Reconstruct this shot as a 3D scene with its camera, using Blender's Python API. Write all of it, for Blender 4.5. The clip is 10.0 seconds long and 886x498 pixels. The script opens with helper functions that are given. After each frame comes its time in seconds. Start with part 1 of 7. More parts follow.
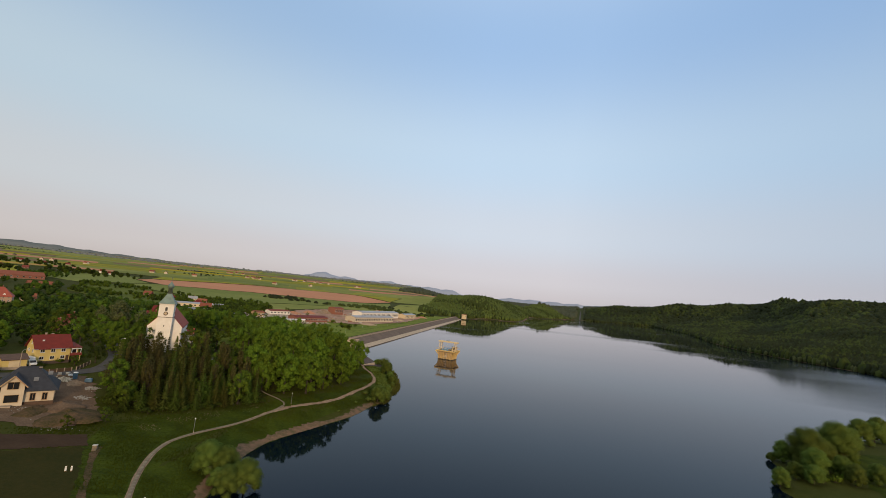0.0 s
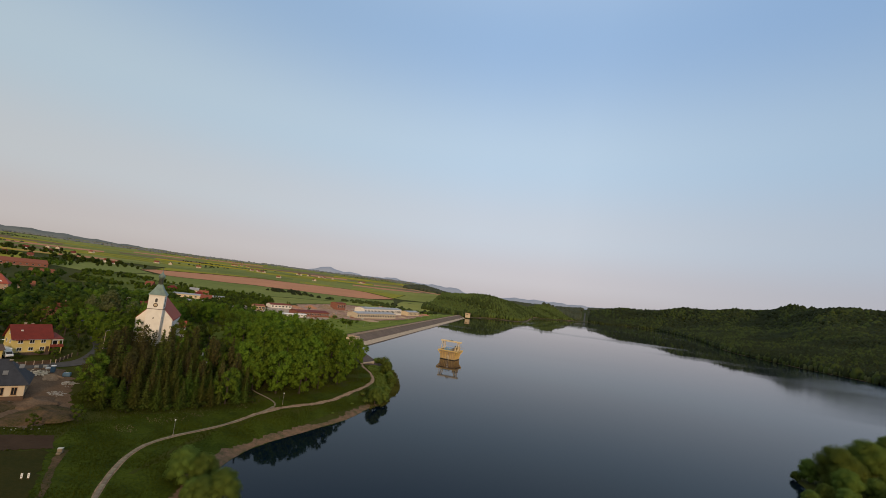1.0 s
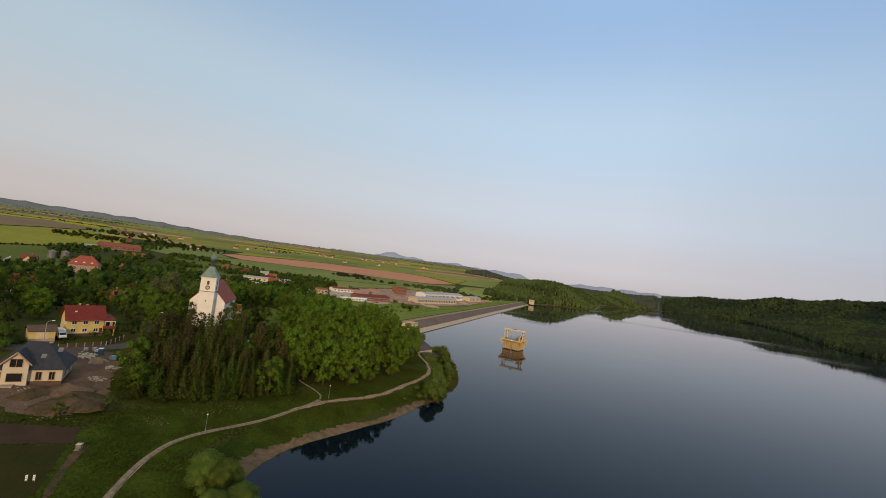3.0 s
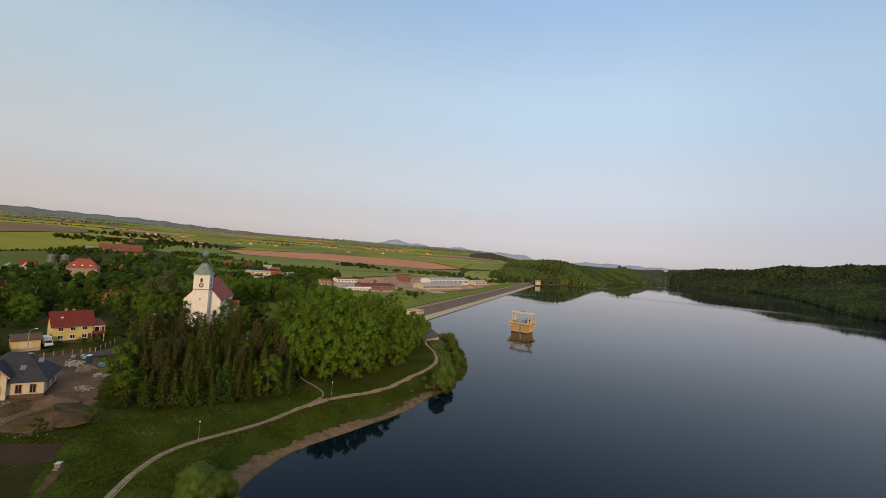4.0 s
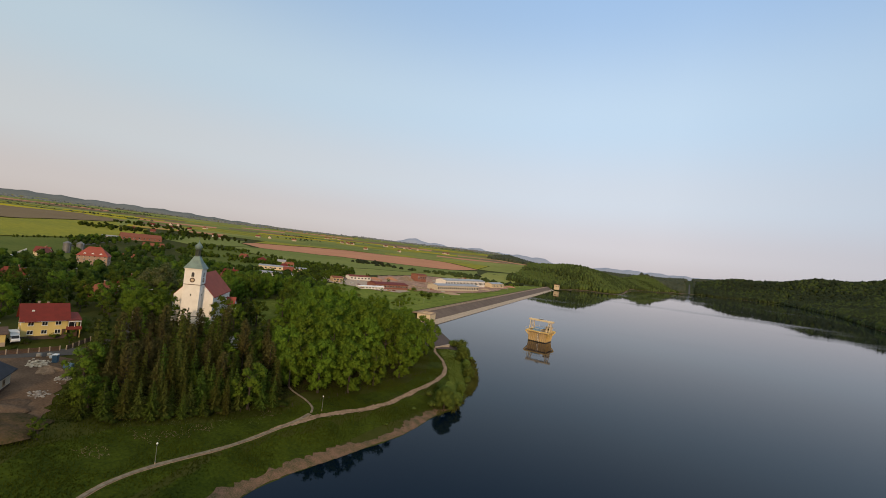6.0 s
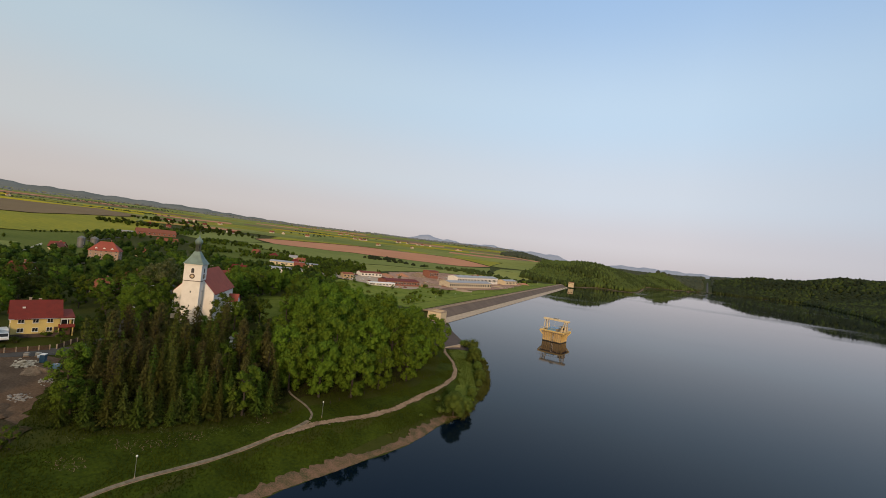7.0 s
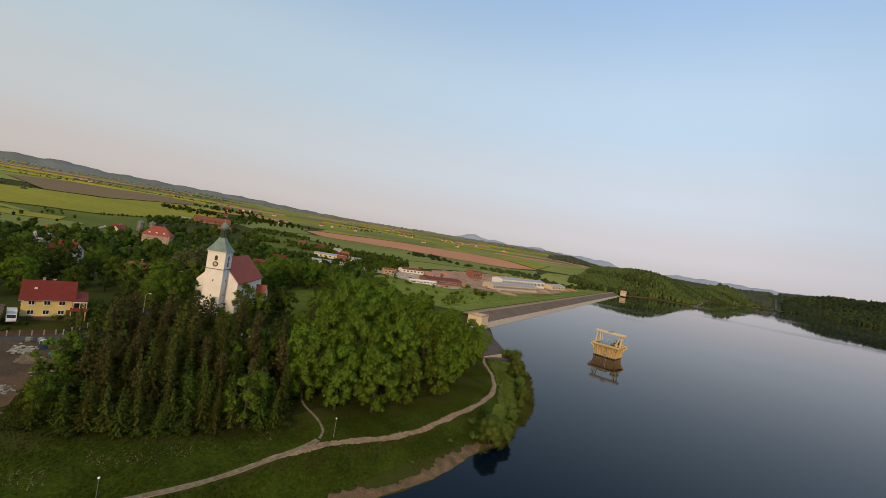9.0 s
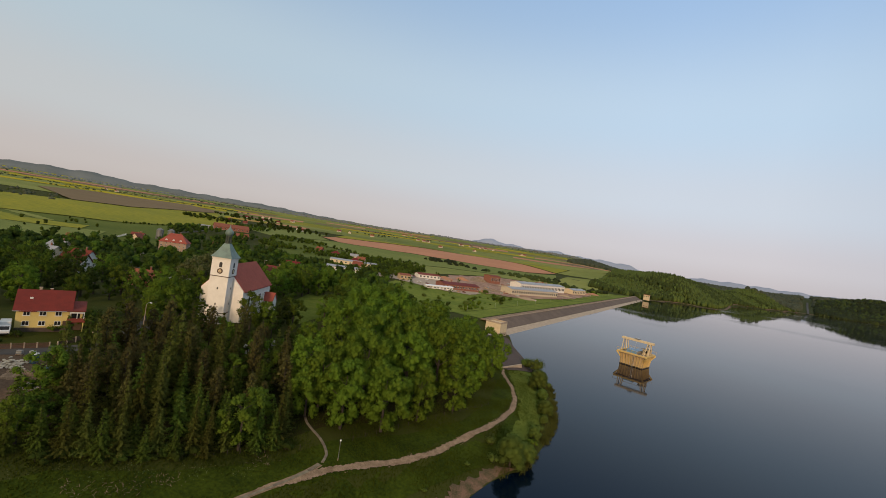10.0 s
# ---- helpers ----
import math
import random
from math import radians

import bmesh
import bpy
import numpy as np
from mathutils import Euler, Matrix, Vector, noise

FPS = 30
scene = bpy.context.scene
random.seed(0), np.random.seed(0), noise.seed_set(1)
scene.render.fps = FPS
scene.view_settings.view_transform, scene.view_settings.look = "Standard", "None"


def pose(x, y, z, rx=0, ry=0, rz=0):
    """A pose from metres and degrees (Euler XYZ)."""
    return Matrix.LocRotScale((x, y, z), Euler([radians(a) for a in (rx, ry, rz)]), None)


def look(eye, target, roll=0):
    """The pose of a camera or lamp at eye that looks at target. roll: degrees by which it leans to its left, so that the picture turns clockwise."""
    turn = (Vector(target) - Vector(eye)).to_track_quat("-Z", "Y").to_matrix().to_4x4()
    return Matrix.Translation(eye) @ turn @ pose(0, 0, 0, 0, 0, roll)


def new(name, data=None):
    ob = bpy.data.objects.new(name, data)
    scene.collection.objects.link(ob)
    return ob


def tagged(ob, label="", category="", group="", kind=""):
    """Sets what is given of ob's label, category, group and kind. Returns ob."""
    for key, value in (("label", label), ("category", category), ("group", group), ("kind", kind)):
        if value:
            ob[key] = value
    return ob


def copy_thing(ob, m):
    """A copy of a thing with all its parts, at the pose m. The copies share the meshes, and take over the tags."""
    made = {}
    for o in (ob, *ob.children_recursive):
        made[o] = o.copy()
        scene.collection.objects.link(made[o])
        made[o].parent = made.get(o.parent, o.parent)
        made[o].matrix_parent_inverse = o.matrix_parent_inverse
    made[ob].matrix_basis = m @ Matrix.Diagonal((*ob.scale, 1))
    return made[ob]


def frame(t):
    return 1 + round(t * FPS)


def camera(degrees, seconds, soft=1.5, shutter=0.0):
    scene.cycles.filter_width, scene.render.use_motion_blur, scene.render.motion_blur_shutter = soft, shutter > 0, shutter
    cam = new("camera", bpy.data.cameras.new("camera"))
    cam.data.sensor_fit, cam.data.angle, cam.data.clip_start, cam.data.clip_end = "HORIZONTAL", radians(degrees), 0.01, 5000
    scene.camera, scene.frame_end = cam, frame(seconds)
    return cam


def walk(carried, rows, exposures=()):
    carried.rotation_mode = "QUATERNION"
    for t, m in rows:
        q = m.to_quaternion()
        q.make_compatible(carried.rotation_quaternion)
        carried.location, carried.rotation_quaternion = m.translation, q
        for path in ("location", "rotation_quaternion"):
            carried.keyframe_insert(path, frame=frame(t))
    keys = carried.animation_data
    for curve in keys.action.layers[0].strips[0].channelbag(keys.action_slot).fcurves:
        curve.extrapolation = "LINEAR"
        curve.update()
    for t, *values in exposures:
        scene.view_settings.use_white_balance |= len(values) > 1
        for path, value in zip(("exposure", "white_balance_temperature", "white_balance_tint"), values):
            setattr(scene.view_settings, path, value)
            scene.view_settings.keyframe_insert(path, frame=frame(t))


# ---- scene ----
# ---- camera and its flight ----
cam = camera(92.61, 10.0, soft=0.9)
ROWS = [
    (0, 0.82, -0.63, 52.73, 96.572, -5.434, 0.222),
    (0.5, 0.88, 4.93, 52.85, 96.630, -6.394, 0.502),
    (1, 0.93, 10.66, 52.92, 96.213, -6.869, 0.759),
    (1.5, 0.96, 16.74, 52.86, 95.299, -8.379, 3.099),
    (2, 0.90, 22.96, 52.73, 94.712, -10.009, 6.748),
    (2.5, 0.75, 28.93, 52.65, 94.303, -9.049, 8.293),
    (4, -0.14, 43.60, 52.80, 91.114, -4.537, 9.869),
    (4.5, -0.41, 48.25, 52.95, 90.911, -5.064, 10.612),
    (5, -0.64, 52.82, 53.12, 90.982, -6.246, 11.408),
    (5.5, -0.88, 57.38, 53.31, 91.026, -6.569, 11.855),
    (7, -2.29, 71.74, 53.54, 90.207, -6.769, 14.047),
    (7.5, -3.12, 76.74, 53.45, 89.756, -7.680, 15.583),
    (8, -4.09, 81.82, 53.28, 89.576, -8.900, 17.426),
    (8.5, -5.18, 86.82, 53.09, 89.425, -9.417, 18.970),
    (9, -6.33, 91.66, 52.95, 89.248, -9.390, 20.303),
    (9.5, -7.55, 96.38, 52.83, 89.399, -9.101, 21.513),
    (10, -8.81, 101.07, 52.73, 89.529, -8.790, 22.687),
]
walk(cam, [(t, pose(*row)) for t, *row in ROWS], ((0.0, 0.02), (0.5, -0.06), (1.0, -0.14), (2.0, -0.12), (2.5, -0.08), (4.0, -0.01), (5.0, 0.07), (7.0, 0.02), (8.5, 0.02), (10.0, -0.03)))

# ---- sky, sun, exposure ----
SUN_AZ, SUN_EL = radians(163), radians(14)   # compass bearing of the sun (0 = +y, clockwise), height
world = bpy.data.worlds.new("evening_sky")
scene.world = world
world.use_nodes = True
wn, wl = world.node_tree.nodes, world.node_tree.links
wn.clear()
sky = wn.new("ShaderNodeTexSky")
sky.sky_type, sky.sun_disc = "NISHITA", False
sky.sun_elevation, sky.sun_rotation = SUN_EL, SUN_AZ
sky.altitude, sky.air_density, sky.dust_density, sky.ozone_density = 300, 1.0, 1.0, 2.0
gain = wn.new("ShaderNodeVectorMath")
gain.operation = "SCALE"
gain.inputs["Scale"].default_value = 0.12
wl.new(sky.outputs[0], gain.inputs[0])
# evening haze: the pale rosy band that lies opposite to a low sun and fades upwards
way = wn.new("ShaderNodeTexCoord")
split = wn.new("ShaderNodeSeparateXYZ")
wl.new(way.outputs["Generated"], split.inputs[0])
haze = wn.new("ShaderNodeValToRGB")
haze.color_ramp.interpolation = "EASE"
for place, colour in ((0.0, (0.58, 0.53, 0.56)), (0.06, (0.65, 0.61, 0.65)), (0.16, (0.65, 0.70, 0.78)), (0.32, (0.56, 0.71, 0.87)), (0.55, (0.37, 0.55, 0.82)), (1.0, (0.2, 0.3, 0.48))):
    e = haze.color_ramp.elements.new(place)
    e.color = (*colour, 1)
haze.color_ramp.elements.remove(haze.color_ramp.elements[0])
haze.color_ramp.elements.remove(haze.color_ramp.elements[-1])
wl.new(split.outputs["Z"], haze.inputs[0])
blend = wn.new("ShaderNodeMix")
blend.data_type = "RGBA"
blend.inputs[0].default_value = 0.93
# the haze is warmer and duller towards the west than towards the east
west = wn.new("ShaderNodeMapRange")
west.inputs[1].default_value, west.inputs[2].default_value = 0.05, -0.95
wl.new(split.outputs["X"], west.inputs[0])
dull = wn.new("ShaderNodeMix")
dull.data_type, dull.blend_type = "RGBA", "MULTIPLY"
dull.inputs[7].default_value = (0.88, 0.835, 0.75, 1)
wl.new(west.outputs[0], dull.inputs[0]), wl.new(haze.outputs[0], dull.inputs[6])
east = wn.new("ShaderNodeMapRange")
east.inputs[1].default_value, east.inputs[2].default_value = 0.25, 0.95
wl.new(split.outputs["X"], east.inputs[0])
cool = wn.new("ShaderNodeMix")
cool.data_type, cool.blend_type = "RGBA", "MULTIPLY"
cool.inputs[7].default_value = (0.66, 0.73, 0.8, 1)
wl.new(east.outputs[0], cool.inputs[0]), wl.new(dull.outputs[2], cool.inputs[6])
# golden glow on the sun's side of the sky
south = wn.new("ShaderNodeMapRange")
south.inputs[1].default_value, south.inputs[2].default_value = -0.1, -0.9
wl.new(split.outputs["Y"], south.inputs[0])
gold = wn.new("ShaderNodeMix")
gold.data_type, gold.blend_type = "RGBA", "MULTIPLY"
gold.inputs[7].default_value = (1.2, 0.95, 0.62, 1)
wl.new(south.outputs[0], gold.inputs[0]), wl.new(cool.outputs[2], gold.inputs[6])
wl.new(gain.outputs[0], blend.inputs[6]), wl.new(gold.outputs[2], blend.inputs[7])
bg = wn.new("ShaderNodeBackground")
bg.inputs["Strength"].default_value = 1.0
wl.new(blend.outputs[2], bg.inputs["Color"])
wl.new(bg.outputs[0], wn.new("ShaderNodeOutputWorld").inputs["Surface"])
sun_data = bpy.data.lights.new("sun", "SUN")
sun_data.energy, sun_data.angle, sun_data.color = 2.3, radians(7), (1.0, 0.72, 0.46)
sun = new("sun", sun_data)
sun_way = Vector((math.sin(SUN_AZ) * math.cos(SUN_EL), math.cos(SUN_AZ) * math.cos(SUN_EL), math.sin(SUN_EL)))
sun.matrix_basis = look(sun_way * 300, (0, 0, 0))
scene.view_settings.exposure = 0.0

# ---- materials ----
def material(name, colour, second=None, scale=1.0, rough=0.85, metal=0.0, bump=0.0, bump_scale=None, coords="Object", per_object=0.0, per_island=0.0, fine=0.25, emission=0.0, spec=0.5, streak=0.0):
    """A surface of two mixed colours at two noise scales, with relief, and a shade of its own for each object or piece."""
    m = bpy.data.materials.new(name)
    m.use_nodes = True
    n, l = m.node_tree.nodes, m.node_tree.links
    b = n["Principled BSDF"]
    b.inputs["Roughness"].default_value, b.inputs["Metallic"].default_value = rough, metal
    b.inputs["Specular IOR Level"].default_value = spec
    second = second or tuple(c * 0.75 for c in colour)
    tc = n.new("ShaderNodeTexCoord")
    if coords == "World":
        src = n.new("ShaderNodeNewGeometry").outputs["Position"]
    else:
        src = tc.outputs[coords]
    broad, small = n.new("ShaderNodeTexNoise"), n.new("ShaderNodeTexNoise")
    broad.inputs["Scale"].default_value, broad.inputs["Detail"].default_value = scale, 5
    small.inputs["Scale"].default_value, small.inputs["Detail"].default_value = scale * 9, 4
    l.new(src, broad.inputs["Vector"]), l.new(src, small.inputs["Vector"])
    if streak:   # drill rows and strips of unlike growth
        rows = n.new("ShaderNodeMapping")
        rows.inputs["Rotation"].default_value = (0, 0, 0.55)
        rows.inputs["Scale"].default_value = (1.0, streak, 1.0)
        l.new(src, rows.inputs["Vector"]), l.new(rows.outputs[0], small.inputs["Vector"])
    mixf = n.new("ShaderNodeMix")
    mixf.inputs[0].default_value = fine
    l.new(broad.outputs[0], mixf.inputs[2]), l.new(small.outputs[0], mixf.inputs[3])
    ramp = n.new("ShaderNodeMapRange")
    ramp.inputs[1].default_value, ramp.inputs[2].default_value = 0.36, 0.64
    l.new(mixf.outputs[0], ramp.inputs[0])
    mix = n.new("ShaderNodeMix")
    mix.data_type = "RGBA"
    mix.inputs[6].default_value, mix.inputs[7].default_value = (*colour, 1), (*second, 1)
    l.new(ramp.outputs[0], mix.inputs[0])
    out = mix.outputs[2]
    for amount, node, socket in ((per_object, "ShaderNodeObjectInfo", "Random"), (per_island, "ShaderNodeNewGeometry", "Random Per Island")):
        if amount:
            rnd = n.new(node)
            hsv = n.new("ShaderNodeHueSaturation")
            val = n.new("ShaderNodeMapRange")
            val.inputs[3].default_value, val.inputs[4].default_value = 1 - amount, 1 + amount
            l.new(rnd.outputs[socket], val.inputs[0])
            l.new(val.outputs[0], hsv.inputs["Value"])
            hue = n.new("ShaderNodeMapRange")
            hue.inputs[3].default_value, hue.inputs[4].default_value = 0.5 - amount * 0.06, 0.5 + amount * 0.06
            l.new(rnd.outputs[socket], hue.inputs[0])
            l.new(hue.outputs[0], hsv.inputs["Hue"])
            l.new(out, hsv.inputs["Color"])
            out = hsv.outputs[0]
    l.new(out, b.inputs["Base Color"])
    if bump:
        bn, bm = n.new("ShaderNodeTexNoise"), n.new("ShaderNodeBump")
        bn.inputs["Scale"].default_value, bn.inputs["Detail"].default_value = bump_scale or scale * 6, 6
        bm.inputs["Strength"].default_value, bm.inputs["Distance"].default_value = min(1.0, bump), 0.1 * max(1.0, bump)
        l.new(src, bn.inputs["Vector"]), l.new(bn.outputs[0], bm.inputs["Height"]), l.new(bm.outputs[0], b.inputs["Normal"])
    if emission:
        b.inputs["Emission Color"].default_value, b.inputs["Emission Strength"].default_value = (*colour, 1), emission
    return m


def foliage(name, colour, second, scale=0.25, per_object=0.25, per_island=0.1, thin=0.3):
    m = material(name, colour, second, scale, 0.8, per_object=per_object, per_island=per_island, fine=0.15, spec=0.08)
    n, l = m.node_tree.nodes, m.node_tree.links
    leaf, through_leaf, both = n["Principled BSDF"], n.new("ShaderNodeBsdfTranslucent"), n.new("ShaderNodeMixShader")
    l.new(leaf.inputs["Base Color"].links[0].from_socket, through_leaf.inputs["Color"])
    both.inputs[0].default_value = thin
    l.new(leaf.outputs[0], both.inputs[1]), l.new(through_leaf.outputs[0], both.inputs[2])
    l.new(both.outputs[0], n["Material Output"].inputs["Surface"])
    return m


M = {
    "grass": material("meadow_grass", (0.036, 0.043, 0.007), (0.05, 0.053, 0.011), 0.06, 0.9, spec=0.05, bump=1.5, bump_scale=2.5, coords="World", fine=0.45),
    "bank": material("bank_grass", (0.049, 0.066, 0.005), (0.019, 0.029, 0.003), 0.17, 0.9, spec=0.05, bump=3.0, bump_scale=1.3, coords="World", fine=0.5),
    "litter": material("forest_floor", (0.02, 0.027, 0.006), (0.035, 0.028, 0.01), 0.2, 0.95, spec=0.05, bump=1.5, coords="World"),
    "mud": material("shore_mud", (0.2, 0.112, 0.072), (0.05, 0.05, 0.018), 0.45, 0.85, spec=0.15, bump=1.0, coords="World", fine=0.5),
    "soil": material("bare_soil", (0.085, 0.054, 0.034), (0.15, 0.1, 0.063), 0.25, 0.95, spec=0.1, bump=2.0, bump_scale=1.5, coords="World", fine=0.5),
    "site_blue": material("dark_blue_plastic", (0.04, 0.1, 0.17), (0.06, 0.13, 0.2), 0.8, 0.4),
    "plot": material("dug_garden_soil", (0.04, 0.024, 0.014), (0.056, 0.034, 0.02), 0.2, 0.95, spec=0.1, bump=1.0, coords="World"),
    "trail": material("trodden_earth", (0.34, 0.235, 0.155), (0.15, 0.1, 0.06), 0.7, 0.95, spec=0.1, bump=0.8, coords="World", fine=0.5),
    "slab": material("concrete_slab", (0.22, 0.18, 0.13), (0.15, 0.122, 0.085), 0.8, 0.9, spec=0.15, bump=0.4, per_object=0.16),
    "asphalt": material("asphalt", (0.06, 0.056, 0.052), (0.08, 0.075, 0.068), 0.5, 0.9, spec=0.15, bump=0.3, coords="World"),
    "dam_face": material("dam_stone_pitching", (0.105, 0.076, 0.062), (0.07, 0.052, 0.043), 0.15, 0.9, spec=0.1, bump=1.5, bump_scale=1.2, coords="World", fine=0.5),
    "concrete": material("concrete", (0.4, 0.31, 0.23), (0.3, 0.235, 0.17), 0.4, 0.9, spec=0.2, bump=0.5, coords="World", per_object=0.06),
    "cream": material("cream_plaster", (0.62, 0.5, 0.32), (0.55, 0.43, 0.27), 0.6, 0.85, bump=0.2, per_object=0.05),
    "white": material("white_plaster", (0.78, 0.73, 0.66), (0.68, 0.63, 0.56), 0.35, 0.85, bump=0.2, fine=0.3),
    "rose_plaster": material("weathered_pinkish_plaster", (0.4, 0.27, 0.19), (0.3, 0.2, 0.14), 0.3, 0.9, bump=0.2, fine=0.4),
    "old_steel": material("weathered_dull_steel", (0.17, 0.165, 0.16), (0.12, 0.115, 0.11), 0.5, 0.55, metal=0.3, fine=0.4),
    "yellow": material("yellow_plaster", (0.62, 0.47, 0.16), (0.54, 0.41, 0.14), 0.4, 0.85, bump=0.15),
    "tank_yellow": material("weathered_yellow_paint", (0.62, 0.43, 0.13), (0.5, 0.35, 0.15), 0.5, 0.6, bump=0.3, fine=0.5),
    "tank_wall": material("stained_ochre_concrete", (0.52, 0.37, 0.19), (0.36, 0.25, 0.13), 0.35, 0.85, bump=0.5, fine=0.5),
    "blue_paint": material("faded_blue_paint", (0.12, 0.26, 0.42), (0.18, 0.32, 0.46), 0.6, 0.5, bump=0.1),
    "red_tile": material("red_roof_tile", (0.16, 0.026, 0.019), (0.12, 0.022, 0.017), 0.7, 0.8, spec=0.2, bump=0.5, bump_scale=5, per_object=0.12, fine=0.4),
    "church_tile": material("faded_red_tile", (0.3, 0.075, 0.05), (0.24, 0.06, 0.04), 0.4, 0.8, spec=0.2, bump=0.5, bump_scale=4, fine=0.4),
    "orange_tile": material("orange_roof_tile", (0.21, 0.06, 0.038), (0.15, 0.045, 0.03), 0.7, 0.8, spec=0.2, bump=0.5, bump_scale=5, per_object=0.25, fine=0.4),
    "dark_tile": material("anthracite_roof_tile", (0.022, 0.024, 0.03), (0.034, 0.036, 0.044), 0.7, 0.7, spec=0.25, bump=0.3, bump_scale=5, per_island=0.12),
    "grey_roof": material("grey_metal_roof", (0.26, 0.25, 0.245), (0.34, 0.33, 0.32), 0.15, 0.45, metal=0.3, bump=0.2),
    "copper": material("green_copper", (0.17, 0.24, 0.2), (0.11, 0.15, 0.13), 0.5, 0.6, bump=0.2, fine=0.4),
    "dark_copper": material("dark_copper", (0.07, 0.08, 0.06), (0.1, 0.11, 0.08), 0.6, 0.5, metal=0.3),
    "glass": material("window_glass", (0.012, 0.013, 0.014), (0.022, 0.023, 0.025), 0.6, 0.1, spec=0.25),
    "frame_white": material("white_window_frame", (0.75, 0.74, 0.7), None, 1.5, 0.5),
    "frame_dark": material("dark_window_frame", (0.03, 0.028, 0.028), None, 1.5, 0.5),
    "wood": material("brown_wood", (0.06, 0.032, 0.018), (0.09, 0.048, 0.026), 1.2, 0.7, bump=0.3),
    "raw_wood": material("pale_timber", (0.4, 0.27, 0.15), (0.32, 0.2, 0.11), 1.0, 0.8, bump=0.3, per_object=0.15),
    "brick": material("red_brick", (0.26, 0.095, 0.06), (0.2, 0.075, 0.05), 0.5, 0.9, bump=0.5, bump_scale=6, per_object=0.12, fine=0.4),
    "metal": material("galvanised_steel", (0.42, 0.42, 0.42), (0.35, 0.35, 0.36), 2.0, 0.4, metal=0.7),
    "white_paint": material("white_paint", (0.8, 0.8, 0.78), (0.7, 0.7, 0.68), 0.8, 0.4, per_object=0.08),
    "globe": material("milky_lamp_globe", (0.85, 0.85, 0.8), None, 3.0, 0.3),
    "rubber": material("black_rubber", (0.02, 0.02, 0.02), None, 3.0, 0.8),
    "stone": material("pale_stone", (0.38, 0.36, 0.32), (0.26, 0.25, 0.22), 1.0, 0.9, bump=0.6, per_object=0.3),
    "bark": material("bark", (0.055, 0.042, 0.03), (0.032, 0.026, 0.02), 1.5, 0.95, bump=1.0),
    "leaf": foliage("broad_leaves", (0.082, 0.122, 0.014), (0.054, 0.082, 0.009)),
    "leaf_grove": foliage("sunlit_broad_leaves", (0.138, 0.215, 0.022), (0.092, 0.15, 0.014), 0.3, 0.16),
    "leaf_dark": foliage("dark_leaves", (0.046, 0.068, 0.011), (0.03, 0.046, 0.008)),
    "leaf_light": foliage("fresh_leaves", (0.125, 0.185, 0.02), (0.085, 0.13, 0.014)),
    "leaf_bloom": foliage("leaves_with_pale_blossom", (0.21, 0.225, 0.1), (0.055, 0.085, 0.015), 0.9),
    "willow": foliage("willow_leaves", (0.162, 0.215, 0.044), (0.118, 0.162, 0.032), 0.3, per_island=0.05, thin=0.45),
    "needle": foliage("pine_needles", (0.125, 0.135, 0.026), (0.062, 0.072, 0.014), 0.9, per_object=0.35),
    "needle_green": foliage("fresh_spruce_needles", (0.105, 0.148, 0.022), (0.055, 0.082, 0.012), 0.9, per_object=0.3),
    "needle_brown": foliage("dry_pine_needles", (0.108, 0.096, 0.03), (0.062, 0.058, 0.018), 0.9, per_object=0.25),
    "forest": foliage("distant_forest", (0.034, 0.043, 0.016), (0.024, 0.031, 0.012), 0.012, 0.0, 0.1),
    "crop_green": material("young_green_crop", (0.15, 0.172, 0.045), (0.23, 0.235, 0.065), 0.006, 0.95, spec=0.03, streak=3.0, fine=0.5, coords="World"),
    "crop_dark": material("green_crop", (0.12, 0.148, 0.04), (0.18, 0.198, 0.055), 0.008, 0.95, spec=0.03, streak=3.0, fine=0.5, coords="World"),
    "pasture": material("rough_pasture", (0.068, 0.092, 0.018), (0.115, 0.132, 0.028), 0.012, 0.95, spec=0.03, streak=3.0, fine=0.5, coords="World"),
    "crop_yellow": material("flowering_rapeseed", (0.4, 0.31, 0.015), (0.27, 0.24, 0.02), 0.006, 0.95, spec=0.03, coords="World"),
    "crop_yellowgreen": material("fading_rapeseed", (0.28, 0.25, 0.03), (0.17, 0.18, 0.03), 0.006, 0.95, spec=0.03, streak=3.0, fine=0.5, coords="World"),
    "field_red": material("ploughed_red_soil", (0.46, 0.22, 0.125), (0.38, 0.185, 0.105), 0.01, 0.95, spec=0.03, coords="World", fine=0.5, streak=3.0),
    "field_brown": material("ploughed_brown_soil", (0.165, 0.118, 0.066), (0.19, 0.14, 0.078), 0.008, 0.95, spec=0.03, coords="World", fine=0.5, streak=3.0),
    "forest_b": foliage("distant_fresh_forest", (0.066, 0.086, 0.02), (0.048, 0.064, 0.016), 0.012, 0.0, 0.12),
    "headland_leaf": foliage("fresh_headland_leaves", (0.12, 0.155, 0.034), (0.09, 0.118, 0.027), 0.012, 0.0, 0.12),
    "forest_mid": foliage("mixed_forest", (0.042, 0.053, 0.018), (0.031, 0.041, 0.014), 0.012, 0.0, 0.1),
    "dam_grass": material("mown_slope_grass", (0.18, 0.205, 0.036), (0.09, 0.125, 0.02), 0.035, 0.95, spec=0.03, coords="World", fine=0.5, bump=1.0, bump_scale=0.6),
    "plaster": material("raw_pale_plaster", (0.56, 0.47, 0.35), (0.48, 0.4, 0.29), 0.5, 0.9, bump=0.2, spec=0.2),
    # forest green lightened and dulled to paint haze over the farthest trees
    "forest_hazed": foliage("forest_painted_haze", (0.09, 0.1, 0.06), (0.07, 0.08, 0.048), 0.012, 0.0),
    "tuft": foliage("grass_tufts", (0.062, 0.084, 0.007), (0.04, 0.056, 0.005), 0.08),
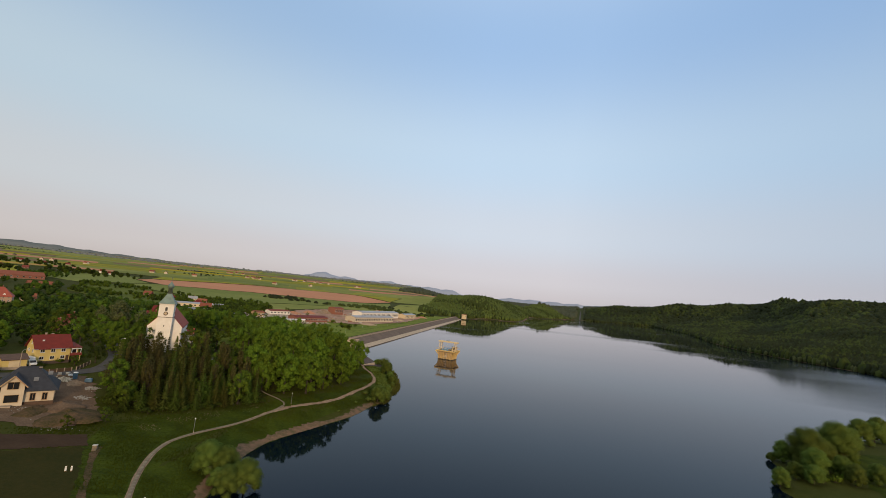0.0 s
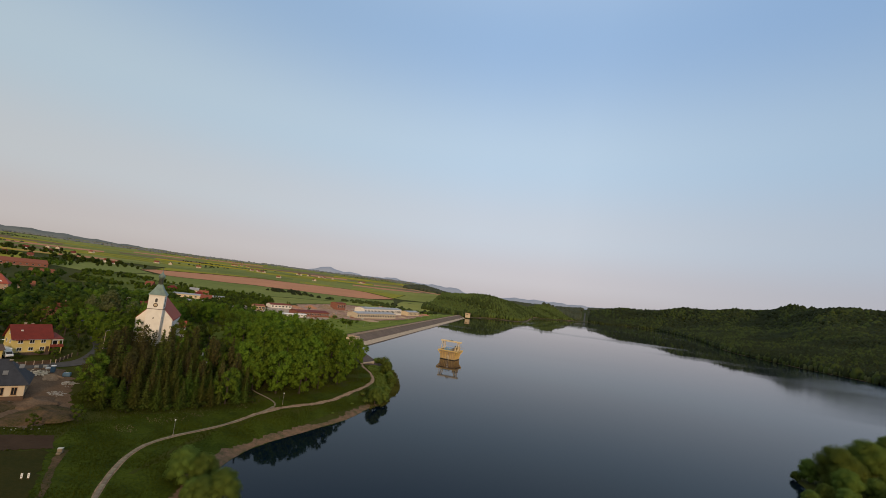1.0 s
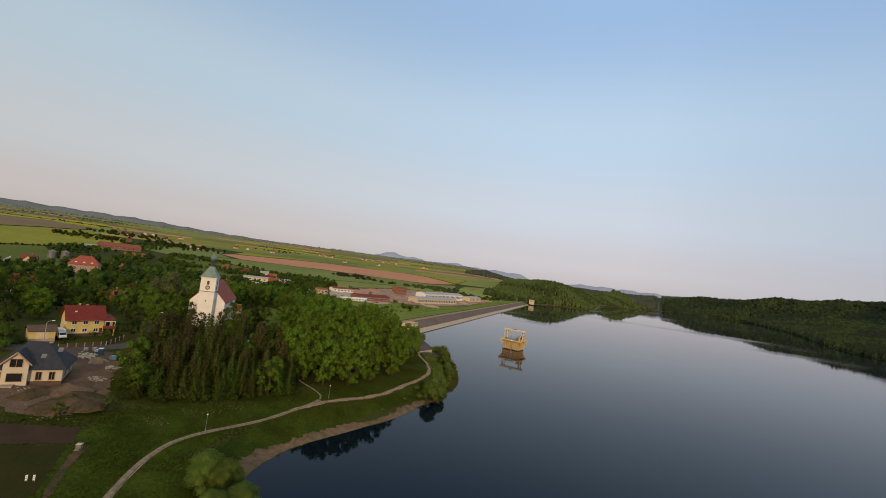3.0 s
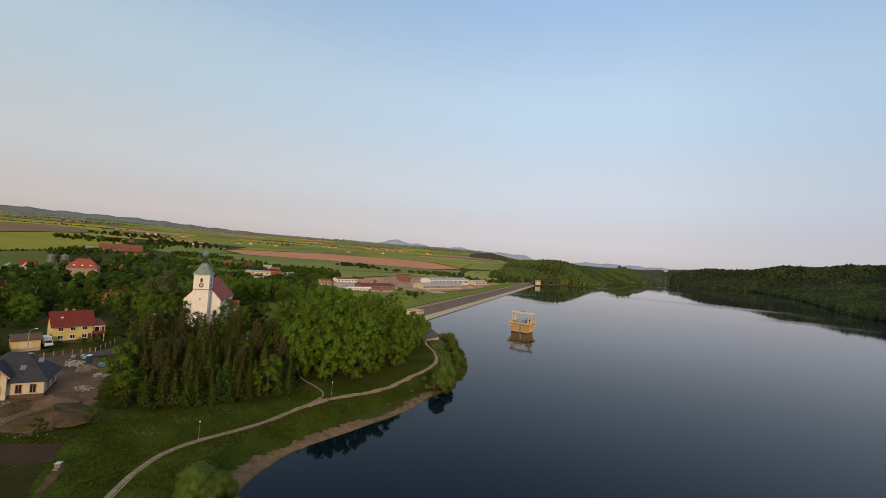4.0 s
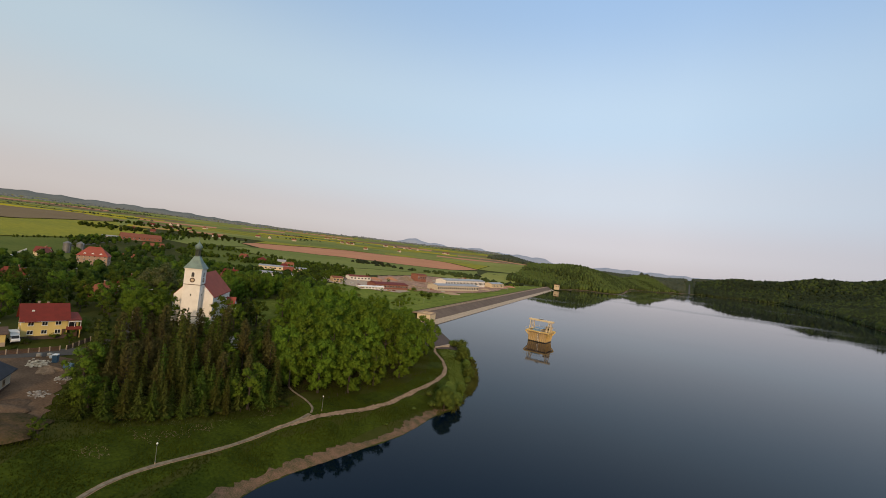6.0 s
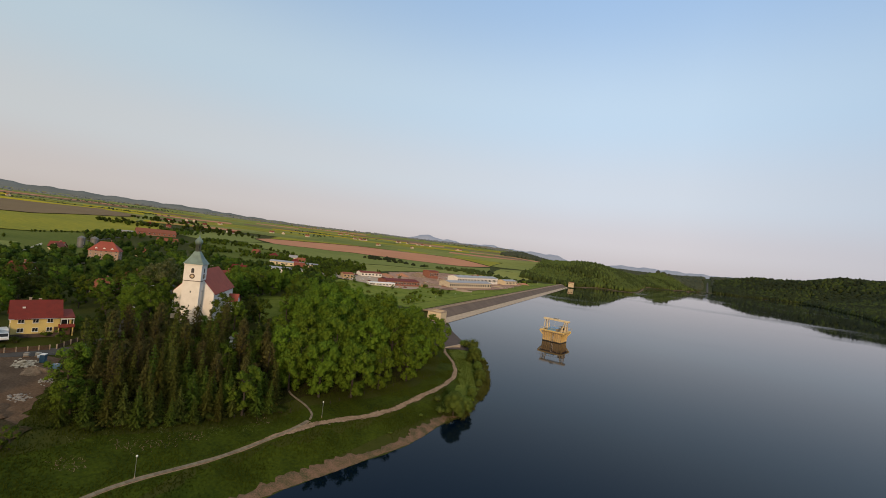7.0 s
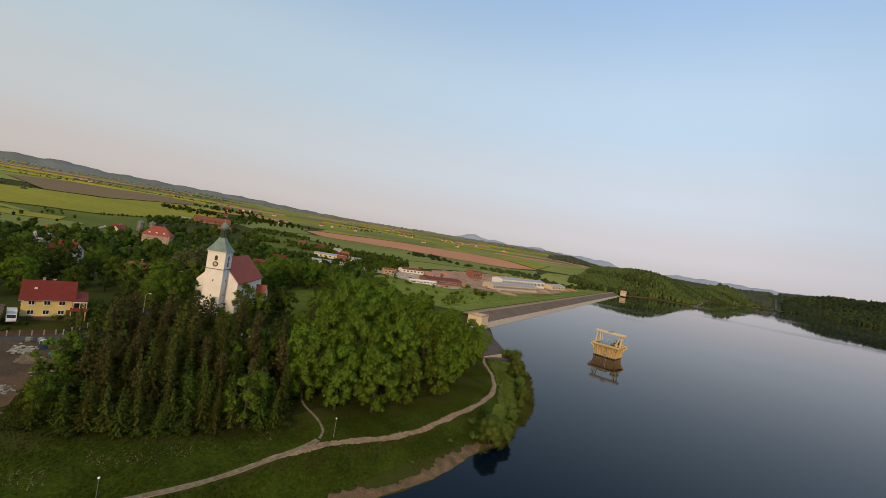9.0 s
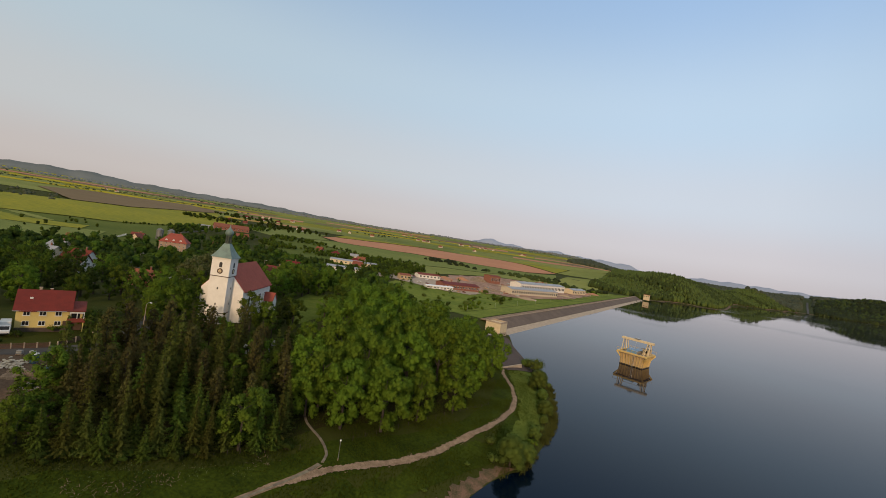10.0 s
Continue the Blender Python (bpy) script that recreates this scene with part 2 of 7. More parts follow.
    "dry_grass": material("dry_point_grass", (0.13, 0.15, 0.026), (0.065, 0.09, 0.013), 0.25, 0.95, spec=0.03, coords="World", fine=0.5, bump=2.0, bump_scale=1.5),
    "wet": material("wet_algae_concrete", (0.03, 0.024, 0.018), (0.05, 0.038, 0.026), 0.6, 0.5, bump=0.3, fine=0.5),
    "weedy": material("weedy_spoil", (0.11, 0.068, 0.04), (0.034, 0.035, 0.012), 0.22, 0.95, spec=0.05, bump=2.5, bump_scale=1.2, coords="World", fine=0.45),
    "lawn": material("dry_olive_lawn", (0.037, 0.032, 0.008), (0.024, 0.026, 0.006), 0.12, 0.95, spec=0.05, bump=1.0, bump_scale=3, coords="World", fine=0.5),
    "forest_light": foliage("pale_shore_thicket", (0.1, 0.112, 0.042), (0.066, 0.078, 0.028), 0.02, 0.0),
    "pitching": material("pale_stone_pitching", (0.16, 0.122, 0.096), (0.105, 0.08, 0.064), 0.12, 0.9, spec=0.1, bump=1.5, bump_scale=1.2, coords="World", fine=0.5),
    "earth": material("bare_pinkish_earth", (0.42, 0.27, 0.19), (0.19, 0.11, 0.075), 0.06, 0.95, spec=0.05, bump=1.0, coords="World", fine=0.5),
    "reed": foliage("waterside_reeds", (0.13, 0.14, 0.03), (0.075, 0.085, 0.018), 0.15),
    # woodland greyed towards the horizon: the haze is mixed into the colour
    "hazed_wood": material("wooded_hills_painted_haze", (0.17, 0.18, 0.17), (0.13, 0.14, 0.13), 0.004, 1.0, spec=0.0, coords="World"),
    # blue-grey of distance haze, put into the base colour of the ridges
    "haze_hill": material("far_hills_painted_haze", (0.33, 0.35, 0.41), (0.3, 0.325, 0.38), 0.002, 1.0, spec=0.0, coords="World"),
}


def water_material():
    m = material("lake_water", (0.001, 0.004, 0.01), (0.001, 0.005, 0.011), 0.01, 0.03, spec=0.2, coords="World")
    n, l = m.node_tree.nodes, m.node_tree.links
    b = n["Principled BSDF"]
    b.inputs["IOR"].default_value = 1.33
    b.inputs["Specular Tint"].default_value = (0.7, 0.92, 1.2, 1.0)
    geo = n.new("ShaderNodeNewGeometry")
    bm = n.new("ShaderNodeBump")
    w1, w2, add = n.new("ShaderNodeTexNoise"), n.new("ShaderNodeTexNoise"), n.new("ShaderNodeMath")
    w1.inputs["Scale"].default_value, w1.inputs["Detail"].default_value = 0.9, 3
    w2.inputs["Scale"].default_value, w2.inputs["Detail"].default_value = 0.12, 2
    l.new(geo.outputs["Position"], w1.inputs["Vector"]), l.new(geo.outputs["Position"], w2.inputs["Vector"])
    l.new(w1.outputs[0], add.inputs[0]), l.new(w2.outputs[0], add.inputs[1])
    l.new(add.outputs[0], bm.inputs["Height"])
    bm.inputs["Strength"].default_value, bm.inputs["Distance"].default_value = 0.06, 0.06
    l.new(bm.outputs[0], b.inputs["Normal"])
    # patches where a light breeze roughens the surface
    patch, rng = n.new("ShaderNodeTexNoise"), n.new("ShaderNodeMapRange")
    stretch = n.new("ShaderNodeMapping")
    stretch.inputs["Scale"].default_value = (0.4, 1.0, 1.0)
    patch.inputs["Scale"].default_value, patch.inputs["Detail"].default_value = 0.006, 4
    l.new(geo.outputs["Position"], stretch.inputs["Vector"]), l.new(stretch.outputs[0], patch.inputs["Vector"])
    rng.inputs[1].default_value, rng.inputs[2].default_value = 0.5, 0.7
    rng.inputs[3].default_value, rng.inputs[4].default_value = 0.02, 0.13
    l.new(patch.outputs[0], rng.inputs[0])
    # the wind comes down along the far bank and ruffles the water there
    axis, lane, ruffle = n.new("ShaderNodeVectorMath"), n.new("ShaderNodeMapRange"), n.new("ShaderNodeMath")
    axis.operation = "DOT_PRODUCT"
    axis.inputs[1].default_value = (0.77, -0.64, 0.0)
    l.new(geo.outputs["Position"], axis.inputs[0])
    lane.inputs[1].default_value, lane.inputs[2].default_value = -60.0, 90.0
    lane.inputs[3].default_value, lane.inputs[4].default_value = 0.0, 0.06
    l.new(axis.outputs["Value"], lane.inputs[0])
    ruffle.operation = "ADD"
    l.new(rng.outputs[0], ruffle.inputs[0]), l.new(lane.outputs[0], ruffle.inputs[1])
    # a second gust with a clear front on the bay before the far bank
    front, veer, gust, side, part_of, total = (n.new(k) for k in ("ShaderNodeVectorMath", "ShaderNodeMath", "ShaderNodeMapRange", "ShaderNodeMapRange", "ShaderNodeMath", "ShaderNodeMath"))
    front.operation, veer.operation, part_of.operation, total.operation = "DOT_PRODUCT", "MULTIPLY_ADD", "MULTIPLY", "ADD"
    front.inputs[1].default_value = (0.397, 0.918, 0.0)
    l.new(geo.outputs["Position"], front.inputs[0])
    l.new(patch.outputs[0], veer.inputs[0]), l.new(front.outputs["Value"], veer.inputs[2])
    veer.inputs[1].default_value = 40.0
    gust.inputs[1].default_value, gust.inputs[2].default_value = 416.0, 436.0
    l.new(veer.outputs[0], gust.inputs[0])
    side.inputs[1].default_value, side.inputs[2].default_value = -70.0, 70.0
    side.inputs[3].default_value, side.inputs[4].default_value = 0.0, 0.09
    l.new(axis.outputs["Value"], side.inputs[0])
    l.new(gust.outputs[0], part_of.inputs[0]), l.new(side.outputs[0], part_of.inputs[1])
    l.new(ruffle.outputs[0], total.inputs[0]), l.new(part_of.outputs[0], total.inputs[1])
    l.new(total.outputs[0], b.inputs["Roughness"])
    return m


M["water"] = water_material()

# ---- lie of the land ----
SHORE_LEFT = [(30, -70), (-12, -30), (-32, 30), (-45, 80), (-53, 110), (-55, 124), (-55.5, 134), (-54, 143), (-50.5, 152), (-46, 160), (-42, 167.5), (-37.5, 175.5), (-33.5, 184), (-30.8, 194), (-28.2, 203),
              (-23.5, 211), (-22, 226), (-20.8, 244), (-23.5, 264), (-27.5, 284), (-35, 306), (-46, 322), (-60, 352), (-71, 387)]
DAM_FAR = (49, 1120)
HEADLAND = [(60, 1190), (140, 1290), (231, 1320), (300, 1560), (380, 1860), (560, 2080), (680, 2270), (800, 2440)]
SHORE_RIGHT = [(930, 2470), (1080, 2560), (1210, 2500), (1170, 2300), (1090, 2040), (985, 1720), (840, 1400), (745, 1190), (680, 1030), (655, 900), (640, 790), (642, 690), (622, 590), (540, 450), (400, 320), (250, 240),
               (170, 205), (151.9, 192.5), (139.7, 181), (136.2, 171.7), (128.6, 162.3), (118.5, 148.8), (121, 120), (130, 60), (110, -40)]
LAKE = SHORE_LEFT + [DAM_FAR] + HEADLAND + SHORE_RIGHT
DAM_A, DAM_B = np.array((-71.0, 387.0)), np.array((49.0, 1120.0))
DAM_LEN = float(np.linalg.norm(DAM_B - DAM_A))
DAM_U = (DAM_B - DAM_A) / DAM_LEN
DAM_N = np.array((-DAM_U[1], DAM_U[0]))   # towards the valley
CREST, FACE = 6.5, 14.0                    # crest height, width of the wet face in plan


def smooth(a, lo, hi):
    t = np.clip((a - lo) / (hi - lo), 0, 1)
    return t * t * (3 - 2 * t)


def shore_distance(x, y, ring=LAKE):
    """Distance to the lake's edge, negative in the water."""
    best, inside = np.full(x.shape, 1e9), np.zeros(x.shape, bool)
    for (ax, ay), (bx, by) in zip(ring, ring[1:] + ring[:1]):
        ex, ey = bx - ax, by - ay
        t = np.clip(((x - ax) * ex + (y - ay) * ey) / (ex * ex + ey * ey), 0, 1)
        best = np.minimum(best, np.hypot(x - ax - t * ex, y - ay - t * ey))
        cross = (ay > y) != (by > y)
        inside ^= cross & (x < (bx - ax) * (y - ay) / ((by - ay) if by != ay else 1e-9) + ax)
    return np.where(inside, -best, best)


def height(x, y):
    """Height of the ground, in metres over the water."""
    x, y = np.asarray(x, float), np.asarray(y, float)
    d = shore_distance(x, y)
    dist = np.hypot(x, y)
    wob = 1.6 * np.sin(x * 0.013 + 1.2) * np.cos(y * 0.011) + 0.5 * np.sin(x * 0.05 + y * 0.043)
    left = np.interp(d, (0, 5, 13, 26, 40, 60, 75, 110, 170, 260, 400), (0.15, 1.0, 3.0, 4.2, 6.0, 8.5, 10, 14.5, 14, 9, 8))
    left = left + 1.4 * np.exp(-((x + 122) ** 2 + (y - 205) ** 2) / (2 * 34 ** 2)) + wob * smooth(d, 180, 400)
    left = left + (0.036 - 0.022 * smooth(x + 0.1 * y, 0, 500)) * np.clip(dist - 750, 0, 5000) * smooth(d, 60, 500 + 500 * smooth(x, -100, 300))
    # valley side of the dam
    s, n = (x - DAM_A[0]) * DAM_U[0] + (y - DAM_A[1]) * DAM_U[1], (x - DAM_A[0]) * DAM_N[0] + (y - DAM_A[1]) * DAM_N[1]
    bank = np.interp(n, (0, FACE, FACE + 6, FACE + 34, FACE + 60), (0.1, CREST, CREST, 4.5, 4.5))
    w = smooth(s, -25, 10) * (1 - smooth(s, DAM_LEN - 10, DAM_LEN + 60)) * (1 - smooth(n, FACE + 60, FACE + 250)) * (n > -2)
    left = left * (1 - w) + np.minimum(bank, 30) * w
    # wooded headland past the dam
    head = 46 * np.exp(-(((x - 120) / 210) ** 2 + ((y - 1560) / 230) ** 2)) + 52 * np.exp(-(((x - 350) / 170) ** 2 + ((y - 1830) / 230) ** 2)) + 52 * np.exp(-(((x - 560) / 150) ** 2 + ((y - 2260) / 190) ** 2))
    left = left + head * smooth(d, 0, 150)
    # hills on the far side
    bearing = np.degrees(np.arctan2(x, y - 20))
    skyline = np.interp(bearing, (10, 16, 19, 22, 28, 32, 35, 38, 41, 43, 46, 60), (0.6, 0.5, 0.55, 1.2, 1.95, 2.45, 2.55, 3.3, 3.95, 3.65, 3.7, 3.4))
    crest = 3250 - 500 * smooth(bearing, 36, 42)
    share = d / (d + np.maximum(crest - dist, 1.0))
    ridge = 50 + crest * np.tan(np.radians(skyline)) - 11
    right = 0.4 + ridge * np.clip(share, 0, 1) ** 1.45 + smooth(d, 60, 500) * (9 * np.sin(dist * 0.0085 + bearing * 0.35) + 6 * np.sin(dist * 0.017 - bearing * 0.6)) * (1 - smooth(dist, 2300, 3000))
    right = np.where(dist > crest, np.maximum(right - 0.25 * (dist - crest), 20 + 0.02 * dist), right)
    low = np.interp(d, (0, 8, 60), (0.2, 1.5, 3.0))
    right = np.where(y < 420, low + (right - low) * smooth(y, 250, 520), right)
    side = smooth(x - 60 - (y - 200) / 3, -25 - 0.2 * np.clip(y - 2100, 0, 2000), 25 + 0.2 * np.clip(y - 2100, 0, 2000))
    land = left * (1 - side) + right * side
    bed = np.interp(-d, (0, 4, 15, 60), (0.1, -0.6, -2.0, -6.0))
    return np.where(d > 0, land, bed)


# ---- helpers for building ----
def part(name, bm, material=None, parent=None, label="", smooth_faces=False):
    """Links a bmesh as one mesh object, under a thing or a part where one is given."""
    me = bpy.data.meshes.new(name)
    bm.to_mesh(me)
    bm.free()
    for m in (material if isinstance(material, (list, tuple)) else [material] if material else []):
        me.materials.append(m)
    if smooth_faces:
        me.polygons.foreach_set("use_smooth", [True] * len(me.polygons))
    ob = new(name, me)
    if parent is not None:
        ob.parent = parent
    return tagged(ob, label)


def raw(name, verts, faces, material=None, parent=None, smooth_faces=False, mats=None):
    """Links arrays of places and faces as one mesh object."""
    me = bpy.data.meshes.new(name)
    verts, faces = np.asarray(verts, np.float32), np.asarray(faces, np.int32)
    k = faces.shape[1]
    me.vertices.add(len(verts)), me.loops.add(faces.size), me.polygons.add(len(faces))
    me.vertices.foreach_set("co", verts.ravel()), me.loops.foreach_set("vertex_index", faces.ravel())
    me.polygons.foreach_set("loop_start", np.arange(0, faces.size, k, dtype=np.int32))
    if mats is not None:
        me.polygons.foreach_set("material_index", np.asarray(mats, np.int32))
    if smooth_faces:
        me.polygons.foreach_set("use_smooth", np.ones(len(faces), bool))
    me.update(calc_edges=True)
    me.validate()
    for m in (material if isinstance(material, (list, tuple)) else [material] if material else []):
        me.materials.append(m)
    ob = new(name, me)
    if parent is not None:
        ob.parent = parent
    return ob


def empty(name, m, label="", category="", group="", kind=""):
    ob = new(name)
    ob.matrix_basis = m
    ob.empty_display_size = 0.2
    return tagged(ob, label, category, group, kind)


def add_box(bm, x0, x1, y0, y1, z0, z1, bevel=0.0):
    r = bmesh.ops.create_cube(bm, size=1)
    bmesh.ops.scale(bm, vec=(x1 - x0, y1 - y0, z1 - z0), verts=r["verts"])
    bmesh.ops.translate(bm, vec=((x0 + x1) / 2, (y0 + y1) / 2, (z0 + z1) / 2), verts=r["verts"])
    if bevel:
        es = list({e for v in r["verts"] for e in v.link_edges})
        bmesh.ops.bevel(bm, geom=es, offset=bevel, segments=1, affect="EDGES", profile=0.5)
    return bm


def box(x0, x1, y0, y1, z0, z1, bevel=0.0):
    return add_box(bmesh.new(), x0, x1, y0, y1, z0, z1, bevel)


def add_tube(bm, a, b, r0, r1=None, n=8, cap=True):
    a, b = Vector(a), Vector(b)
    m = Matrix.Translation((a + b) / 2) @ (b - a).to_track_quat("Z", "Y").to_matrix().to_4x4()
    bmesh.ops.create_cone(bm, cap_ends=cap, segments=n, radius1=r0, radius2=r0 if r1 is None else r1, depth=(b - a).length, matrix=m)
    return bm


def tube(a, b, r0, r1=None, n=8):
    return add_tube(bmesh.new(), a, b, r0, r1, n)


def add_beam(bm, a, b, w, h):
    """A squared beam from a to b."""
    a, b = Vector(a), Vector(b)
    m = Matrix.Translation((a + b) / 2) @ (b - a).to_track_quat("Z", "Y").to_matrix().to_4x4() @ Matrix.Diagonal((w, h, (b - a).length, 1))
    bmesh.ops.create_cube(bm, size=1, matrix=m)
    return bm


def prism(bm, ring, y0, y1):
    """A shape drawn in x and z, drawn out along y."""
    front, back = [bm.verts.new((x, y0, z)) for x, z in ring], [bm.verts.new((x, y1, z)) for x, z in ring]
    bm.faces.new(front), bm.faces.new(back[::-1])
    for i in range(len(ring)):
        j = (i + 1) % len(ring)
        bm.faces.new((front[i], back[i], back[j], front[j]))
    bmesh.ops.recalc_face_normals(bm, faces=bm.faces)
    return bm


def lathe(bm, profile, n=16):
    """Turns a profile of (radius, height) round z."""
    rings = [[bm.verts.new((r * math.cos(2 * math.pi * i / n), r * math.sin(2 * math.pi * i / n), z)) for i in range(n)] for r, z in profile]
    for a, b in zip(rings, rings[1:]):
        for i in range(n):
            bm.faces.new((a[i], a[(i + 1) % n], b[(i + 1) % n], b[i]))
    bm.faces.new(rings[0][::-1]), bm.faces.new(rings[-1])
    return bm


# ---- ground, water, far hills ----
def axis(lo, a, b, hi, fine, growth=1.07):
    mid = list(np.arange(a, b, fine))
    out, step, v = [], fine, b
    while v < hi:
        out.append(v)
        step *= growth
        v += step
    down, step, v = [], fine, a - fine
    while v > lo:
        down.append(v)
        step *= growth
        v -= step
    return np.array([lo] + down[::-1] + mid + out + [hi])


GX, GY = axis(-4700, -230, 170, 4700, 3.0), axis(-2500, 70, 420, 4800, 3.0)
XX, YY = np.meshgrid(GX, GY)
ZZ = height(XX, YY)
rim = np.hypot(XX, YY)
ZZ = np.where(rim > 4700, ZZ - (rim - 4700) * 0.3, ZZ)
nx, ny = len(GX), len(GY)


def ground(x, y):
    """Height of the ground's mesh."""
    x, y = np.asarray(x, float), np.asarray(y, float)
    i, j = np.clip(np.searchsorted(GX, x) - 1, 0, nx - 2), np.clip(np.searchsorted(GY, y) - 1, 0, ny - 2)
    u, v = (x - GX[i]) / (GX[i + 1] - GX[i]), (y - GY[j]) / (GY[j + 1] - GY[j])
    return (ZZ[j, i] * (1 - u) + ZZ[j, i + 1] * u) * (1 - v) + (ZZ[j + 1, i] * (1 - u) + ZZ[j + 1, i + 1] * u) * v


idx = np.arange(nx * ny).reshape(ny, nx)
quads = np.stack([idx[:-1, :-1], idx[:-1, 1:], idx[1:, 1:], idx[1:, :-1]], -1).reshape(-1, 4)
tagged(raw("ground", np.stack([XX, YY, ZZ], -1).reshape(-1, 3), quads, M["grass"], smooth_faces=True),
       "rolling green meadow land round the lake", "ground", kind="structure")


def drape(name, ring, mat, lift=0.12, step=4.0, label="", category="field", kind="structure", ragged=0.0):
    """A patch of ground cover that follows the land; its edge may be ragged."""
    if ragged:
        rs, out = np.random.RandomState(len(ring) + int(abs(ring[0][0]))), []
        for (ax, ay), (bx, by) in zip(ring, ring[1:] + ring[:1]):
            m = max(1, int(math.hypot(bx - ax, by - ay) / (ragged * 1.6)))
            for k in range(m):
                out.append((ax + (bx - ax) * k / m + rs.uniform(-ragged, ragged), ay + (by - ay) * k / m + rs.uniform(-ragged, ragged)))
        ring = out
    bm = bmesh.new()
    bm.faces.new([bm.verts.new((x, y, 0)) for x, y in ring])
    for k, ax in ((0, (1, 0, 0)), (1, (0, 1, 0))):
        lo, hi = min(p[k] for p in ring), max(p[k] for p in ring)
        for c in np.arange(lo + step / 2, hi, step):
            co = (c, 0, 0) if k == 0 else (0, c, 0)
            bmesh.ops.bisect_plane(bm, geom=bm.verts[:] + bm.edges[:] + bm.faces[:], plane_co=co, plane_no=ax)
    zs = ground([v.co.x for v in bm.verts], [v.co.y for v in bm.verts])
    for v, z in zip(bm.verts, zs):
        v.co.z = max(z, 0.02) + lift
    bmesh.ops.recalc_face_normals(bm, faces=bm.faces)
    if sum(f.normal.z for f in bm.faces) < 0:
        bmesh.ops.reverse_faces(bm, faces=bm.faces)
    return tagged(part(name, bm, mat, smooth_faces=True), label, category, kind=kind)


def curve_points(pts, step):
    """Even steps along a smooth line through points in plan."""
    p = [np.array(q, float) for q in pts]
    p = [2 * p[0] - p[1]] + p + [2 * p[-1] - p[-2]]
    dense = []
    for a, b, c, d in zip(p, p[1:], p[2:], p[3:]):
        for t in np.linspace(0, 1, 24, endpoint=False):
            dense.append(0.5 * (2 * b + (c - a) * t + (2 * a - 5 * b + 4 * c - d) * t * t + (3 * b - a - 3 * c + d) * t ** 3))
    dense = np.array(dense + [p[-2]])
    s = np.concatenate([[0], np.cumsum(np.linalg.norm(np.diff(dense, axis=0), axis=1))])
    q = np.arange(0, s[-1], step)
    return np.stack([np.interp(q, s, dense[:, 0]), np.interp(q, s, dense[:, 1])], 1)


def ribbon(name, pts, width, mat, lift=0.1, step=2.0, wobble=0.0, label="", category="path", kind="structure", taper=0.0, end=1.0):
    line = curve_points(pts, step)
    tang = np.gradient(line, axis=0)
    tang /= np.linalg.norm(tang, axis=1, keepdims=True)
    side = np.stack([-tang[:, 1], tang[:, 0]], 1)
    rnd = np.random.RandomState(len(name))
    verts, k = [], 5
    s, ph = np.arange(len(line))[:, None] * step, np.array([[0.0, 2.3]])
    w = width / 2 * (1 + wobble * (0.55 * np.sin(s * 0.21 + ph) + 0.45 * np.sin(s * 0.57 + 2 * ph) + 0.55 * rnd.uniform(-1, 1, (len(line), 2))))
    w *= np.linspace(1, end, len(line))[:, None]
    if taper:
        w *= np.clip(np.arange(len(line)) * step / taper, 0.12, 1)[:, None]
    for i in range(k):
        f = i / (k - 1)
        q = line + side * ((1 - f) * -w[:, :1] + f * w[:, 1:])
        verts.append(np.column_stack([q, np.maximum(ground(q[:, 0], q[:, 1]), 0.02) + lift]))
    verts = np.stack(verts, 1).reshape(-1, 3)
    ii = np.arange(len(line) * k).reshape(-1, k)
    faces = np.stack([ii[:-1, 1:], ii[1:, 1:], ii[1:, :-1], ii[:-1, :-1]], -1).reshape(-1, 4)[:, ::-1]
    return tagged(raw(name, verts, faces, mat, smooth_faces=True), label, category, kind=kind)


bm = bmesh.new()
bm.faces.new([bm.verts.new(q) for q in ((-110, -400, 0), (1300, -400, 0), (1300, 2700, 0), (-110, 2700, 0))])
tagged(part("water", bm, M["water"]), "calm dark blue lake mirroring the evening sky", "lake", kind="structure")


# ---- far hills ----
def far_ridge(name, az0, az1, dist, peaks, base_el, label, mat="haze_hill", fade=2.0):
    """A ridge far off, its haze painted in by the material: peaks are (bearing, height in degrees, width)."""
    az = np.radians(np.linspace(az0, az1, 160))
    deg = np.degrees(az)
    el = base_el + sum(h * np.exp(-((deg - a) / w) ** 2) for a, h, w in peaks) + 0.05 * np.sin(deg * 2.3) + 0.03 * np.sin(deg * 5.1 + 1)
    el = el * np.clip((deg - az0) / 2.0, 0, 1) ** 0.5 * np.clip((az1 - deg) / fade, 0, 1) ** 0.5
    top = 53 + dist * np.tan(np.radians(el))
    rows = []
    for r, z in ((dist - 380, top * 0.35), (dist - 120, top * 0.85), (dist, top), (dist + 120, top * 0.8)):
        rows.append(np.stack([np.sin(az) * r, np.cos(az) * r, z], 1))
    v = np.stack(rows).reshape(-1, 3)
    i = np.arange(len(v)).reshape(4, -1)
    f = np.stack([i[:-1, :-1], i[:-1, 1:], i[1:, 1:], i[1:, :-1]], -1).reshape(-1, 4)
    tagged(raw(name, v, f, M[mat], smooth_faces=True), label, "hills", kind="structure")


far_ridge("backdrop", -26, 3, 4700, ((-16.6, 0.7, 1.5), (-13.5, 0.45, 2.5), (-8, 0.4, 2.2), (-3, 0.15, 3)), 1.05, "mountains on the horizon in painted blue haze")
far_ridge("backdrop", 6, 30, 4600, ((12, 0.08, 3.5), (19, 0.05, 4)), 0.7, "wooded hills on the horizon in painted haze")
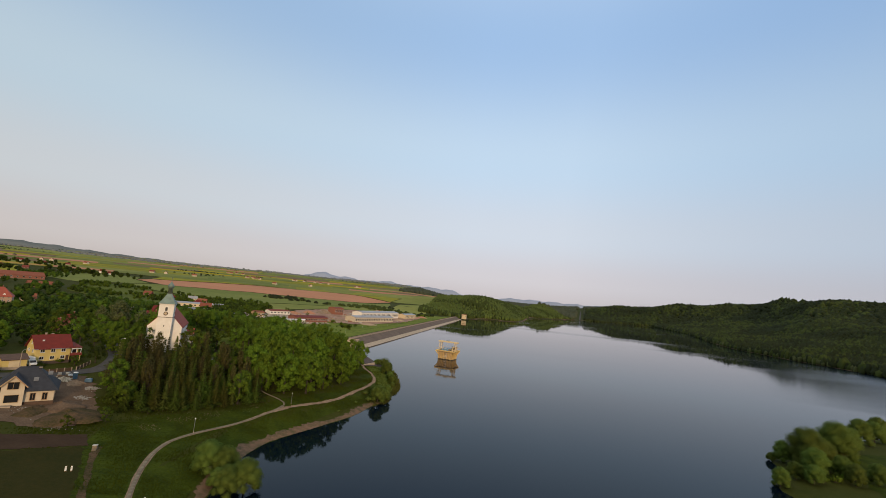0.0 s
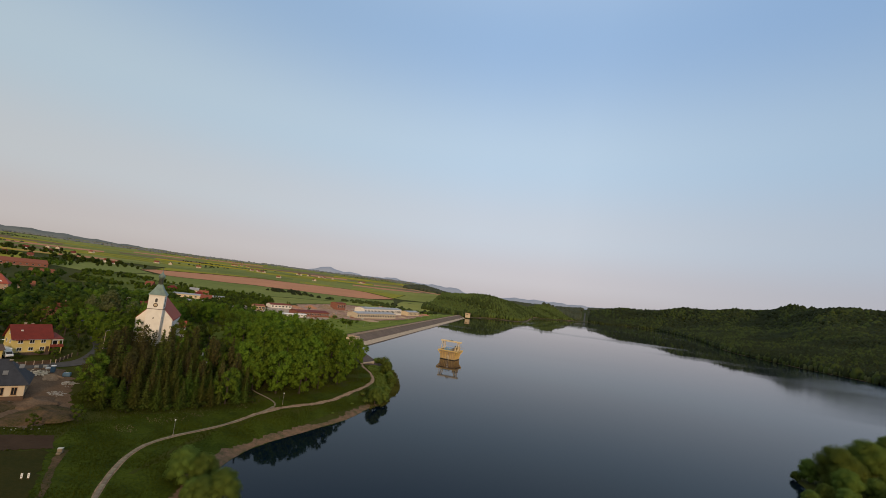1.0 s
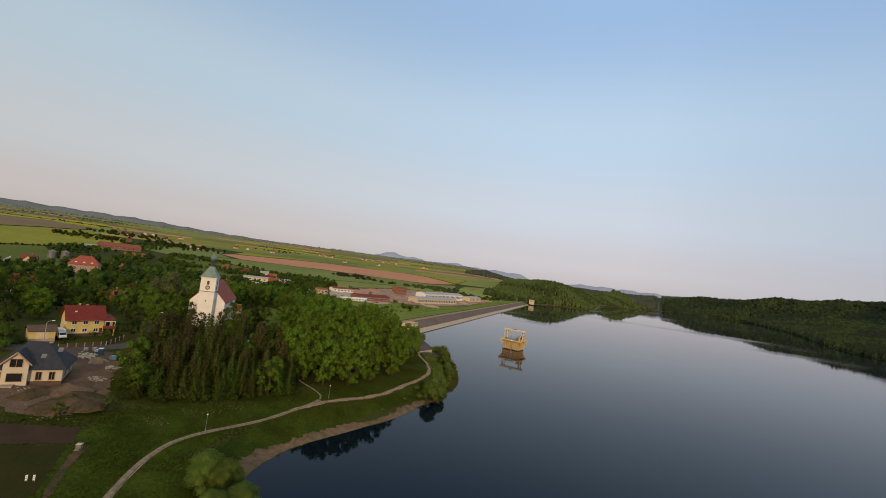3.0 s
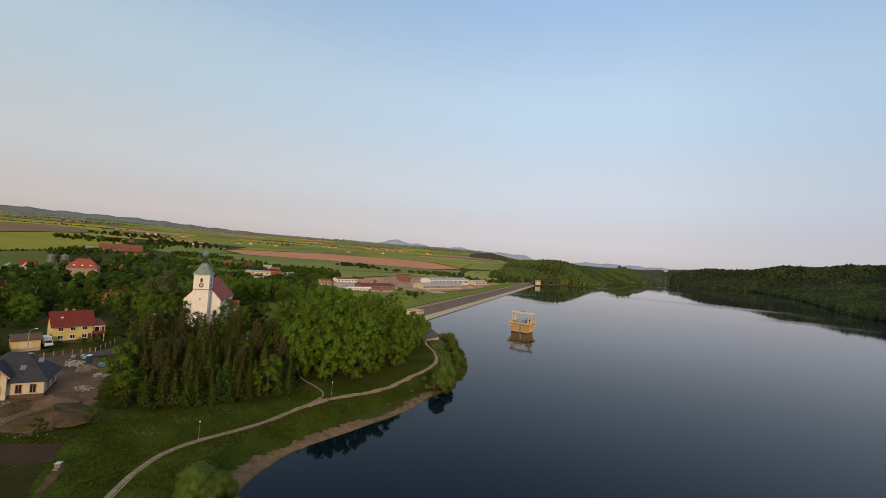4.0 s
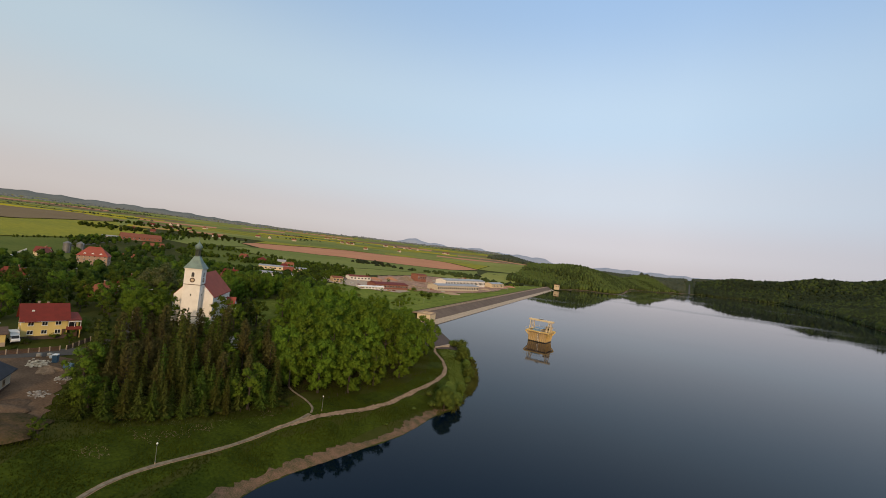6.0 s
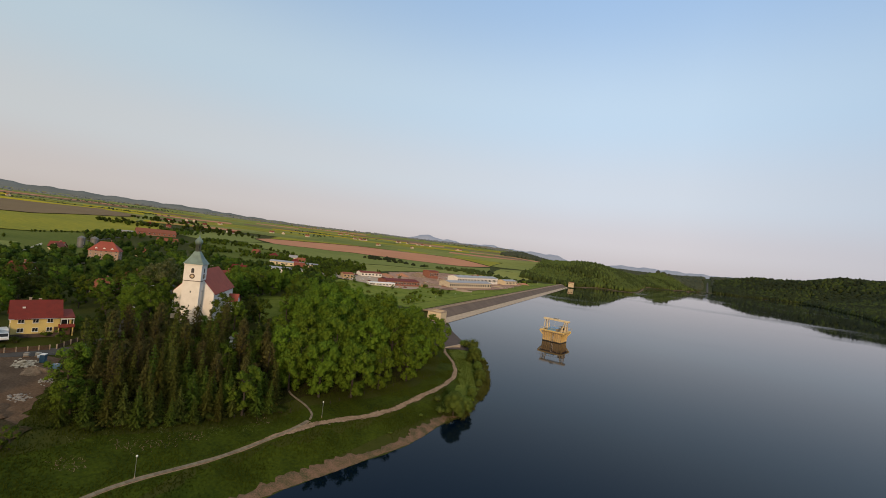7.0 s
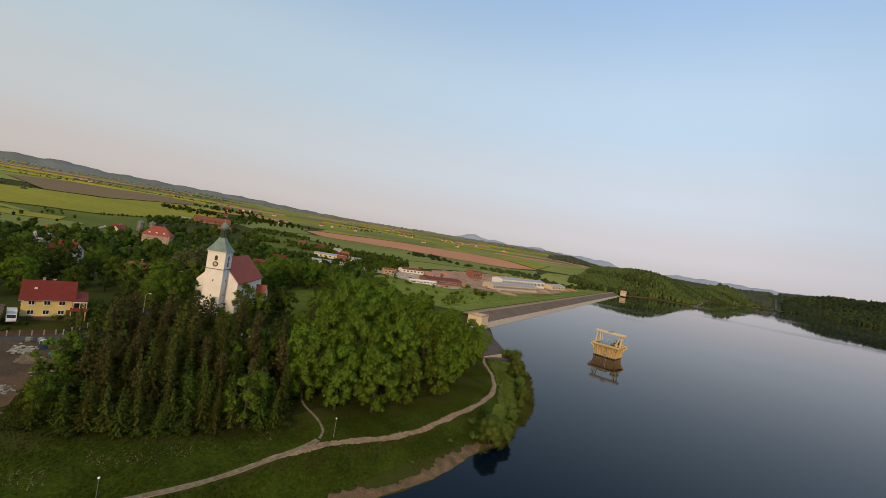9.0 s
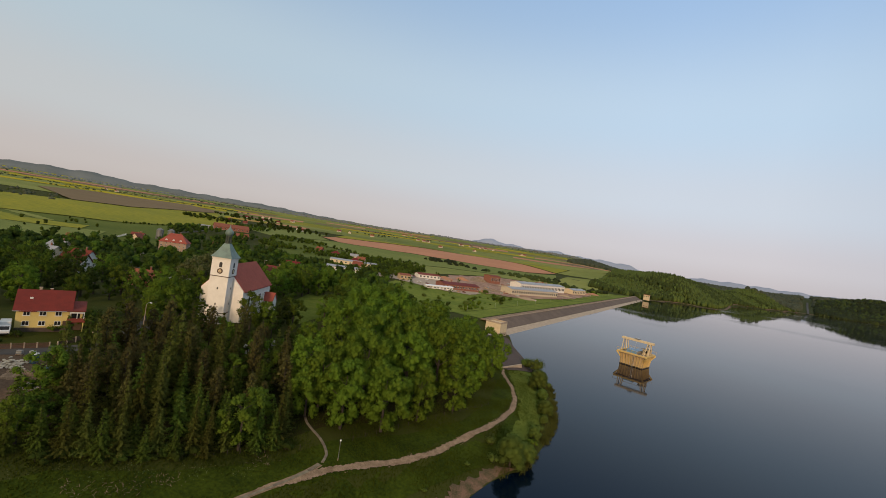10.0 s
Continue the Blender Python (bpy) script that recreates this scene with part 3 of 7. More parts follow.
far_ridge("backdrop", -84, -12, 4600, ((-75, 0.2, 6), (-65.5, 0.3, 2.4), (-61.5, 0.4, 2.2), (-56, 0.15, 3), (-50, 0.1, 4), (-44, 0.1, 3)), 1.5, "low wooded hills behind the fields in painted haze", "hazed_wood", 34.0)


# ---- fields on the plain ----
def patch(az0, az1, r0, r1, mat, label, lift=None):
    """A field between two bearings and two distances."""
    n = max(2, int((az1 - az0) / 3))
    a = np.radians(np.linspace(az0, az1, n))
    ring = [(math.sin(q) * r0, math.cos(q) * r0) for q in a] + [(math.sin(q) * r1, math.cos(q) * r1) for q in a[::-1]]
    step = max(25.0, (r1 - r0) / 4, r0 * 0.03)
    drape("field", ring, M[mat], lift if lift is not None else 0.5 + r0 * 0.0007, step, label, "field")


patch(-76, -54, 560, 690, "crop_dark", "dark green crop strip beside the village")
patch(-76, -56, 694, 760, "crop_yellowgreen", "yellow-green strip beside the village")
drape("field", [(-1120, 215), (-815, 190), (-722, 505), (-745, 682), (-800, 765), (-960, 868), (-1056, 950), (-1180, 1062), (-1270, 1120), (-1185, 955), (-1078, 730), (-1120, 640)], M["crop_yellowgreen"], 1.3, 40, "wide yellow-green rapeseed field behind the village", "field")
drape("field", [(-1540, 760), (-1120, 640), (-1080, 735), (-1190, 960), (-1300, 1165), (-1345, 1215), (-1560, 1260), (-1640, 1300), (-1690, 1000)], M["field_brown"], 2.6, 50, "bare brown ploughed field", "field")
patch(-52, -45.5, 1100, 1420, "crop_yellowgreen", "yellow-green field behind the hamlet")
patch(-78, -48, 1990, 2140, "crop_yellow", "narrow strip of flowering yellow rapeseed")
patch(-47.5, -43, 1500, 1640, "crop_yellow", "narrow strip of flowering yellow rapeseed")
drape("field", [(-735, 1010), (-625, 935), (-560, 975), (-480, 1010), (-390, 1045), (-300, 1110), (-222, 1195), (-165, 1330), (-265, 1400), (-360, 1425), (-470, 1405), (-585, 1340), (-690, 1230), (-760, 1100)],
      M["field_red"], 0.9, 40, "large ploughed field of reddish bare soil", "field")
drape("field", [(-640, 850), (-540, 790), (-430, 760), (-330, 800), (-240, 900), (-180, 1010), (-140, 1140), (-160, 1270), (-212, 1185), (-300, 1100), (-390, 1035), (-480, 1000), (-560, 965), (-625, 925)],
      M["crop_dark"], 0.9, 40, "green crop strip in front of the ploughed field", "field")
drape("field", [(-770, 1110), (-700, 1245), (-592, 1352), (-475, 1418), (-362, 1438), (-262, 1412), (-170, 1345), (-150, 1460), (-280, 1560), (-420, 1590), (-580, 1550), (-730, 1440), (-850, 1290)],
      M["crop_yellowgreen"], 1.0, 60, "pale yellow-green field behind the ploughed land", "field")
drape("field", [(-330, 605), (-250, 590), (-245, 700), (-212, 830), (-124, 940), (-57, 972), (-40, 1110), (-70, 1300), (-130, 1280), (-136, 1140), (-176, 1010), (-236, 900), (-325, 798), (-430, 757), (-420, 650)], M["crop_green"], 0.55, 30, "light green grassland behind the works", "field")
drape("field", [(-166, 1350), (-62, 1318), (-24, 1440), (-60, 1610), (-150, 1600), (-146, 1465)], M["crop_green"], 0.8, 40, "light green field beside the wood", "field")
drape("field", [(-880, 900), (-770, 800), (-668, 772), (-655, 845), (-640, 920), (-735, 1005), (-790, 1095), (-870, 1090)], M["crop_dark"], 0.6, 30, "green crop field at the village edge", "field")
drape("plain", [(math.sin(math.radians(a)) * 1480, math.cos(math.radians(a)) * 1480) for a in range(-80, 3, 3)] + [(math.sin(math.radians(a)) * 4500, math.cos(math.radians(a)) * 4500) for a in range(1, -81, -3)], M["crop_green"], 1.0, 90, "wide plain of pale green farmland", "field")
rnd = random.Random(11)
CROPS = (("crop_green", "young green grain field"), ("crop_dark", "dark green crop field"), ("crop_yellow", "strip of flowering yellow rapeseed"), ("crop_yellowgreen", "yellow-green field"),
         ("field_brown", "brown ploughed field"), ("crop_green", "young green grain field"), ("field_red", "reddish ploughed field"))
r = 1500.0
while r < 4000:
    wide = rnd.uniform(90, 190) * (r / 1700)
    a = -79.0 if r > 2140 else -47.0
    while a < 3:
        da = rnd.uniform(4, 13)
        b = min(4, a + da)
        mat, label = rnd.choice(CROPS)
        if rnd.random() < 0.86:
            patch(a, b - 0.15, r, r + wide * rnd.uniform(0.85, 0.97), mat, label)
        a = b
    r += wide


# ---- woods far off ----
def icosphere(sub):
    bm = bmesh.new()
    bmesh.ops.create_icosphere(bm, subdivisions=sub, radius=1)
    v, f = np.array([q.co[:] for q in bm.verts]), np.array([[q.index for q in p.verts] for p in bm.faces])
    bm.free()
    return v, f


BALL1, BALL2 = icosphere(1), icosphere(2)


def woods(name, places, radius, tall, mats, label, seed, ball=None, sink=0.25, category="forest"):
    """Many far trees as one canopy of uneven crowns; places are x, y."""
    rs = np.random.RandomState(seed)
    bv, bf = ball or BALL2
    p = np.asarray(places, float)
    n, k = len(p), len(bv)
    rad = radius * rs.uniform(0.65, 1.35, (n, 1))
    hgt = tall * rs.uniform(0.78, 1.22, (n, 1))
    stand = np.sin(p[:, 0] * 0.013 + 1.9 * np.sin(p[:, 1] * 0.009)) + np.sin(p[:, 1] * 0.017 + 1.4 * np.sin(p[:, 0] * 0.011 + 2)) + rs.normal(0, 0.55, n)
    hgt *= (1 + 0.16 * np.tanh(stand))[:, None]
    tree_mat = np.clip(((stand + 2.1) / 4.2 * len(mats)).astype(int), 0, len(mats) - 1)
    z = np.maximum(ground(p[:, 0], p[:, 1]), 0)[:, None]
    lump = 1 + rs.uniform(-0.28, 0.28, (n, k))
    v = bv[None] * lump[:, :, None]
    point = rs.uniform(0, 0.6, (n, 1))
    taper = 1 - point * np.clip(v[:, :, 2], 0, 1)
    out = np.empty((n, k, 3))
    out[:, :, 0] = p[:, :1] + v[:, :, 0] * rad * taper
    out[:, :, 1] = p[:, 1:2] + v[:, :, 1] * rad * taper
    out[:, :, 2] = z + hgt * (0.5 - sink * 0.5) + v[:, :, 2] * hgt * 0.62
    f = (bf[None] + (np.arange(n) * k)[:, None, None]).reshape(-1, 3)
    mi = np.repeat(tree_mat, len(bf))
    ob = raw(name, out.reshape(-1, 3), f, mats, mats=mi, smooth_faces=True)
    soft = np.tile(bv * 0.75, (n, 1)) + (0, 0, 0.45) + rs.normal(0, 0.12, (n * k, 3))
    ob.data.normals_split_custom_set_from_vertices((soft / np.linalg.norm(soft, axis=1, keepdims=True)).tolist())
    return tagged(ob, label, category, kind="stuff")


def scatter(n, x0, x1, y0, y1, keep, seed):
    rs = np.random.RandomState(seed)
    q = np.column_stack([rs.uniform(x0, x1, n), rs.uniform(y0, y1, n)])
    return q[keep(q[:, 0], q[:, 1])]


def right_bank(x, y, margin=6):
    d = shore_distance(x, y)
    return (d > margin) & (np.hypot(x, y) < 3350) & (x - 60 - (y - 200) / 3 > 0) & (np.degrees(np.arctan2(x, y)) < 50)


RIDE_A, RIDE_B = np.array((742.0, 2330.0)), np.array((1000.0, 3130.0))   # straight ride cut through the forest past the inlet


def off_ride(x, y, gap=17.0):
    u = (RIDE_B - RIDE_A) / np.linalg.norm(RIDE_B - RIDE_A)
    return np.abs((x - RIDE_A[0]) * u[1] - (y - RIDE_A[1]) * u[0]) > gap


def bank_scatter(n, d0, d1, seed, margin=5.0):
    """Places on the hills across the lake, as dense to the eye far off as near."""
    rs = np.random.RandomState(seed)
    a, r = np.radians(rs.uniform(15.5, 49, n)), d0 * (d1 / d0) ** rs.uniform(0, 1, n)
    x, y = np.sin(a) * r, np.cos(a) * r
    ok = right_bank(x, y, margin) & off_ride(x, y)
    return np.column_stack([x, y])[ok]


def headland(x, y):
    d = shore_distance(x, y)
    n = (x - DAM_A[0]) * DAM_N[0] + (y - DAM_A[1]) * DAM_N[1]
    s = (x - DAM_A[0]) * DAM_U[0] + (y - DAM_A[1]) * DAM_U[1]
    return (d > 7) & (s > DAM_LEN + 8) & (x - 60 - (y - 200) / 3 < 0)


FAR_GREENS = [M["forest"], M["forest_mid"], M["forest"], M["forest_b"], M["forest_mid"]]
woods("forest", bank_scatter(15000, 800, 1350, 3), 4.6, 13.0, FAR_GREENS, "mixed green woodland covering the hillside", 3)
woods("forest", bank_scatter(15000, 1350, 2150, 4), 6.8, 14.0, FAR_GREENS, "mixed green woodland on the hills across the lake", 4, BALL1)
woods("forest", bank_scatter(16000, 2150, 3350, 14), 10.0, 16.0, FAR_GREENS, "mixed green woodland on the hills across the lake", 14, BALL1)
woods("thicket", scatter(60000, 380, 1260, 300, 2600, lambda x, y: right_bank(x, y, 1.0) & (shore_distance(x, y) < 15 + 9 * np.sin(y * 0.02) + 5 * np.sin(y * 0.057)), 21), 3.4, 8.5, [M["forest_mid"], M["forest_b"], M["forest_light"], M["forest_mid"]], "paler willow thickets along the far shore", 21, BALL1)
woods("forest", scatter(27000, -160, 700, 1120, 2400, lambda x, y: headland(x, y) & (x > -75 + 0.12 * (y - 1120)), 5), 3.7, 10.0, [M["headland_leaf"], M["forest_b"], M["headland_leaf"]], "light green broadleaf wood on the headland", 5, BALL1)
woods("forest", scatter(700, -420, -20, 930, 1250, lambda x, y: (y > 1010 + 0.42 * (x + 20)) & (y < 1120 + 0.5 * (x + 20) + 60 * np.sin(x * 0.03)) & ((x - DAM_A[0]) * DAM_N[0] + (y - DAM_A[1]) * DAM_N[1] > 60), 6), 4.0, 6,
      [M["forest_b"], M["forest"]], "belt of trees at the foot of the fields", 6)
woods("forest", scatter(5200, -250, 1500, 2250, 4300, lambda x, y: (shore_distance(x, y) > 10) & ~right_bank(x, y, 0) & off_ride(x, y, 26.0), 7), 13, 17, [M["forest_hazed"]], "forest in painted haze stretching to the horizon past the lake", 7, BALL1)
rs = np.random.RandomState(8)
lines = []
for k in range(26):   # hedges, copses and farmsteads scattered over the plain
    az, r = math.radians(rs.uniform(-76, -6)), rs.uniform(1150, 4300)
    run, turn = rs.uniform(60, 420) * r / 2500, az + math.pi / 2 + rs.uniform(-0.25, 0.25)
    m = int(run / 9) + 4
    t = rs.uniform(-0.5, 0.5, m)[:, None] * run
    spread = rs.choice([4, 25, 45])
    lines.append(np.column_stack([math.sin(az) * r + math.sin(turn) * t[:, 0] + rs.normal(0, spread, m), math.cos(az) * r + math.cos(turn) * t[:, 0] + rs.normal(0, spread, m)]))
woods("hedgerow", np.concatenate(lines), 4.5, 6.0, [M["forest_b"], M["forest_hazed"], M["forest_mid"]], "dark hedges and copses between the fields", 9, BALL1, category="hedge")
belt = []
for k in range(26):   # the wooded skyline, its haze painted as a grey tone
    az, r = math.radians(-80 + k * 3.0 + rs.uniform(-1, 1)), rs.uniform(3300, 4450)
    m = 70
    belt.append(np.column_stack([math.sin(az) * r + rs.normal(0, 130, m), math.cos(az) * r + rs.normal(0, 55, m)]))
woods("forest", np.concatenate(belt), 12, 11, [M["hazed_wood"]], "belts of forest near the horizon greyed by painted haze", 10, BALL1)


# ---- dam ----
def on_dam(s, n, z):
    q = DAM_A + DAM_U * s + DAM_N * n
    return (q[0], q[1], z)


def dam_strip(name, n0, z0, n1, z1, mat, label, category="dam", s0=-6.0, s1=None, thick=0.5, parent=None):
    bm = bmesh.new()
    s1 = DAM_LEN if s1 is None else s1
    m = 40
    rows = []
    for k in range(m + 1):
        s = s0 + (s1 - s0) * k / m
        rows.append([bm.verts.new(on_dam(s, n, z)) for n, z in ((n0, z0), (n1, z1), (n1, z1 - thick), (n0, z0 - thick))])
    for a, b in zip(rows, rows[1:]):
        for i in range(4):
            bm.faces.new((a[i], a[(i + 1) % 4], b[(i + 1) % 4], b[i]))
    bm.faces.new(rows[0]), bm.faces.new(rows[-1][::-1])
    bmesh.ops.recalc_face_normals(bm, faces=bm.faces)
    ob = part(name, bm, mat, parent, label if parent else "")
    return ob if parent else tagged(ob, label, category, kind="structure")


dam = empty("dam", pose(0, 0, 0), "long earth dam with a dark stone-pitched water face", "dam", kind="structure")
slope = (CREST + 0.2) / FACE
dam_strip("lower_face", -2.0, -0.2, 4.2, 4.2 * slope, M["concrete"], "pale concrete strip along the waterline", parent=dam)
dam_strip("upper_face", 4.2, 4.2 * slope + 0.12, FACE - 0.6, CREST + 0.15, M["pitching"], "weathered brown stone pitching", parent=dam)
dam_strip("crest_road", FACE + 0.2, CREST + 0.3, FACE + 5.2, CREST + 0.3, M["trail"], "pale crest road", parent=dam)
bm = bmesh.new()
for k in range(72):   # low parapet in lengths with gaps
    s = k * DAM_LEN / 72
    a, b = on_dam(s + 0.15, FACE - 0.3, CREST + 0.5), on_dam(s + DAM_LEN / 72 - 0.15, FACE - 0.3, CREST + 0.5)
    add_beam(bm, a, b, 0.4, 0.75)
part("parapet", bm, M["concrete"], dam, "low concrete parapet")
drape("dam_grass", [on_dam(0, FACE + 8, 0)[:2], on_dam(DAM_LEN - 20, FACE + 8, 0)[:2], on_dam(DAM_LEN - 40, FACE + 30, 0)[:2], on_dam(0, FACE + 30, 0)[:2]], M["dam_grass"], 0.15, 14, "mown green valley slope of the dam", "grass")
toe = [on_dam(s, FACE + 33, 0)[:2] for s in (5, 120, 300, 500, 680)]
ribbon("toe_road", toe, 3.0, M["asphalt"], 0.12, 8, label="narrow dark service road at the dam's foot", category="road")

# stone apron and low wall at the near end
drape("meadow", [on_dam(-38, FACE + 31, 0)[:2], on_dam(200, FACE + 31, 0)[:2], on_dam(420, FACE + 31, 0)[:2], on_dam(DAM_LEN - 50, FACE + 31, 0)[:2], on_dam(DAM_LEN - 50, FACE + 70, 0)[:2], on_dam(420, FACE + 90, 0)[:2], on_dam(220, FACE + 110, 0)[:2], on_dam(80, FACE + 150, 0)[:2], on_dam(-30, FACE + 110, 0)[:2]],
      M["dam_grass"], 0.16, 12, "yellow-green meadow below the dam", "grass")
drape("apron", [(-76, 352), (-74, 336), (-66, 310), (-57.5, 287), (-46, 284), (-37, 302), (-33.5, 308), (-45, 321.5), (-59, 351), (-66, 368), (-74, 372)], M["dam_face"], 0.25, 4, "dark stone-pitched apron running down to the water", "apron")
wall = part("low_wall", box(-7.6, 7.6, -0.35, 0.35, -3.0, 0.7, 0.06), M["concrete"])
wall.matrix_basis = pose(-46.2, 291.0, 3.5, 0, 0, 67)
tagged(wall, "low pale concrete wall across the end of the footpath", "wall", kind="structure")


def abutment(x, y, z, turn, w, d, h):
    o = empty("abutment", pose(x, y, z, 0, 0, turn), "cream concrete abutment block at the end of the dam", "abutment", "dam abutments")
    bm = box(-w / 2, w / 2, -d / 2, d / 2, -3.5, h, 0.12)
    part("block", bm, M["cream"], o)
    bm = bmesh.new()
    for x0, x1, y0, y1 in ((-w / 2, w / 2, -d / 2, -d / 2 + 0.4), (-w / 2, w / 2, d / 2 - 0.4, d / 2), (-w / 2, -w / 2 + 0.4, -d / 2 + 0.41, d / 2 - 0.41), (w / 2 - 0.4, w / 2, -d / 2 + 0.41, d / 2 - 0.41)):
        add_box(bm, x0, x1, y0, y1, h - 0.02, h + 1.0)
    part("parapet", bm, M["concrete"], o, "pale concrete parapet")
    part("plinth", box(-w / 2 - 0.25, w / 2 + 0.25, -d / 2 - 0.25, d / 2 + 0.25, -4, 0.8, 0.05), M["concrete"], o, "grey water-stained plinth")
    part("door", box(-0.6, 0.6, -d / 2 - 0.06, -d / 2 + 0.05, 0.9, 3.0), M["frame_dark"], o, "dark steel door")
    return o


abutment(-76, 371.5, 2.2, -10, 10.5, 10.5, 6.6)
gate_house = empty("gate_house", pose(57, 1138, 6.0, 0, 0, -9), "small cream gatehouse at the far end of the dam", "building")
part("wall", box(-6, 6, -5, 5, -4, 7.5, 0.1), M["cream"], gate_house)
part("roof", box(-6.6, 6.6, -5.6, 5.6, 7.52, 8.2, 0.1), M["orange_tile"], gate_house, "flat brown roof edge")
for x in (-3.5, 0, 3.5):
    part("window", box(x - 0.7, x + 0.7, -5.06, -4.9, 3.6, 5.4), M["glass"], gate_house)


# ---- intake tower in the lake ----
def intake_tower(m):
    o = empty("intake_tower", m, "ochre concrete intake tower with yellow gantry crane standing in the lake", "intake tower")
    bm = bmesh.new()   # body, flaring towards the deck
    ring = lambda w, d, z: [bm.verts.new((sx * w, sy * d, z)) for sx, sy in ((-1, -1), (1, -1), (1, 1), (-1, 1))]
    rings = [ring(6.8, 6.4, -4), ring(6.8, 6.4, 0.6), ring(7.0, 6.6, 3.6), ring(7.3, 6.9, 6.0)]
    for a, b in zip(rings, rings[1:]):
        for i in range(4):
            bm.faces.new((a[i], a[(i + 1) % 4], b[(i + 1) % 4], b[i]))
    bm.faces.new(rings[0][::-1]), bm.faces.new(rings[-1])
    body = part("body", bm, M["tank_wall"], o)
    for k in range(9):   # ribs down the walls
        x = -6.0 + 1.5 * k
        part("rib", add_beam(bmesh.new(), (x, -6.35, 0.2), (x * 1.12, -7.3, 5.9), 0.28, 0.3), M["tank_yellow"], body)
        y = -5.6 + 1.4 * k
        part("rib", add_beam(bmesh.new(), (6.75, y, 0.2), (7.7, y * 1.12, 5.9), 0.28, 0.3), M["tank_yellow"], body)
    part("waterline_stain", box(-6.9, 6.9, -6.5, 6.5, -4, 0.55), M["wet"], body, "dark wet algae-stained band at the waterline")
    part("deck", box(-8.2, 8.2, -7.8, 7.8, 6.02, 6.6, 0.08), M["concrete"], o)
    for x0, x1, y0, y1 in ((-8.9, 8.9, -8.2, -7.2), (-8.9, 8.9, 7.2, 8.2), (-8.7, -7.8, -7.15, 7.15), (7.8, 8.7, -7.15, 7.15)):
        part("edge_beam", box(x0, x1, y0, y1, 6.4, 7.3, 0.1), M["tank_yellow"], o, "weathered yellow edge beam")
    for sx in (-1, 1):
        for sy in (-1, 1):
            part("corner_bracket", add_beam(bmesh.new(), (sx * 7.0, sy * 6.6, 4.0), (sx * 9.0, sy * 8.1, 6.6), 0.7, 0.7), M["tank_yellow"], o)
    cover = part("cover", box(-4.2, 2.2, -5.2, 4.6, 6.62, 8.4, 0.15), M["blue_paint"], o, "faded blue steel cover")
    for k in range(5):
        part("seam", box(-4.3 + 1.6 * k, -4.1 + 1.6 * k, -5.3, 4.7, 6.7, 8.52), M["metal"], cover)
    cabin = part("cabin", box(3.4, 7.2, 0.6, 5.6, 6.62, 10.0, 0.06), M["cream"], o, "small cream machine cabin")
    part("roof", box(3.1, 7.5, 0.3, 5.9, 10.02, 10.35, 0.05), M["grey_roof"], cabin)
    part("window", box(4.4, 6.2, 0.52, 0.62, 7.9, 9.2), M["glass"], cabin)
    part("door", box(3.32, 3.42, 2.0, 3.0, 6.7, 8.8), M["frame_dark"], cabin)
    crane = part("crane_beam", add_box(box(-9.6, 9.6, -1.4, -0.7, 13.2, 14.25, 0.05), -9.6, 9.6, 0.7, 1.4, 13.2, 14.25, 0.05), M["cream"], o, "pale yellow twin crane beam")
    for x in (-9.4, -4.7, 0, 4.7, 9.4):
        part("tie", box(x - 0.25, x + 0.25, -0.58, 0.58, 13.5, 14.1), M["cream"], crane)
    part("trolley", box(-1.5, 1.0, -1.3, 1.3, 14.27, 15.0, 0.1), M["metal"], crane)
    for x, dx in ((-8.2, 0.0), (-5.6, 0.9), (7.8, 0.0), (5.4, -0.9)):
        for y in (-1.05, 1.05):
            part("leg", add_beam(bmesh.new(), (x + dx * 0.2, y * 2.4, 6.6), (x - dx, y, 13.2), 0.42, 0.42), M["cream"], o)
    bm = bmesh.new()
    part("hoist_rope", tube((-0.6, -7.9, 0.3), (-0.3, -1.2, 13.4), 0.05, n=5), M["metal"], o)
    for k in range(10):   # ladder on the water side
        part("rung", tube((1.0, -7.9, 0.8 + 0.6 * k), (1.9, -7.9, 0.8 + 0.6 * k), 0.06, n=5), M["metal"], o)
    for x in (1.0, 1.9):
        part("ladder_rail", tube((x, -7.9, 0.2), (x, -7.9, 7.6), 0.07, n=6), M["metal"], o)
    for k in range(7):   # hand rail
        x = -9 + 3 * k
        part("post", tube((x, -8.25, 7.7), (x, -8.25, 8.8), 0.06, n=6), M["tank_yellow"], o)
        part("post", tube((x, 8.25, 7.7), (x, 8.25, 8.8), 0.06, n=6), M["tank_yellow"], o)
    for y in (-8.25, 8.25):
        part("guard_rail", tube((-9, y, 8.8), (9, y, 8.8), 0.06, n=6), M["tank_yellow"], o)
    return o


intake_tower(pose(8.0, 379.6, 0, 0, 0, -21)).scale = (0.95, 0.95, 1.07)


# ---- buildings ----
def gable_wall(bm, w, d, h, rise):
    """Walls of a house with gables at the two x ends; ridge along x."""
    return prism_x(bm, [(-d / 2, 0), (d / 2, 0), (d / 2, h), (0, h + rise), (-d / 2, h)], -w / 2, w / 2)


def prism_x(bm, ring, x0, x1):
    a, b = [bm.verts.new((x0, y, z)) for y, z in ring], [bm.verts.new((x1, y, z)) for y, z in ring]
    bm.faces.new(a), bm.faces.new(b[::-1])
    for i in range(len(ring)):
        j = (i + 1) % len(ring)
        bm.faces.new((a[i], b[i], b[j], a[j]))
    bmesh.ops.recalc_face_normals(bm, faces=bm.faces)
    return bm


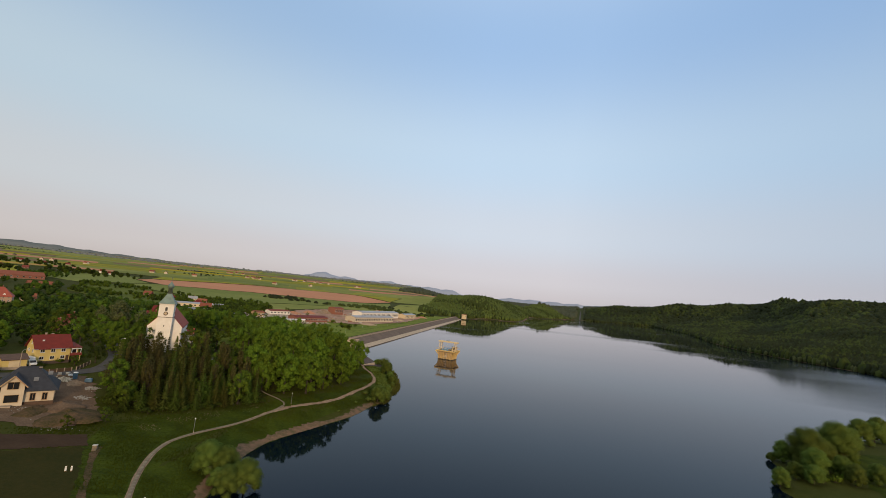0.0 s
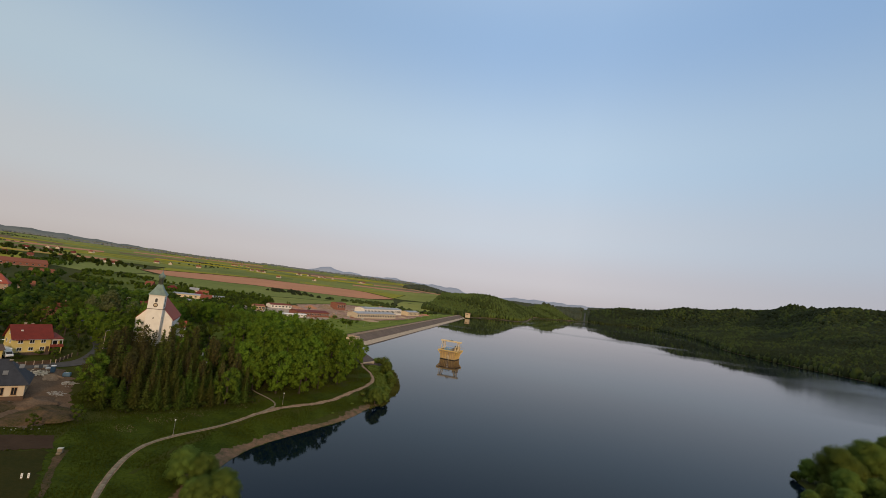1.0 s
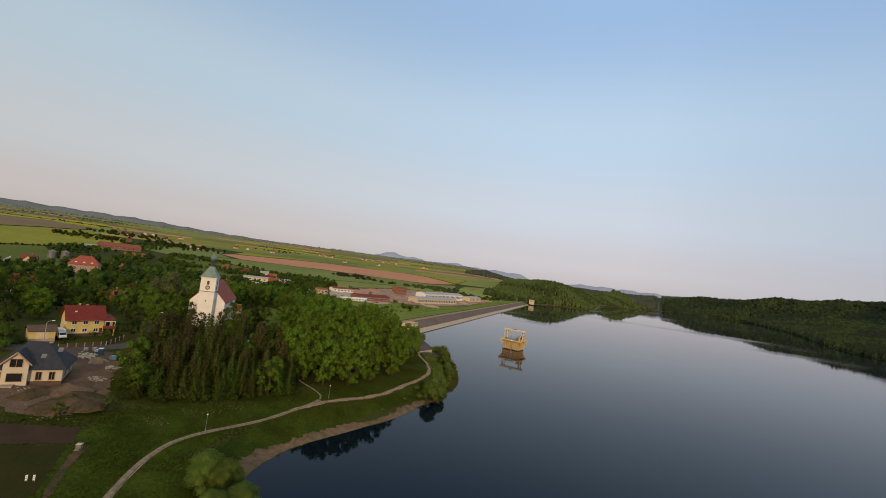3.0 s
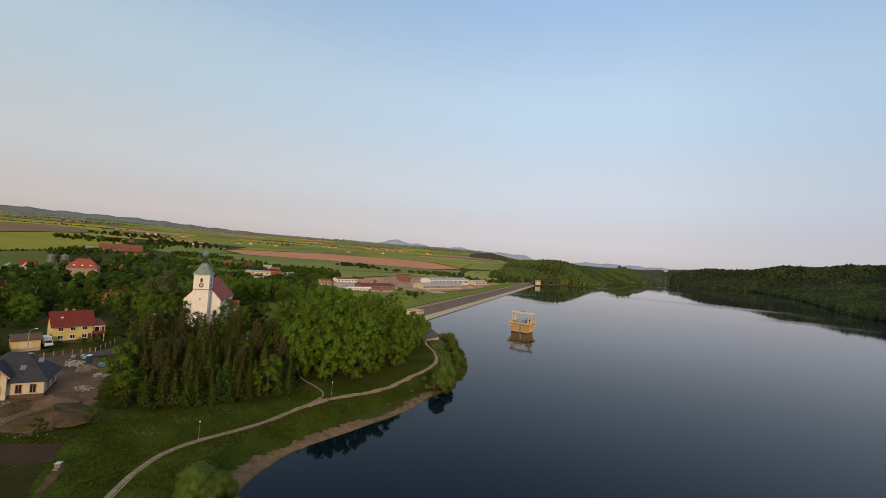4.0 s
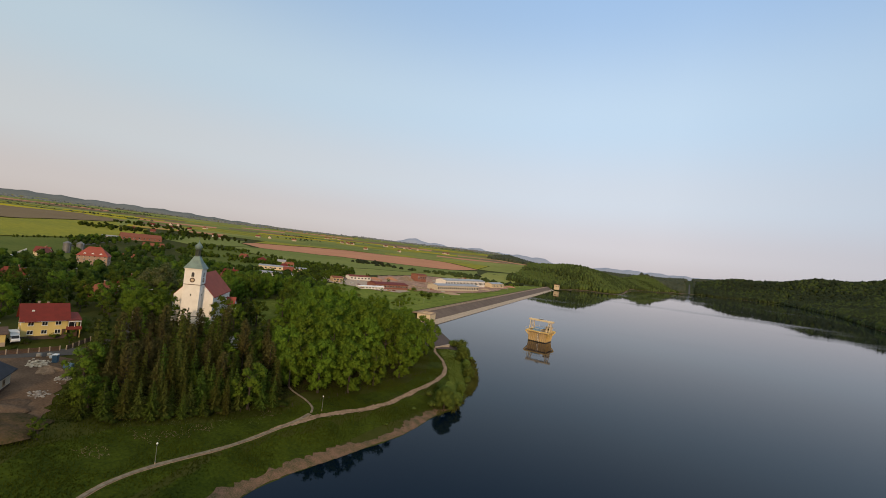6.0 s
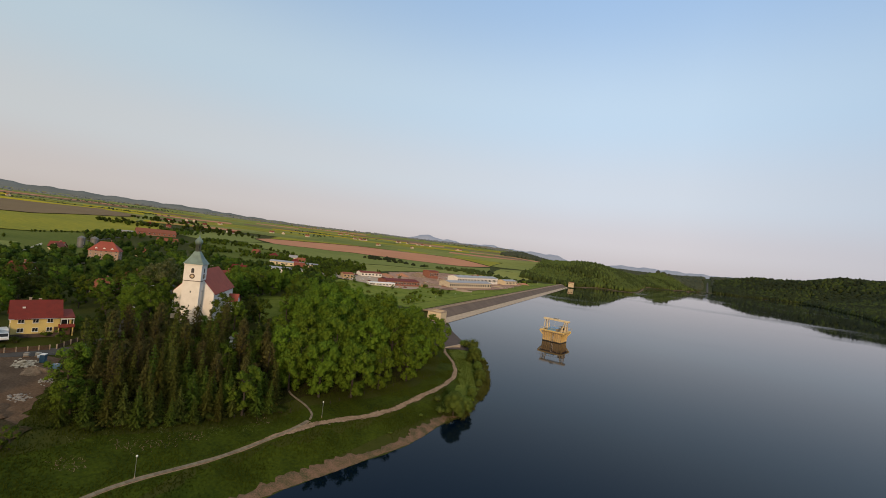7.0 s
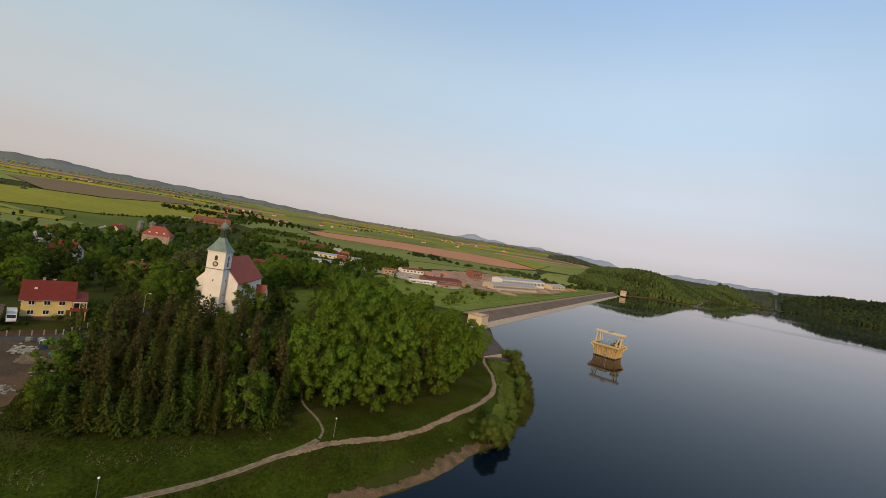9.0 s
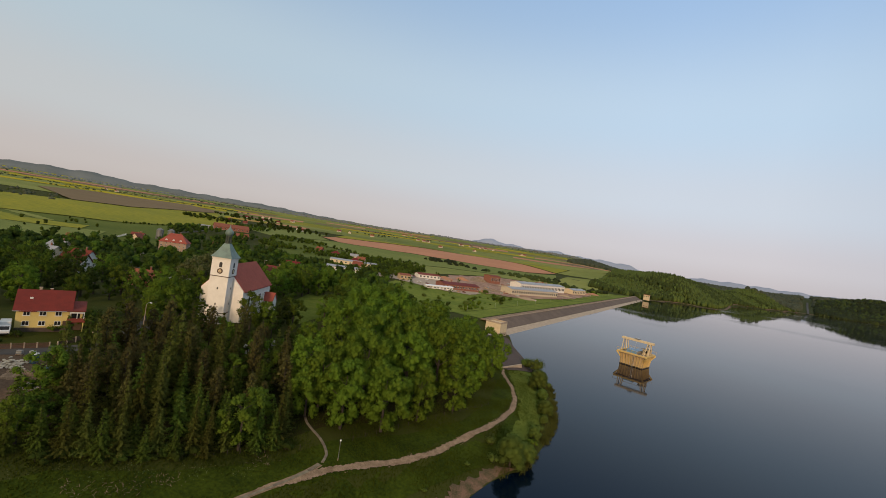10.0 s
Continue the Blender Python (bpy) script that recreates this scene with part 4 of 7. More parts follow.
def gable_roof(w, d, h, rise, over=0.5, thick=0.22):
    """Two roof slabs as one shell with thickness, ridge along x."""
    bm = bmesh.new()
    k = rise / (d / 2)
    y, z = d / 2 + over, h - over * k
    ring = [(-y, z), (0, h + rise), (y, z), (y, z + thick), (0, h + rise + thick * 1.25), (-y, z + thick)]
    return prism_x(bm, ring, -w / 2 - over, w / 2 + over)


def hip_roof(w, d, h, rise, over=0.5, ridge=None, thick=0.2):
    bm = bmesh.new()
    x, y = w / 2 + over, d / 2 + over
    rx = max(0.0, (w - d) / 2 + 0.6) if ridge is None else ridge / 2
    lo = [bm.verts.new(q) for q in ((-x, -y, h), (x, -y, h), (x, y, h), (-x, y, h))]
    up = [bm.verts.new((q.co.x, q.co.y, h + thick)) for q in lo]
    a, b = bm.verts.new((-rx, 0, h + rise)), bm.verts.new((rx, 0, h + rise))
    bm.faces.new(lo[::-1])
    for i in range(4):
        bm.faces.new((lo[i], lo[(i + 1) % 4], up[(i + 1) % 4], up[i]))
    bm.faces.new((up[0], up[1], b, a)), bm.faces.new((up[2], up[3], a, b)), bm.faces.new((up[1], up[2], b)), bm.faces.new((up[3], up[0], a))
    return bm


PANES = {}


def window(parent, x, y, z, turn, w=1.2, h=1.4, frame_mat="frame_white", mullions=1, sill=True):
    """A framed window on a wall: local -y looks out of the house."""
    key = (w, h, frame_mat, mullions)
    if key not in PANES:
        f = 0.1
        bm = bmesh.new()
        for x0, x1, z0, z1 in ((-w / 2, w / 2, 0, f), (-w / 2, w / 2, h - f, h), (-w / 2, -w / 2 + f, f, h - f), (w / 2 - f, w / 2, f, h - f)):
            add_box(bm, x0, x1, -0.09, 0.02, z0, z1)
        for k in range(mullions):
            c = -w / 2 + w * (k + 1) / (mullions + 1)
            add_box(bm, c - 0.04, c + 0.04, -0.08, 0.02, f, h - f)
        fr = bpy.data.meshes.new("window")
        bm.to_mesh(fr), bm.free()
        fr.materials.append(M[frame_mat])
        bm = box(-w / 2 + 0.05, w / 2 - 0.05, -0.045, 0.0, 0.05, h - 0.05)
        pn = bpy.data.meshes.new("pane")
        bm.to_mesh(pn), bm.free()
        pn.materials.append(M["glass"])
        bm = box(-w / 2 - 0.12, w / 2 + 0.12, -0.18, 0.02, -0.1, -0.01)
        sl = bpy.data.meshes.new("sill")
        bm.to_mesh(sl), bm.free()
        sl.materials.append(M[frame_mat])
        PANES[key] = fr, pn, sl
    fr, pn, sl = PANES[key]
    o = new("window", fr)
    o.parent, o.matrix_basis = parent, pose(x, y, z, 0, 0, turn)
    p = new("pane", pn)
    p.parent = o
    if sill:
        s = new("sill", sl)
        s.parent = o
    return o


def chimney(parent, x, y, z, h=1.6, mat="brick"):
    c = part("chimney", box(x - 0.3, x + 0.3, y - 0.3, y + 0.3, z, z + h, 0.03), M[mat], parent)
    part("cap", box(x - 0.4, x + 0.4, y - 0.4, y + 0.4, z + h, z + h + 0.12), M["concrete"], c)


def church(m):
    """Local x: along the front, y: from the tower towards the choir."""
    o = empty("church", m, "white plastered village church with copper-capped tower and red nave roof", "church")
    s, eave = 6.2, 22.4
    h = s / 2
    tower = part("tower", box(-h, h, -h, h, -2.0, eave, 0.04), M["white"], o, "white square bell tower")
    for z in (0.2, 3.4, 16.0, eave - 0.35):
        part("cornice", box(-h - 0.16, h + 0.16, -h - 0.16, h + 0.16, z, z + (0.5 if z > 20 else 0.22), 0.04), M["white" if z > 20 else "dam_face"], tower, "" if z > 20 else "dark string course")
    cap = bmesh.new()   # bell-shaped copper cap
    rings = [[cap.verts.new((sx * r, sy * r, z)) for sx, sy in ((-1, -1), (1, -1), (1, 1), (-1, 1))] for r, z in ((h + 0.55, eave + 0.15), (h - 0.1, eave + 1.1), (h - 1.0, eave + 2.5), (h - 1.75, eave + 4.1), (0.9, eave + 5.0))]
    for a, b in zip(rings, rings[1:]):
        for i in range(4):
            cap.faces.new((a[i], a[(i + 1) % 4], b[(i + 1) % 4], b[i]))
    cap.faces.new(rings[0][::-1]), cap.faces.new(rings[-1])
    part("cap", cap, M["copper"], tower, "green copper cap")
    lantern = part("lantern", lathe(bmesh.new(), ((1.0, eave + 4.9), (1.05, eave + 5.2), (0.62, eave + 5.25), (0.62, eave + 7.3), (1.1, eave + 7.4), (1.1, eave + 7.6)), 8), M["dark_copper"], tower, "open dark copper lantern")
    for k in range(8):
        a = math.pi / 4 * k + 0.39
        part("pillar", tube((0.86 * math.cos(a), 0.86 * math.sin(a), eave + 5.1), (0.86 * math.cos(a), 0.86 * math.sin(a), eave + 7.45), 0.12, n=6), M["dark_copper"], lantern)
    part("onion_dome", lathe(bmesh.new(), ((0.75, eave + 7.6), (1.2, eave + 8.0), (1.42, eave + 8.6), (1.3, eave + 9.2), (0.85, eave + 9.8), (0.4, eave + 10.3), (0.16, eave + 10.9), (0.08, eave + 11.6)), 14), M["copper"], tower, "green copper onion dome", True)
    spike = tube((0, 0, eave + 11.5), (0, 0, eave + 13.2), 0.06, n=6)
    add_box(spike, -0.4, 0.4, -0.05, 0.05, eave + 12.5, eave + 12.62)
    part("cross", spike, M["dark_copper"], tower)
    for turn in (0, 90, 180, 270):
        a = math.radians(turn)
        q = (math.sin(a) * (h + 0.02), -math.cos(a) * (h + 0.02))
        b = box(-0.5, 0.5, -0.05, 0.12, 0, 1.3)
        bmesh.ops.create_cone(b, cap_ends=True, segments=16, radius1=0.5, radius2=0.5, depth=0.17, matrix=Matrix.Translation((0, 0.035, 1.3)) @ Matrix.Rotation(math.pi / 2, 4, "X"))
        w = part("belfry_opening", b, M["frame_dark"], tower, "dark arched louvred opening")
        w.matrix_basis = pose(q[0], q[1], 19.2, 0, 0, turn)
        dial = bmesh.new()
        bmesh.ops.create_cone(dial, cap_ends=True, segments=24, radius1=0.95, radius2=0.95, depth=0.12, matrix=Matrix.Rotation(math.pi / 2, 4, "X"))
        c = part("clock", dial, M["wood"], tower, "brown round clock face")
        c.matrix_basis = pose(q[0], q[1], 17.9, 0, 0, turn)
        ring = bmesh.new()
        bmesh.ops.create_cone(ring, cap_ends=True, segments=20, radius1=0.55, radius2=0.55, depth=0.06, matrix=Matrix.Translation((0, -0.08, 0)) @ Matrix.Rotation(math.pi / 2, 4, "X"))
        part("dial", ring, M["cream"], c)
        for k, (ln, an) in enumerate(((0.62, 200), (0.85, 60))):
            pointer_bar = add_beam(bmesh.new(), (0, -0.13, 0), (math.sin(math.radians(an)) * ln, -0.13, math.cos(math.radians(an)) * ln), 0.07, 0.04)
            part("pointer", pointer_bar, M["frame_dark"], c)
        for z in (6.2, 11.6):
            sl = part("slit", box(-0.2, 0.2, -0.04, 0.1, 0, 0.7), M["frame_dark"], tower)
            sl.matrix_basis = pose(q[0], q[1], z, 0, 0, turn)
    # nave: ridge along local y
    L, W, hw, rise = 27.0, 14.6, 11.2, 8.2
    nave = part("nave", gable_wall(bmesh.new(), L, W, hw, rise), M["white"], o, "white plastered nave")
    nave.matrix_basis = pose(0, h + L / 2 - 2.2, 0, 0, 0, 90)
    roof = part("roof", gable_roof(L - 0.6, W, hw, rise, 0.45, 0.3), M["church_tile"], o, "faded red tiled roof")
    roof.matrix_basis = pose(0, h + L / 2 - 1.6, 0.05, 0, 0, 90)
    choir = part("choir", gable_wall(bmesh.new(), 8, 9.5, 8.2, 5.0), M["white"], o)
    choir.matrix_basis = pose(0, h + L + 1.4, 0, 0, 0, 90)
    croof = part("choir_roof", gable_roof(8, 9.5, 8.2, 5.0, 0.4, 0.3), M["church_tile"], o, "faded red tiled roof")
    croof.matrix_basis = pose(0, h + L + 1.6, 0.05, 0, 0, 90)
    for k in range(4):
        for sx in (-1, 1):
            y = h + 4.0 + 5.2 * k
            b = box(-0.7, 0.7, -0.06, 0.08, 0, 3.4)
            bmesh.ops.create_cone(b, cap_ends=True, segments=16, radius1=0.7, radius2=0.7, depth=0.14, matrix=Matrix.Translation((0, 0.01, 3.4)) @ Matrix.Rotation(math.pi / 2, 4, "X"))
            w = part("window", b, M["glass"], o, "tall round-arched window")
            w.matrix_basis = pose(sx * (W / 2 + 0.01), y, 4.6, 0, 0, 90 * sx)
            part("buttress", box(sx * W / 2 - 0.1 if sx > 0 else -W / 2 - 0.7, sx * W / 2 + 0.7 if sx > 0 else -W / 2 + 0.1, y + 2.2, y + 3.0, -1, 8.5, 0.05), M["white"], o)
    sacristy = part("sacristy", gable_wall(bmesh.new(), 4.6, 5.0, 5.6, 2.8), M["white"], o)
    sacristy.matrix_basis = pose(W / 2 + 1.6, h + L - 6.5, 0)
    sroof = part("sacristy_roof", gable_roof(4.8, 5.0, 5.6, 2.8, 0.35, 0.22), M["church_tile"], o, "faded red tiled roof")
    sroof.matrix_basis = pose(W / 2 + 1.4, h + L - 6.5, 0.05)
    part("door", box(-0.9, 0.9, -h - 0.07, -h + 0.1, -1.5, 1.6), M["wood"], o, "brown wooden tower door")
    return o


church(pose(-134.2, 208.7, 14.6, 0, 0, 26))


def yellow_house(m):
    """Front along x, looking to -y."""
    o = empty("house", m, "two-storey yellow plastered house with a red tiled roof", "house")
    w, d, h, rise = 11.4, 9.0, 6.0, 4.4
    part("wall", gable_wall(bmesh.new(), w, d, h, rise), M["yellow"], o)
    part("plinth", box(-w / 2 - 0.06, w / 2 + 0.06, -d / 2 - 0.06, d / 2 + 0.06, -1.0, 0.5, 0.02), M["dam_face"], o, "dark plinth")
    roof = part("roof", gable_roof(w, d, h, rise, 0.7, 0.25), M["red_tile"], o, "red tiled gable roof")
    part("roof_skylight", add_beam(bmesh.new(), (-3.4, -2.3, 8.4), (-2.7, -2.3, 8.4), 0.2, 0.9), M["frame_white"], roof, "small white roof hatch")
    part("gutter", tube((-w / 2 - 0.7, -d / 2 - 0.74, h - 0.62), (w / 2 + 0.7, -d / 2 - 0.74, h - 0.62), 0.09, n=6), M["metal"], roof)
    chimney(o, -1.6, 0.9, h + rise - 1.2, 2.0, "concrete")
    chimney(o, 0.8, 1.4, h + rise - 1.8, 2.2, "brick")
    for z in (1.1, 3.95):
        for x in (-3.5, -0.1, 3.3):
            window(o, x, -d / 2 - 0.01, z, 0, 1.5, 1.35)
        for y in (-2, 1.8):
            window(o, -w / 2 - 0.01, y, z, -90, 1.2, 1.3)
        window(o, w / 2 + 0.01, 2.4, z, 90, 1.2, 1.3)
    window(o, -w / 2 - 0.01, 0, 7.0, -90, 0.9, 1.1)
    # balcony wing over an open porch
    wing = part("balcony_wing", box(w / 2 + 0.02, w / 2 + 3.0, -d / 2 + 0.6, d / 2 - 1.0, 2.7, 5.6), M["yellow"], o)
    part("balcony_slab", box(w / 2 + 0.02, w / 2 + 3.6, -d / 2 - 1.0, d / 2 - 1.0, 2.45, 2.68), M["concrete"], o)
    part("wing_roof", prism_x(bmesh.new(), [(-d / 2 - 1.2, 5.5), (d / 2 - 0.8, 6.6), (d / 2 - 0.8, 6.8), (-d / 2 - 1.2, 5.7)], w / 2 - 0.6, w / 2 + 3.7), M["red_tile"], o, "red tiled lean-to roof")
    part("balcony_door", box(w / 2 + 0.5, w / 2 + 2.4, -d / 2 + 0.5, -d / 2 + 0.62, 2.75, 4.9), M["glass"], wing)
    part("balcony_lintel", box(w / 2 + 0.1, w / 2 + 3.5, -d / 2 - 1.0, -d / 2 - 0.85, 4.95, 5.3), M["frame_white"], o, "white balcony lintel")
    for x in (w / 2 + 0.2, w / 2 + 1.8, w / 2 + 3.4):
        part("balcony_post", box(x - 0.08, x + 0.08, -d / 2 - 0.98, -d / 2 - 0.86, 3.3, 4.94), M["frame_white"], o, "white balcony post")
    part("pent_roof", prism_x(bmesh.new(), [(-d / 2 - 1.5, 2.35), (-d / 2 - 0.75, 3.3), (-d / 2 - 0.75, 3.45), (-d / 2 - 1.5, 2.5)], w / 2 - 0.4, w / 2 + 3.8), M["red_tile"], o, "red tiled pent roof")
    part("porch_post", box(w / 2 + 3.2, w / 2 + 3.5, -d / 2 - 0.9, -d / 2 - 0.6, -0.6, 2.45), M["yellow"], o)
    part("porch_wall", box(w / 2 + 0.02, w / 2 + 3.0, -d / 2 + 1.2, -d / 2 + 1.4, -0.6, 2.45), M["wood"], o, "dark porch wall")
    part("front_door", box(w / 2 - 1.3, w / 2 - 0.3, -d / 2 - 0.06, -d / 2 + 0.05, 0.4, 2.5), M["wood"], o)
    part("dormer_ledge", box(-w / 2 + 0.6, -w / 2 + 4.4, -d / 2 - 0.9, -d / 2 - 0.3, 5.25, 5.45), M["red_tile"], o, "red tiled ledge")
    return o


yellow_house(pose(-151.6, 168.0, 14.0, 0, 0, 61.5)).scale = (0.93, 0.93, 0.93)


def garage(m):
    o = empty("garage", m, "low yellow garage with a dark brown pitched roof", "garage")
    part("wall", gable_wall(bmesh.new(), 6.5, 6.0, 2.7, 1.3), M["yellow"], o)
    part("roof", gable_roof(6.5, 6.0, 2.7, 1.3, 0.5, 0.18), M["wood"], o, "dark brown sheet roof")
    door = part("garage_door", box(-1.6, 1.6, -3.08, -2.95, 0.05, 2.3), M["cream"], o, "pale garage door")
    for k in range(4):
        part("panel", box(-1.5, 1.5, -3.11, -3.07, 0.15 + 0.54 * k, 0.6 + 0.54 * k), M["cream"], door)
    part("plinth", box(-3.3, 3.3, -3.05, 3.05, -1.0, 0.2), M["concrete"], o)
    return o


garage(pose(-152.0, 154.6, 13.9, 0, 0, 61.5))


def new_house(m):
    """A house being finished: front along x, looking to -y."""
    o = empty("house", m, "unfinished cream house with a dark hipped roof and front gable", "house")
    w, d, h = 14.0, 11.5, 3.4
    part("wall", box(-w / 2, w / 2, -d / 2, d / 2, -0.6, h), M["plaster"], o)
    part("plinth", box(-w / 2 - 0.1, w / 2 + 0.1, -d / 2 - 0.1, d / 2 + 0.1, -1.6, 0.3), M["wood"], o, "dark brown waterproofed plinth")
    roof = part("roof", hip_roof(w, d, h, 6.3, 0.9, 4.2), M["dark_tile"], o, "anthracite tiled hipped roof")
    bm = prism(bmesh.new(), [(-2.5, -0.6), (2.5, -0.6), (2.5, 5.4), (0, 8.0), (-2.5, 5.4)], -d / 2 - 1.2, -d / 2 + 4.2)
    gable = part("front_gable", bm, M["plaster"], o)
    gable.matrix_basis = pose(-2.3, 0, 0)
    bm = prism(bmesh.new(), [(-3.2, 4.75), (0, 8.1), (3.2, 4.75), (3.2, 5.0), (0, 8.38), (-3.2, 5.0)], -d / 2 - 1.8, -d / 2 + 5.0)
    groof = part("gable_roof", bm, M["dark_tile"], o, "anthracite tiled gable roof")
    groof.matrix_basis = pose(-2.3, 0, 0)
    for sx in (-1, 1):
        part("verge_board", add_beam(bmesh.new(), (-2.3, -d / 2 - 1.84, 8.22), (-2.3 + sx * 3.25, -d / 2 - 1.84, 4.85), 0.08, 0.3), M["raw_wood"], o, "pale timber verge board")
    window(o, -2.3, -d / 2 - 1.22, 4.3, 0, 2.6, 2.2, "raw_wood", 1, False)
    window(o, -2.3, -d / 2 - 1.22, 0.5, 0, 3.2, 2.3, "raw_wood", 0, False)
    for x in (2.2, 4.9):
        window(o, x, -d / 2 - 0.01, 0.6, 0, 1.3, 2.2, "raw_wood", 1)
    window(o, -6.0, -d / 2 - 0.01, 0.4, 0, 1.7, 2.4, "raw_wood", 1)
    for y in (-2.5, 2.0):
        window(o, w / 2 + 0.01, y, 0.9, 90, 1.2, 1.4, "raw_wood", 1)
    chimney(o, 2.6, -0.6, 7.6, 1.8, "dark_tile")
    for x, y in ((2.2, -3.6), (5.2, -2.0)):
        k = (6.3 - 0.2) / (d / 2 + 0.9)
        z = h + 0.2 + (y + d / 2 + 0.9) * k
        sky_l = part("skylight", box(-0.55, 0.55, -0.7, 0.7, 0, 0.12), M["old_steel"], roof, "grey roof window")
        sky_l.matrix_basis = pose(x, y, z, math.degrees(math.atan(k)), 0, 0)
    part("terrace", box(-w / 2 - 2.5, -w / 2 + 5.0, -d / 2 - 3.2, -d / 2 - 1.3, -1.2, -0.1), M["concrete"], o, "bare concrete terrace")
    return o


new_house(pose(-125.6, 133.9, 9.8, 0, 0, 40))


def village_house(name, w, d, h, rise, wall, roof, hip, label, rows=1, dormers=0):
    o = empty(name, pose(0, 0, -50), label, "house", "village houses")
    if hip:
        part("wall", box(-w / 2, w / 2, -d / 2, d / 2, -2, h), M[wall], o)
        part("roof", hip_roof(w, d, h, rise, 0.6), M[roof], o)
    else:
        part("wall", gable_wall(bmesh.new(), w, d, h, rise), M[wall], o)
        part("foundation", box(-w / 2 + 0.02, w / 2 - 0.02, -d / 2 + 0.02, d / 2 - 0.02, -2, 0.05), M["concrete"], o)
        part("roof", gable_roof(w, d, h, rise, 0.6), M[roof], o)
    chimney(o, w * 0.15, 0.4, h + rise * 0.75, 1.8 + rise * 0.2)
    n = max(2, int(w / 3.2))
    for r in range(rows):
        for k in range(n):
            x = -w / 2 + w * (k + 0.5) / n
            window(o, x, -d / 2 - 0.01, 0.9 + 2.9 * r, 0, 1.2, 1.4, sill=False)
            window(o, x, d / 2 + 0.01, 0.9 + 2.9 * r, 180, 1.2, 1.4, sill=False)
        for y in (-d / 4, d / 4):
            window(o, w / 2 + 0.01, y, 0.9 + 2.9 * r, 90, 1.2, 1.4, sill=False)
            window(o, -w / 2 - 0.01, y, 0.9 + 2.9 * r, -90, 1.2, 1.4, sill=False)
    for k in range(dormers):
        x = -w / 2 + w * (k + 0.9) / (dormers + 0.8)
        y = -d / 2 + 1.6
        b = part("dormer", gable_wall(bmesh.new(), 2.6, 1.9, 1.5, 0.8), M["frame_white"], o, "white dormer")
        b.matrix_basis = pose(x, y + 0.6, h + 0.7, 0, 0, 90)
        window(o, x, y - 0.72, h + 0.9, 0, 1.1, 1.1, sill=False)
    return o


HOUSES = [
    village_house("house", 12, 9, 3.4, 4.6, "cream", "orange_tile", False, "village house with an orange tiled gable roof"),
    village_house("house", 10, 9, 5.6, 4.0, "white", "red_tile", False, "white village house with a red tiled roof", 2),
    village_house("house", 13, 10, 3.2, 4.8, "white", "red_tile", True, "low white bungalow with a red hipped roof"),
    village_house("house", 11, 8, 3.0, 3.8, "brick", "orange_tile", False, "brick cottage with an orange tiled roof"),
    village_house("house", 12, 9, 5.4, 3.2, "cream", "grey_roof", False, "cream house with a grey sheet roof", 2),
]
VILLA = village_house("manor_house", 22, 14, 7.6, 8.2, "rose_plaster", "church_tile", True, "large pinkish manor house with a red hipped roof and dormers", 3, 3)
VILLA.matrix_basis = pose(-392, 372, float(ground(-392, 372)) + 1.4, 0, 0, 40)
VILLA["category"], VILLA["group"] = "manor house", ""
SPOTS = [(-256, 226, 1, 32), (-486, 396, 0, 120), (-512, 414, 3, 20), (-206, 229, 3, 30), (-228, 262, 2, 30), (-312, 240, 4, 20), (-346, 262, 4, 10), (-432, 442, 0, 50), (-452, 322, 3, 35), (-250, 160, 0, 20), (-960, 962, 3, 40), (-1215, 1200, 1, 30), (-1250, 1222, 0, 60),
         (-1157, 1212, 2, 20), (-1135, 1262, 0, 45), (-881, 1084, 1, 10), (-850, 1066, 2, 30), (-905, 1112, 0, 60), (-362, 640, 0, 20), (-420, 655, 2, 60), (-345, 600, 2, 35), (-215, 318, 0, 25), (-232, 352, 1, 15), (-300, 540, 0, 30), (-480, 690, 3, 10)]
BUILT = [(-134, 212, 24), (-151, 169, 15), (-152, 151, 9), (-125, 137, 14), (-392, 372, 22)] + [(x, y, 11) for x, y, k, a in SPOTS] + [(-182, 239, 9), (-243, 217, 6), (-179.5, 173.5, 7), (-151, 199, 5)]
for x, y, k, a in SPOTS:
    copy_thing(HOUSES[k], pose(x, y, float(ground(x, y)) + 0.2, 0, 0, a))
for k, ob in enumerate(HOUSES):   # the first of each stands in the village too
    x, y, a = ((-499, 404, 32), (-283, 243, 20), (-993, 936, 40), (-472, 424, 40), (-390, 662, 30))[k]
    ob.matrix_basis = pose(x, y, float(ground(x, y)) + 0.2, 0, 0, a)
    BUILT.append((x, y, 11))

# long farm sheds and silos
def long_shed(x, y, turn, w, d, h, rise, wall, roof, label, columns=0):
    o = empty("shed", pose(x, y, float(ground(x, y)) + 0.1, 0, 0, turn), label, "shed")
    part("wall", gable_wall(bmesh.new(), w, d, h, rise), M[wall], o)
    part("foundation", box(-w / 2 + 0.05, w / 2 - 0.05, -d / 2 + 0.05, d / 2 - 0.05, -2.5, 0.1), M["concrete"], o)
    part("roof", gable_roof(w, d, h, rise, 0.5, 0.25), M[roof], o)
    for k in range(columns):
        xx = -w / 2 + w * (k + 0.5) / columns
        window(o, xx, -d / 2 - 0.01, h * 0.35, 0, min(2.6, w / columns * 0.6), h * 0.4, "frame_white", 1, False)
    BUILT.append((x, y, max(w, d) / 2 + 4))
    return o


long_shed(-723, 716, 58, 62, 24, 5.5, 6.0, "brick", "orange_tile", "long farm barn with a faded orange tiled roof", 8)
long_shed(-742, 690, 58, 50, 8, 4.0, 1.2, "stone", "grey_roof", "low lean-to with a grey sheet roof before the barn", 6)
long_shed(-602, 630, 58, 28, 13, 4, 4.5, "brick", "orange_tile", "brick farm barn with an orange tiled roof", 6)
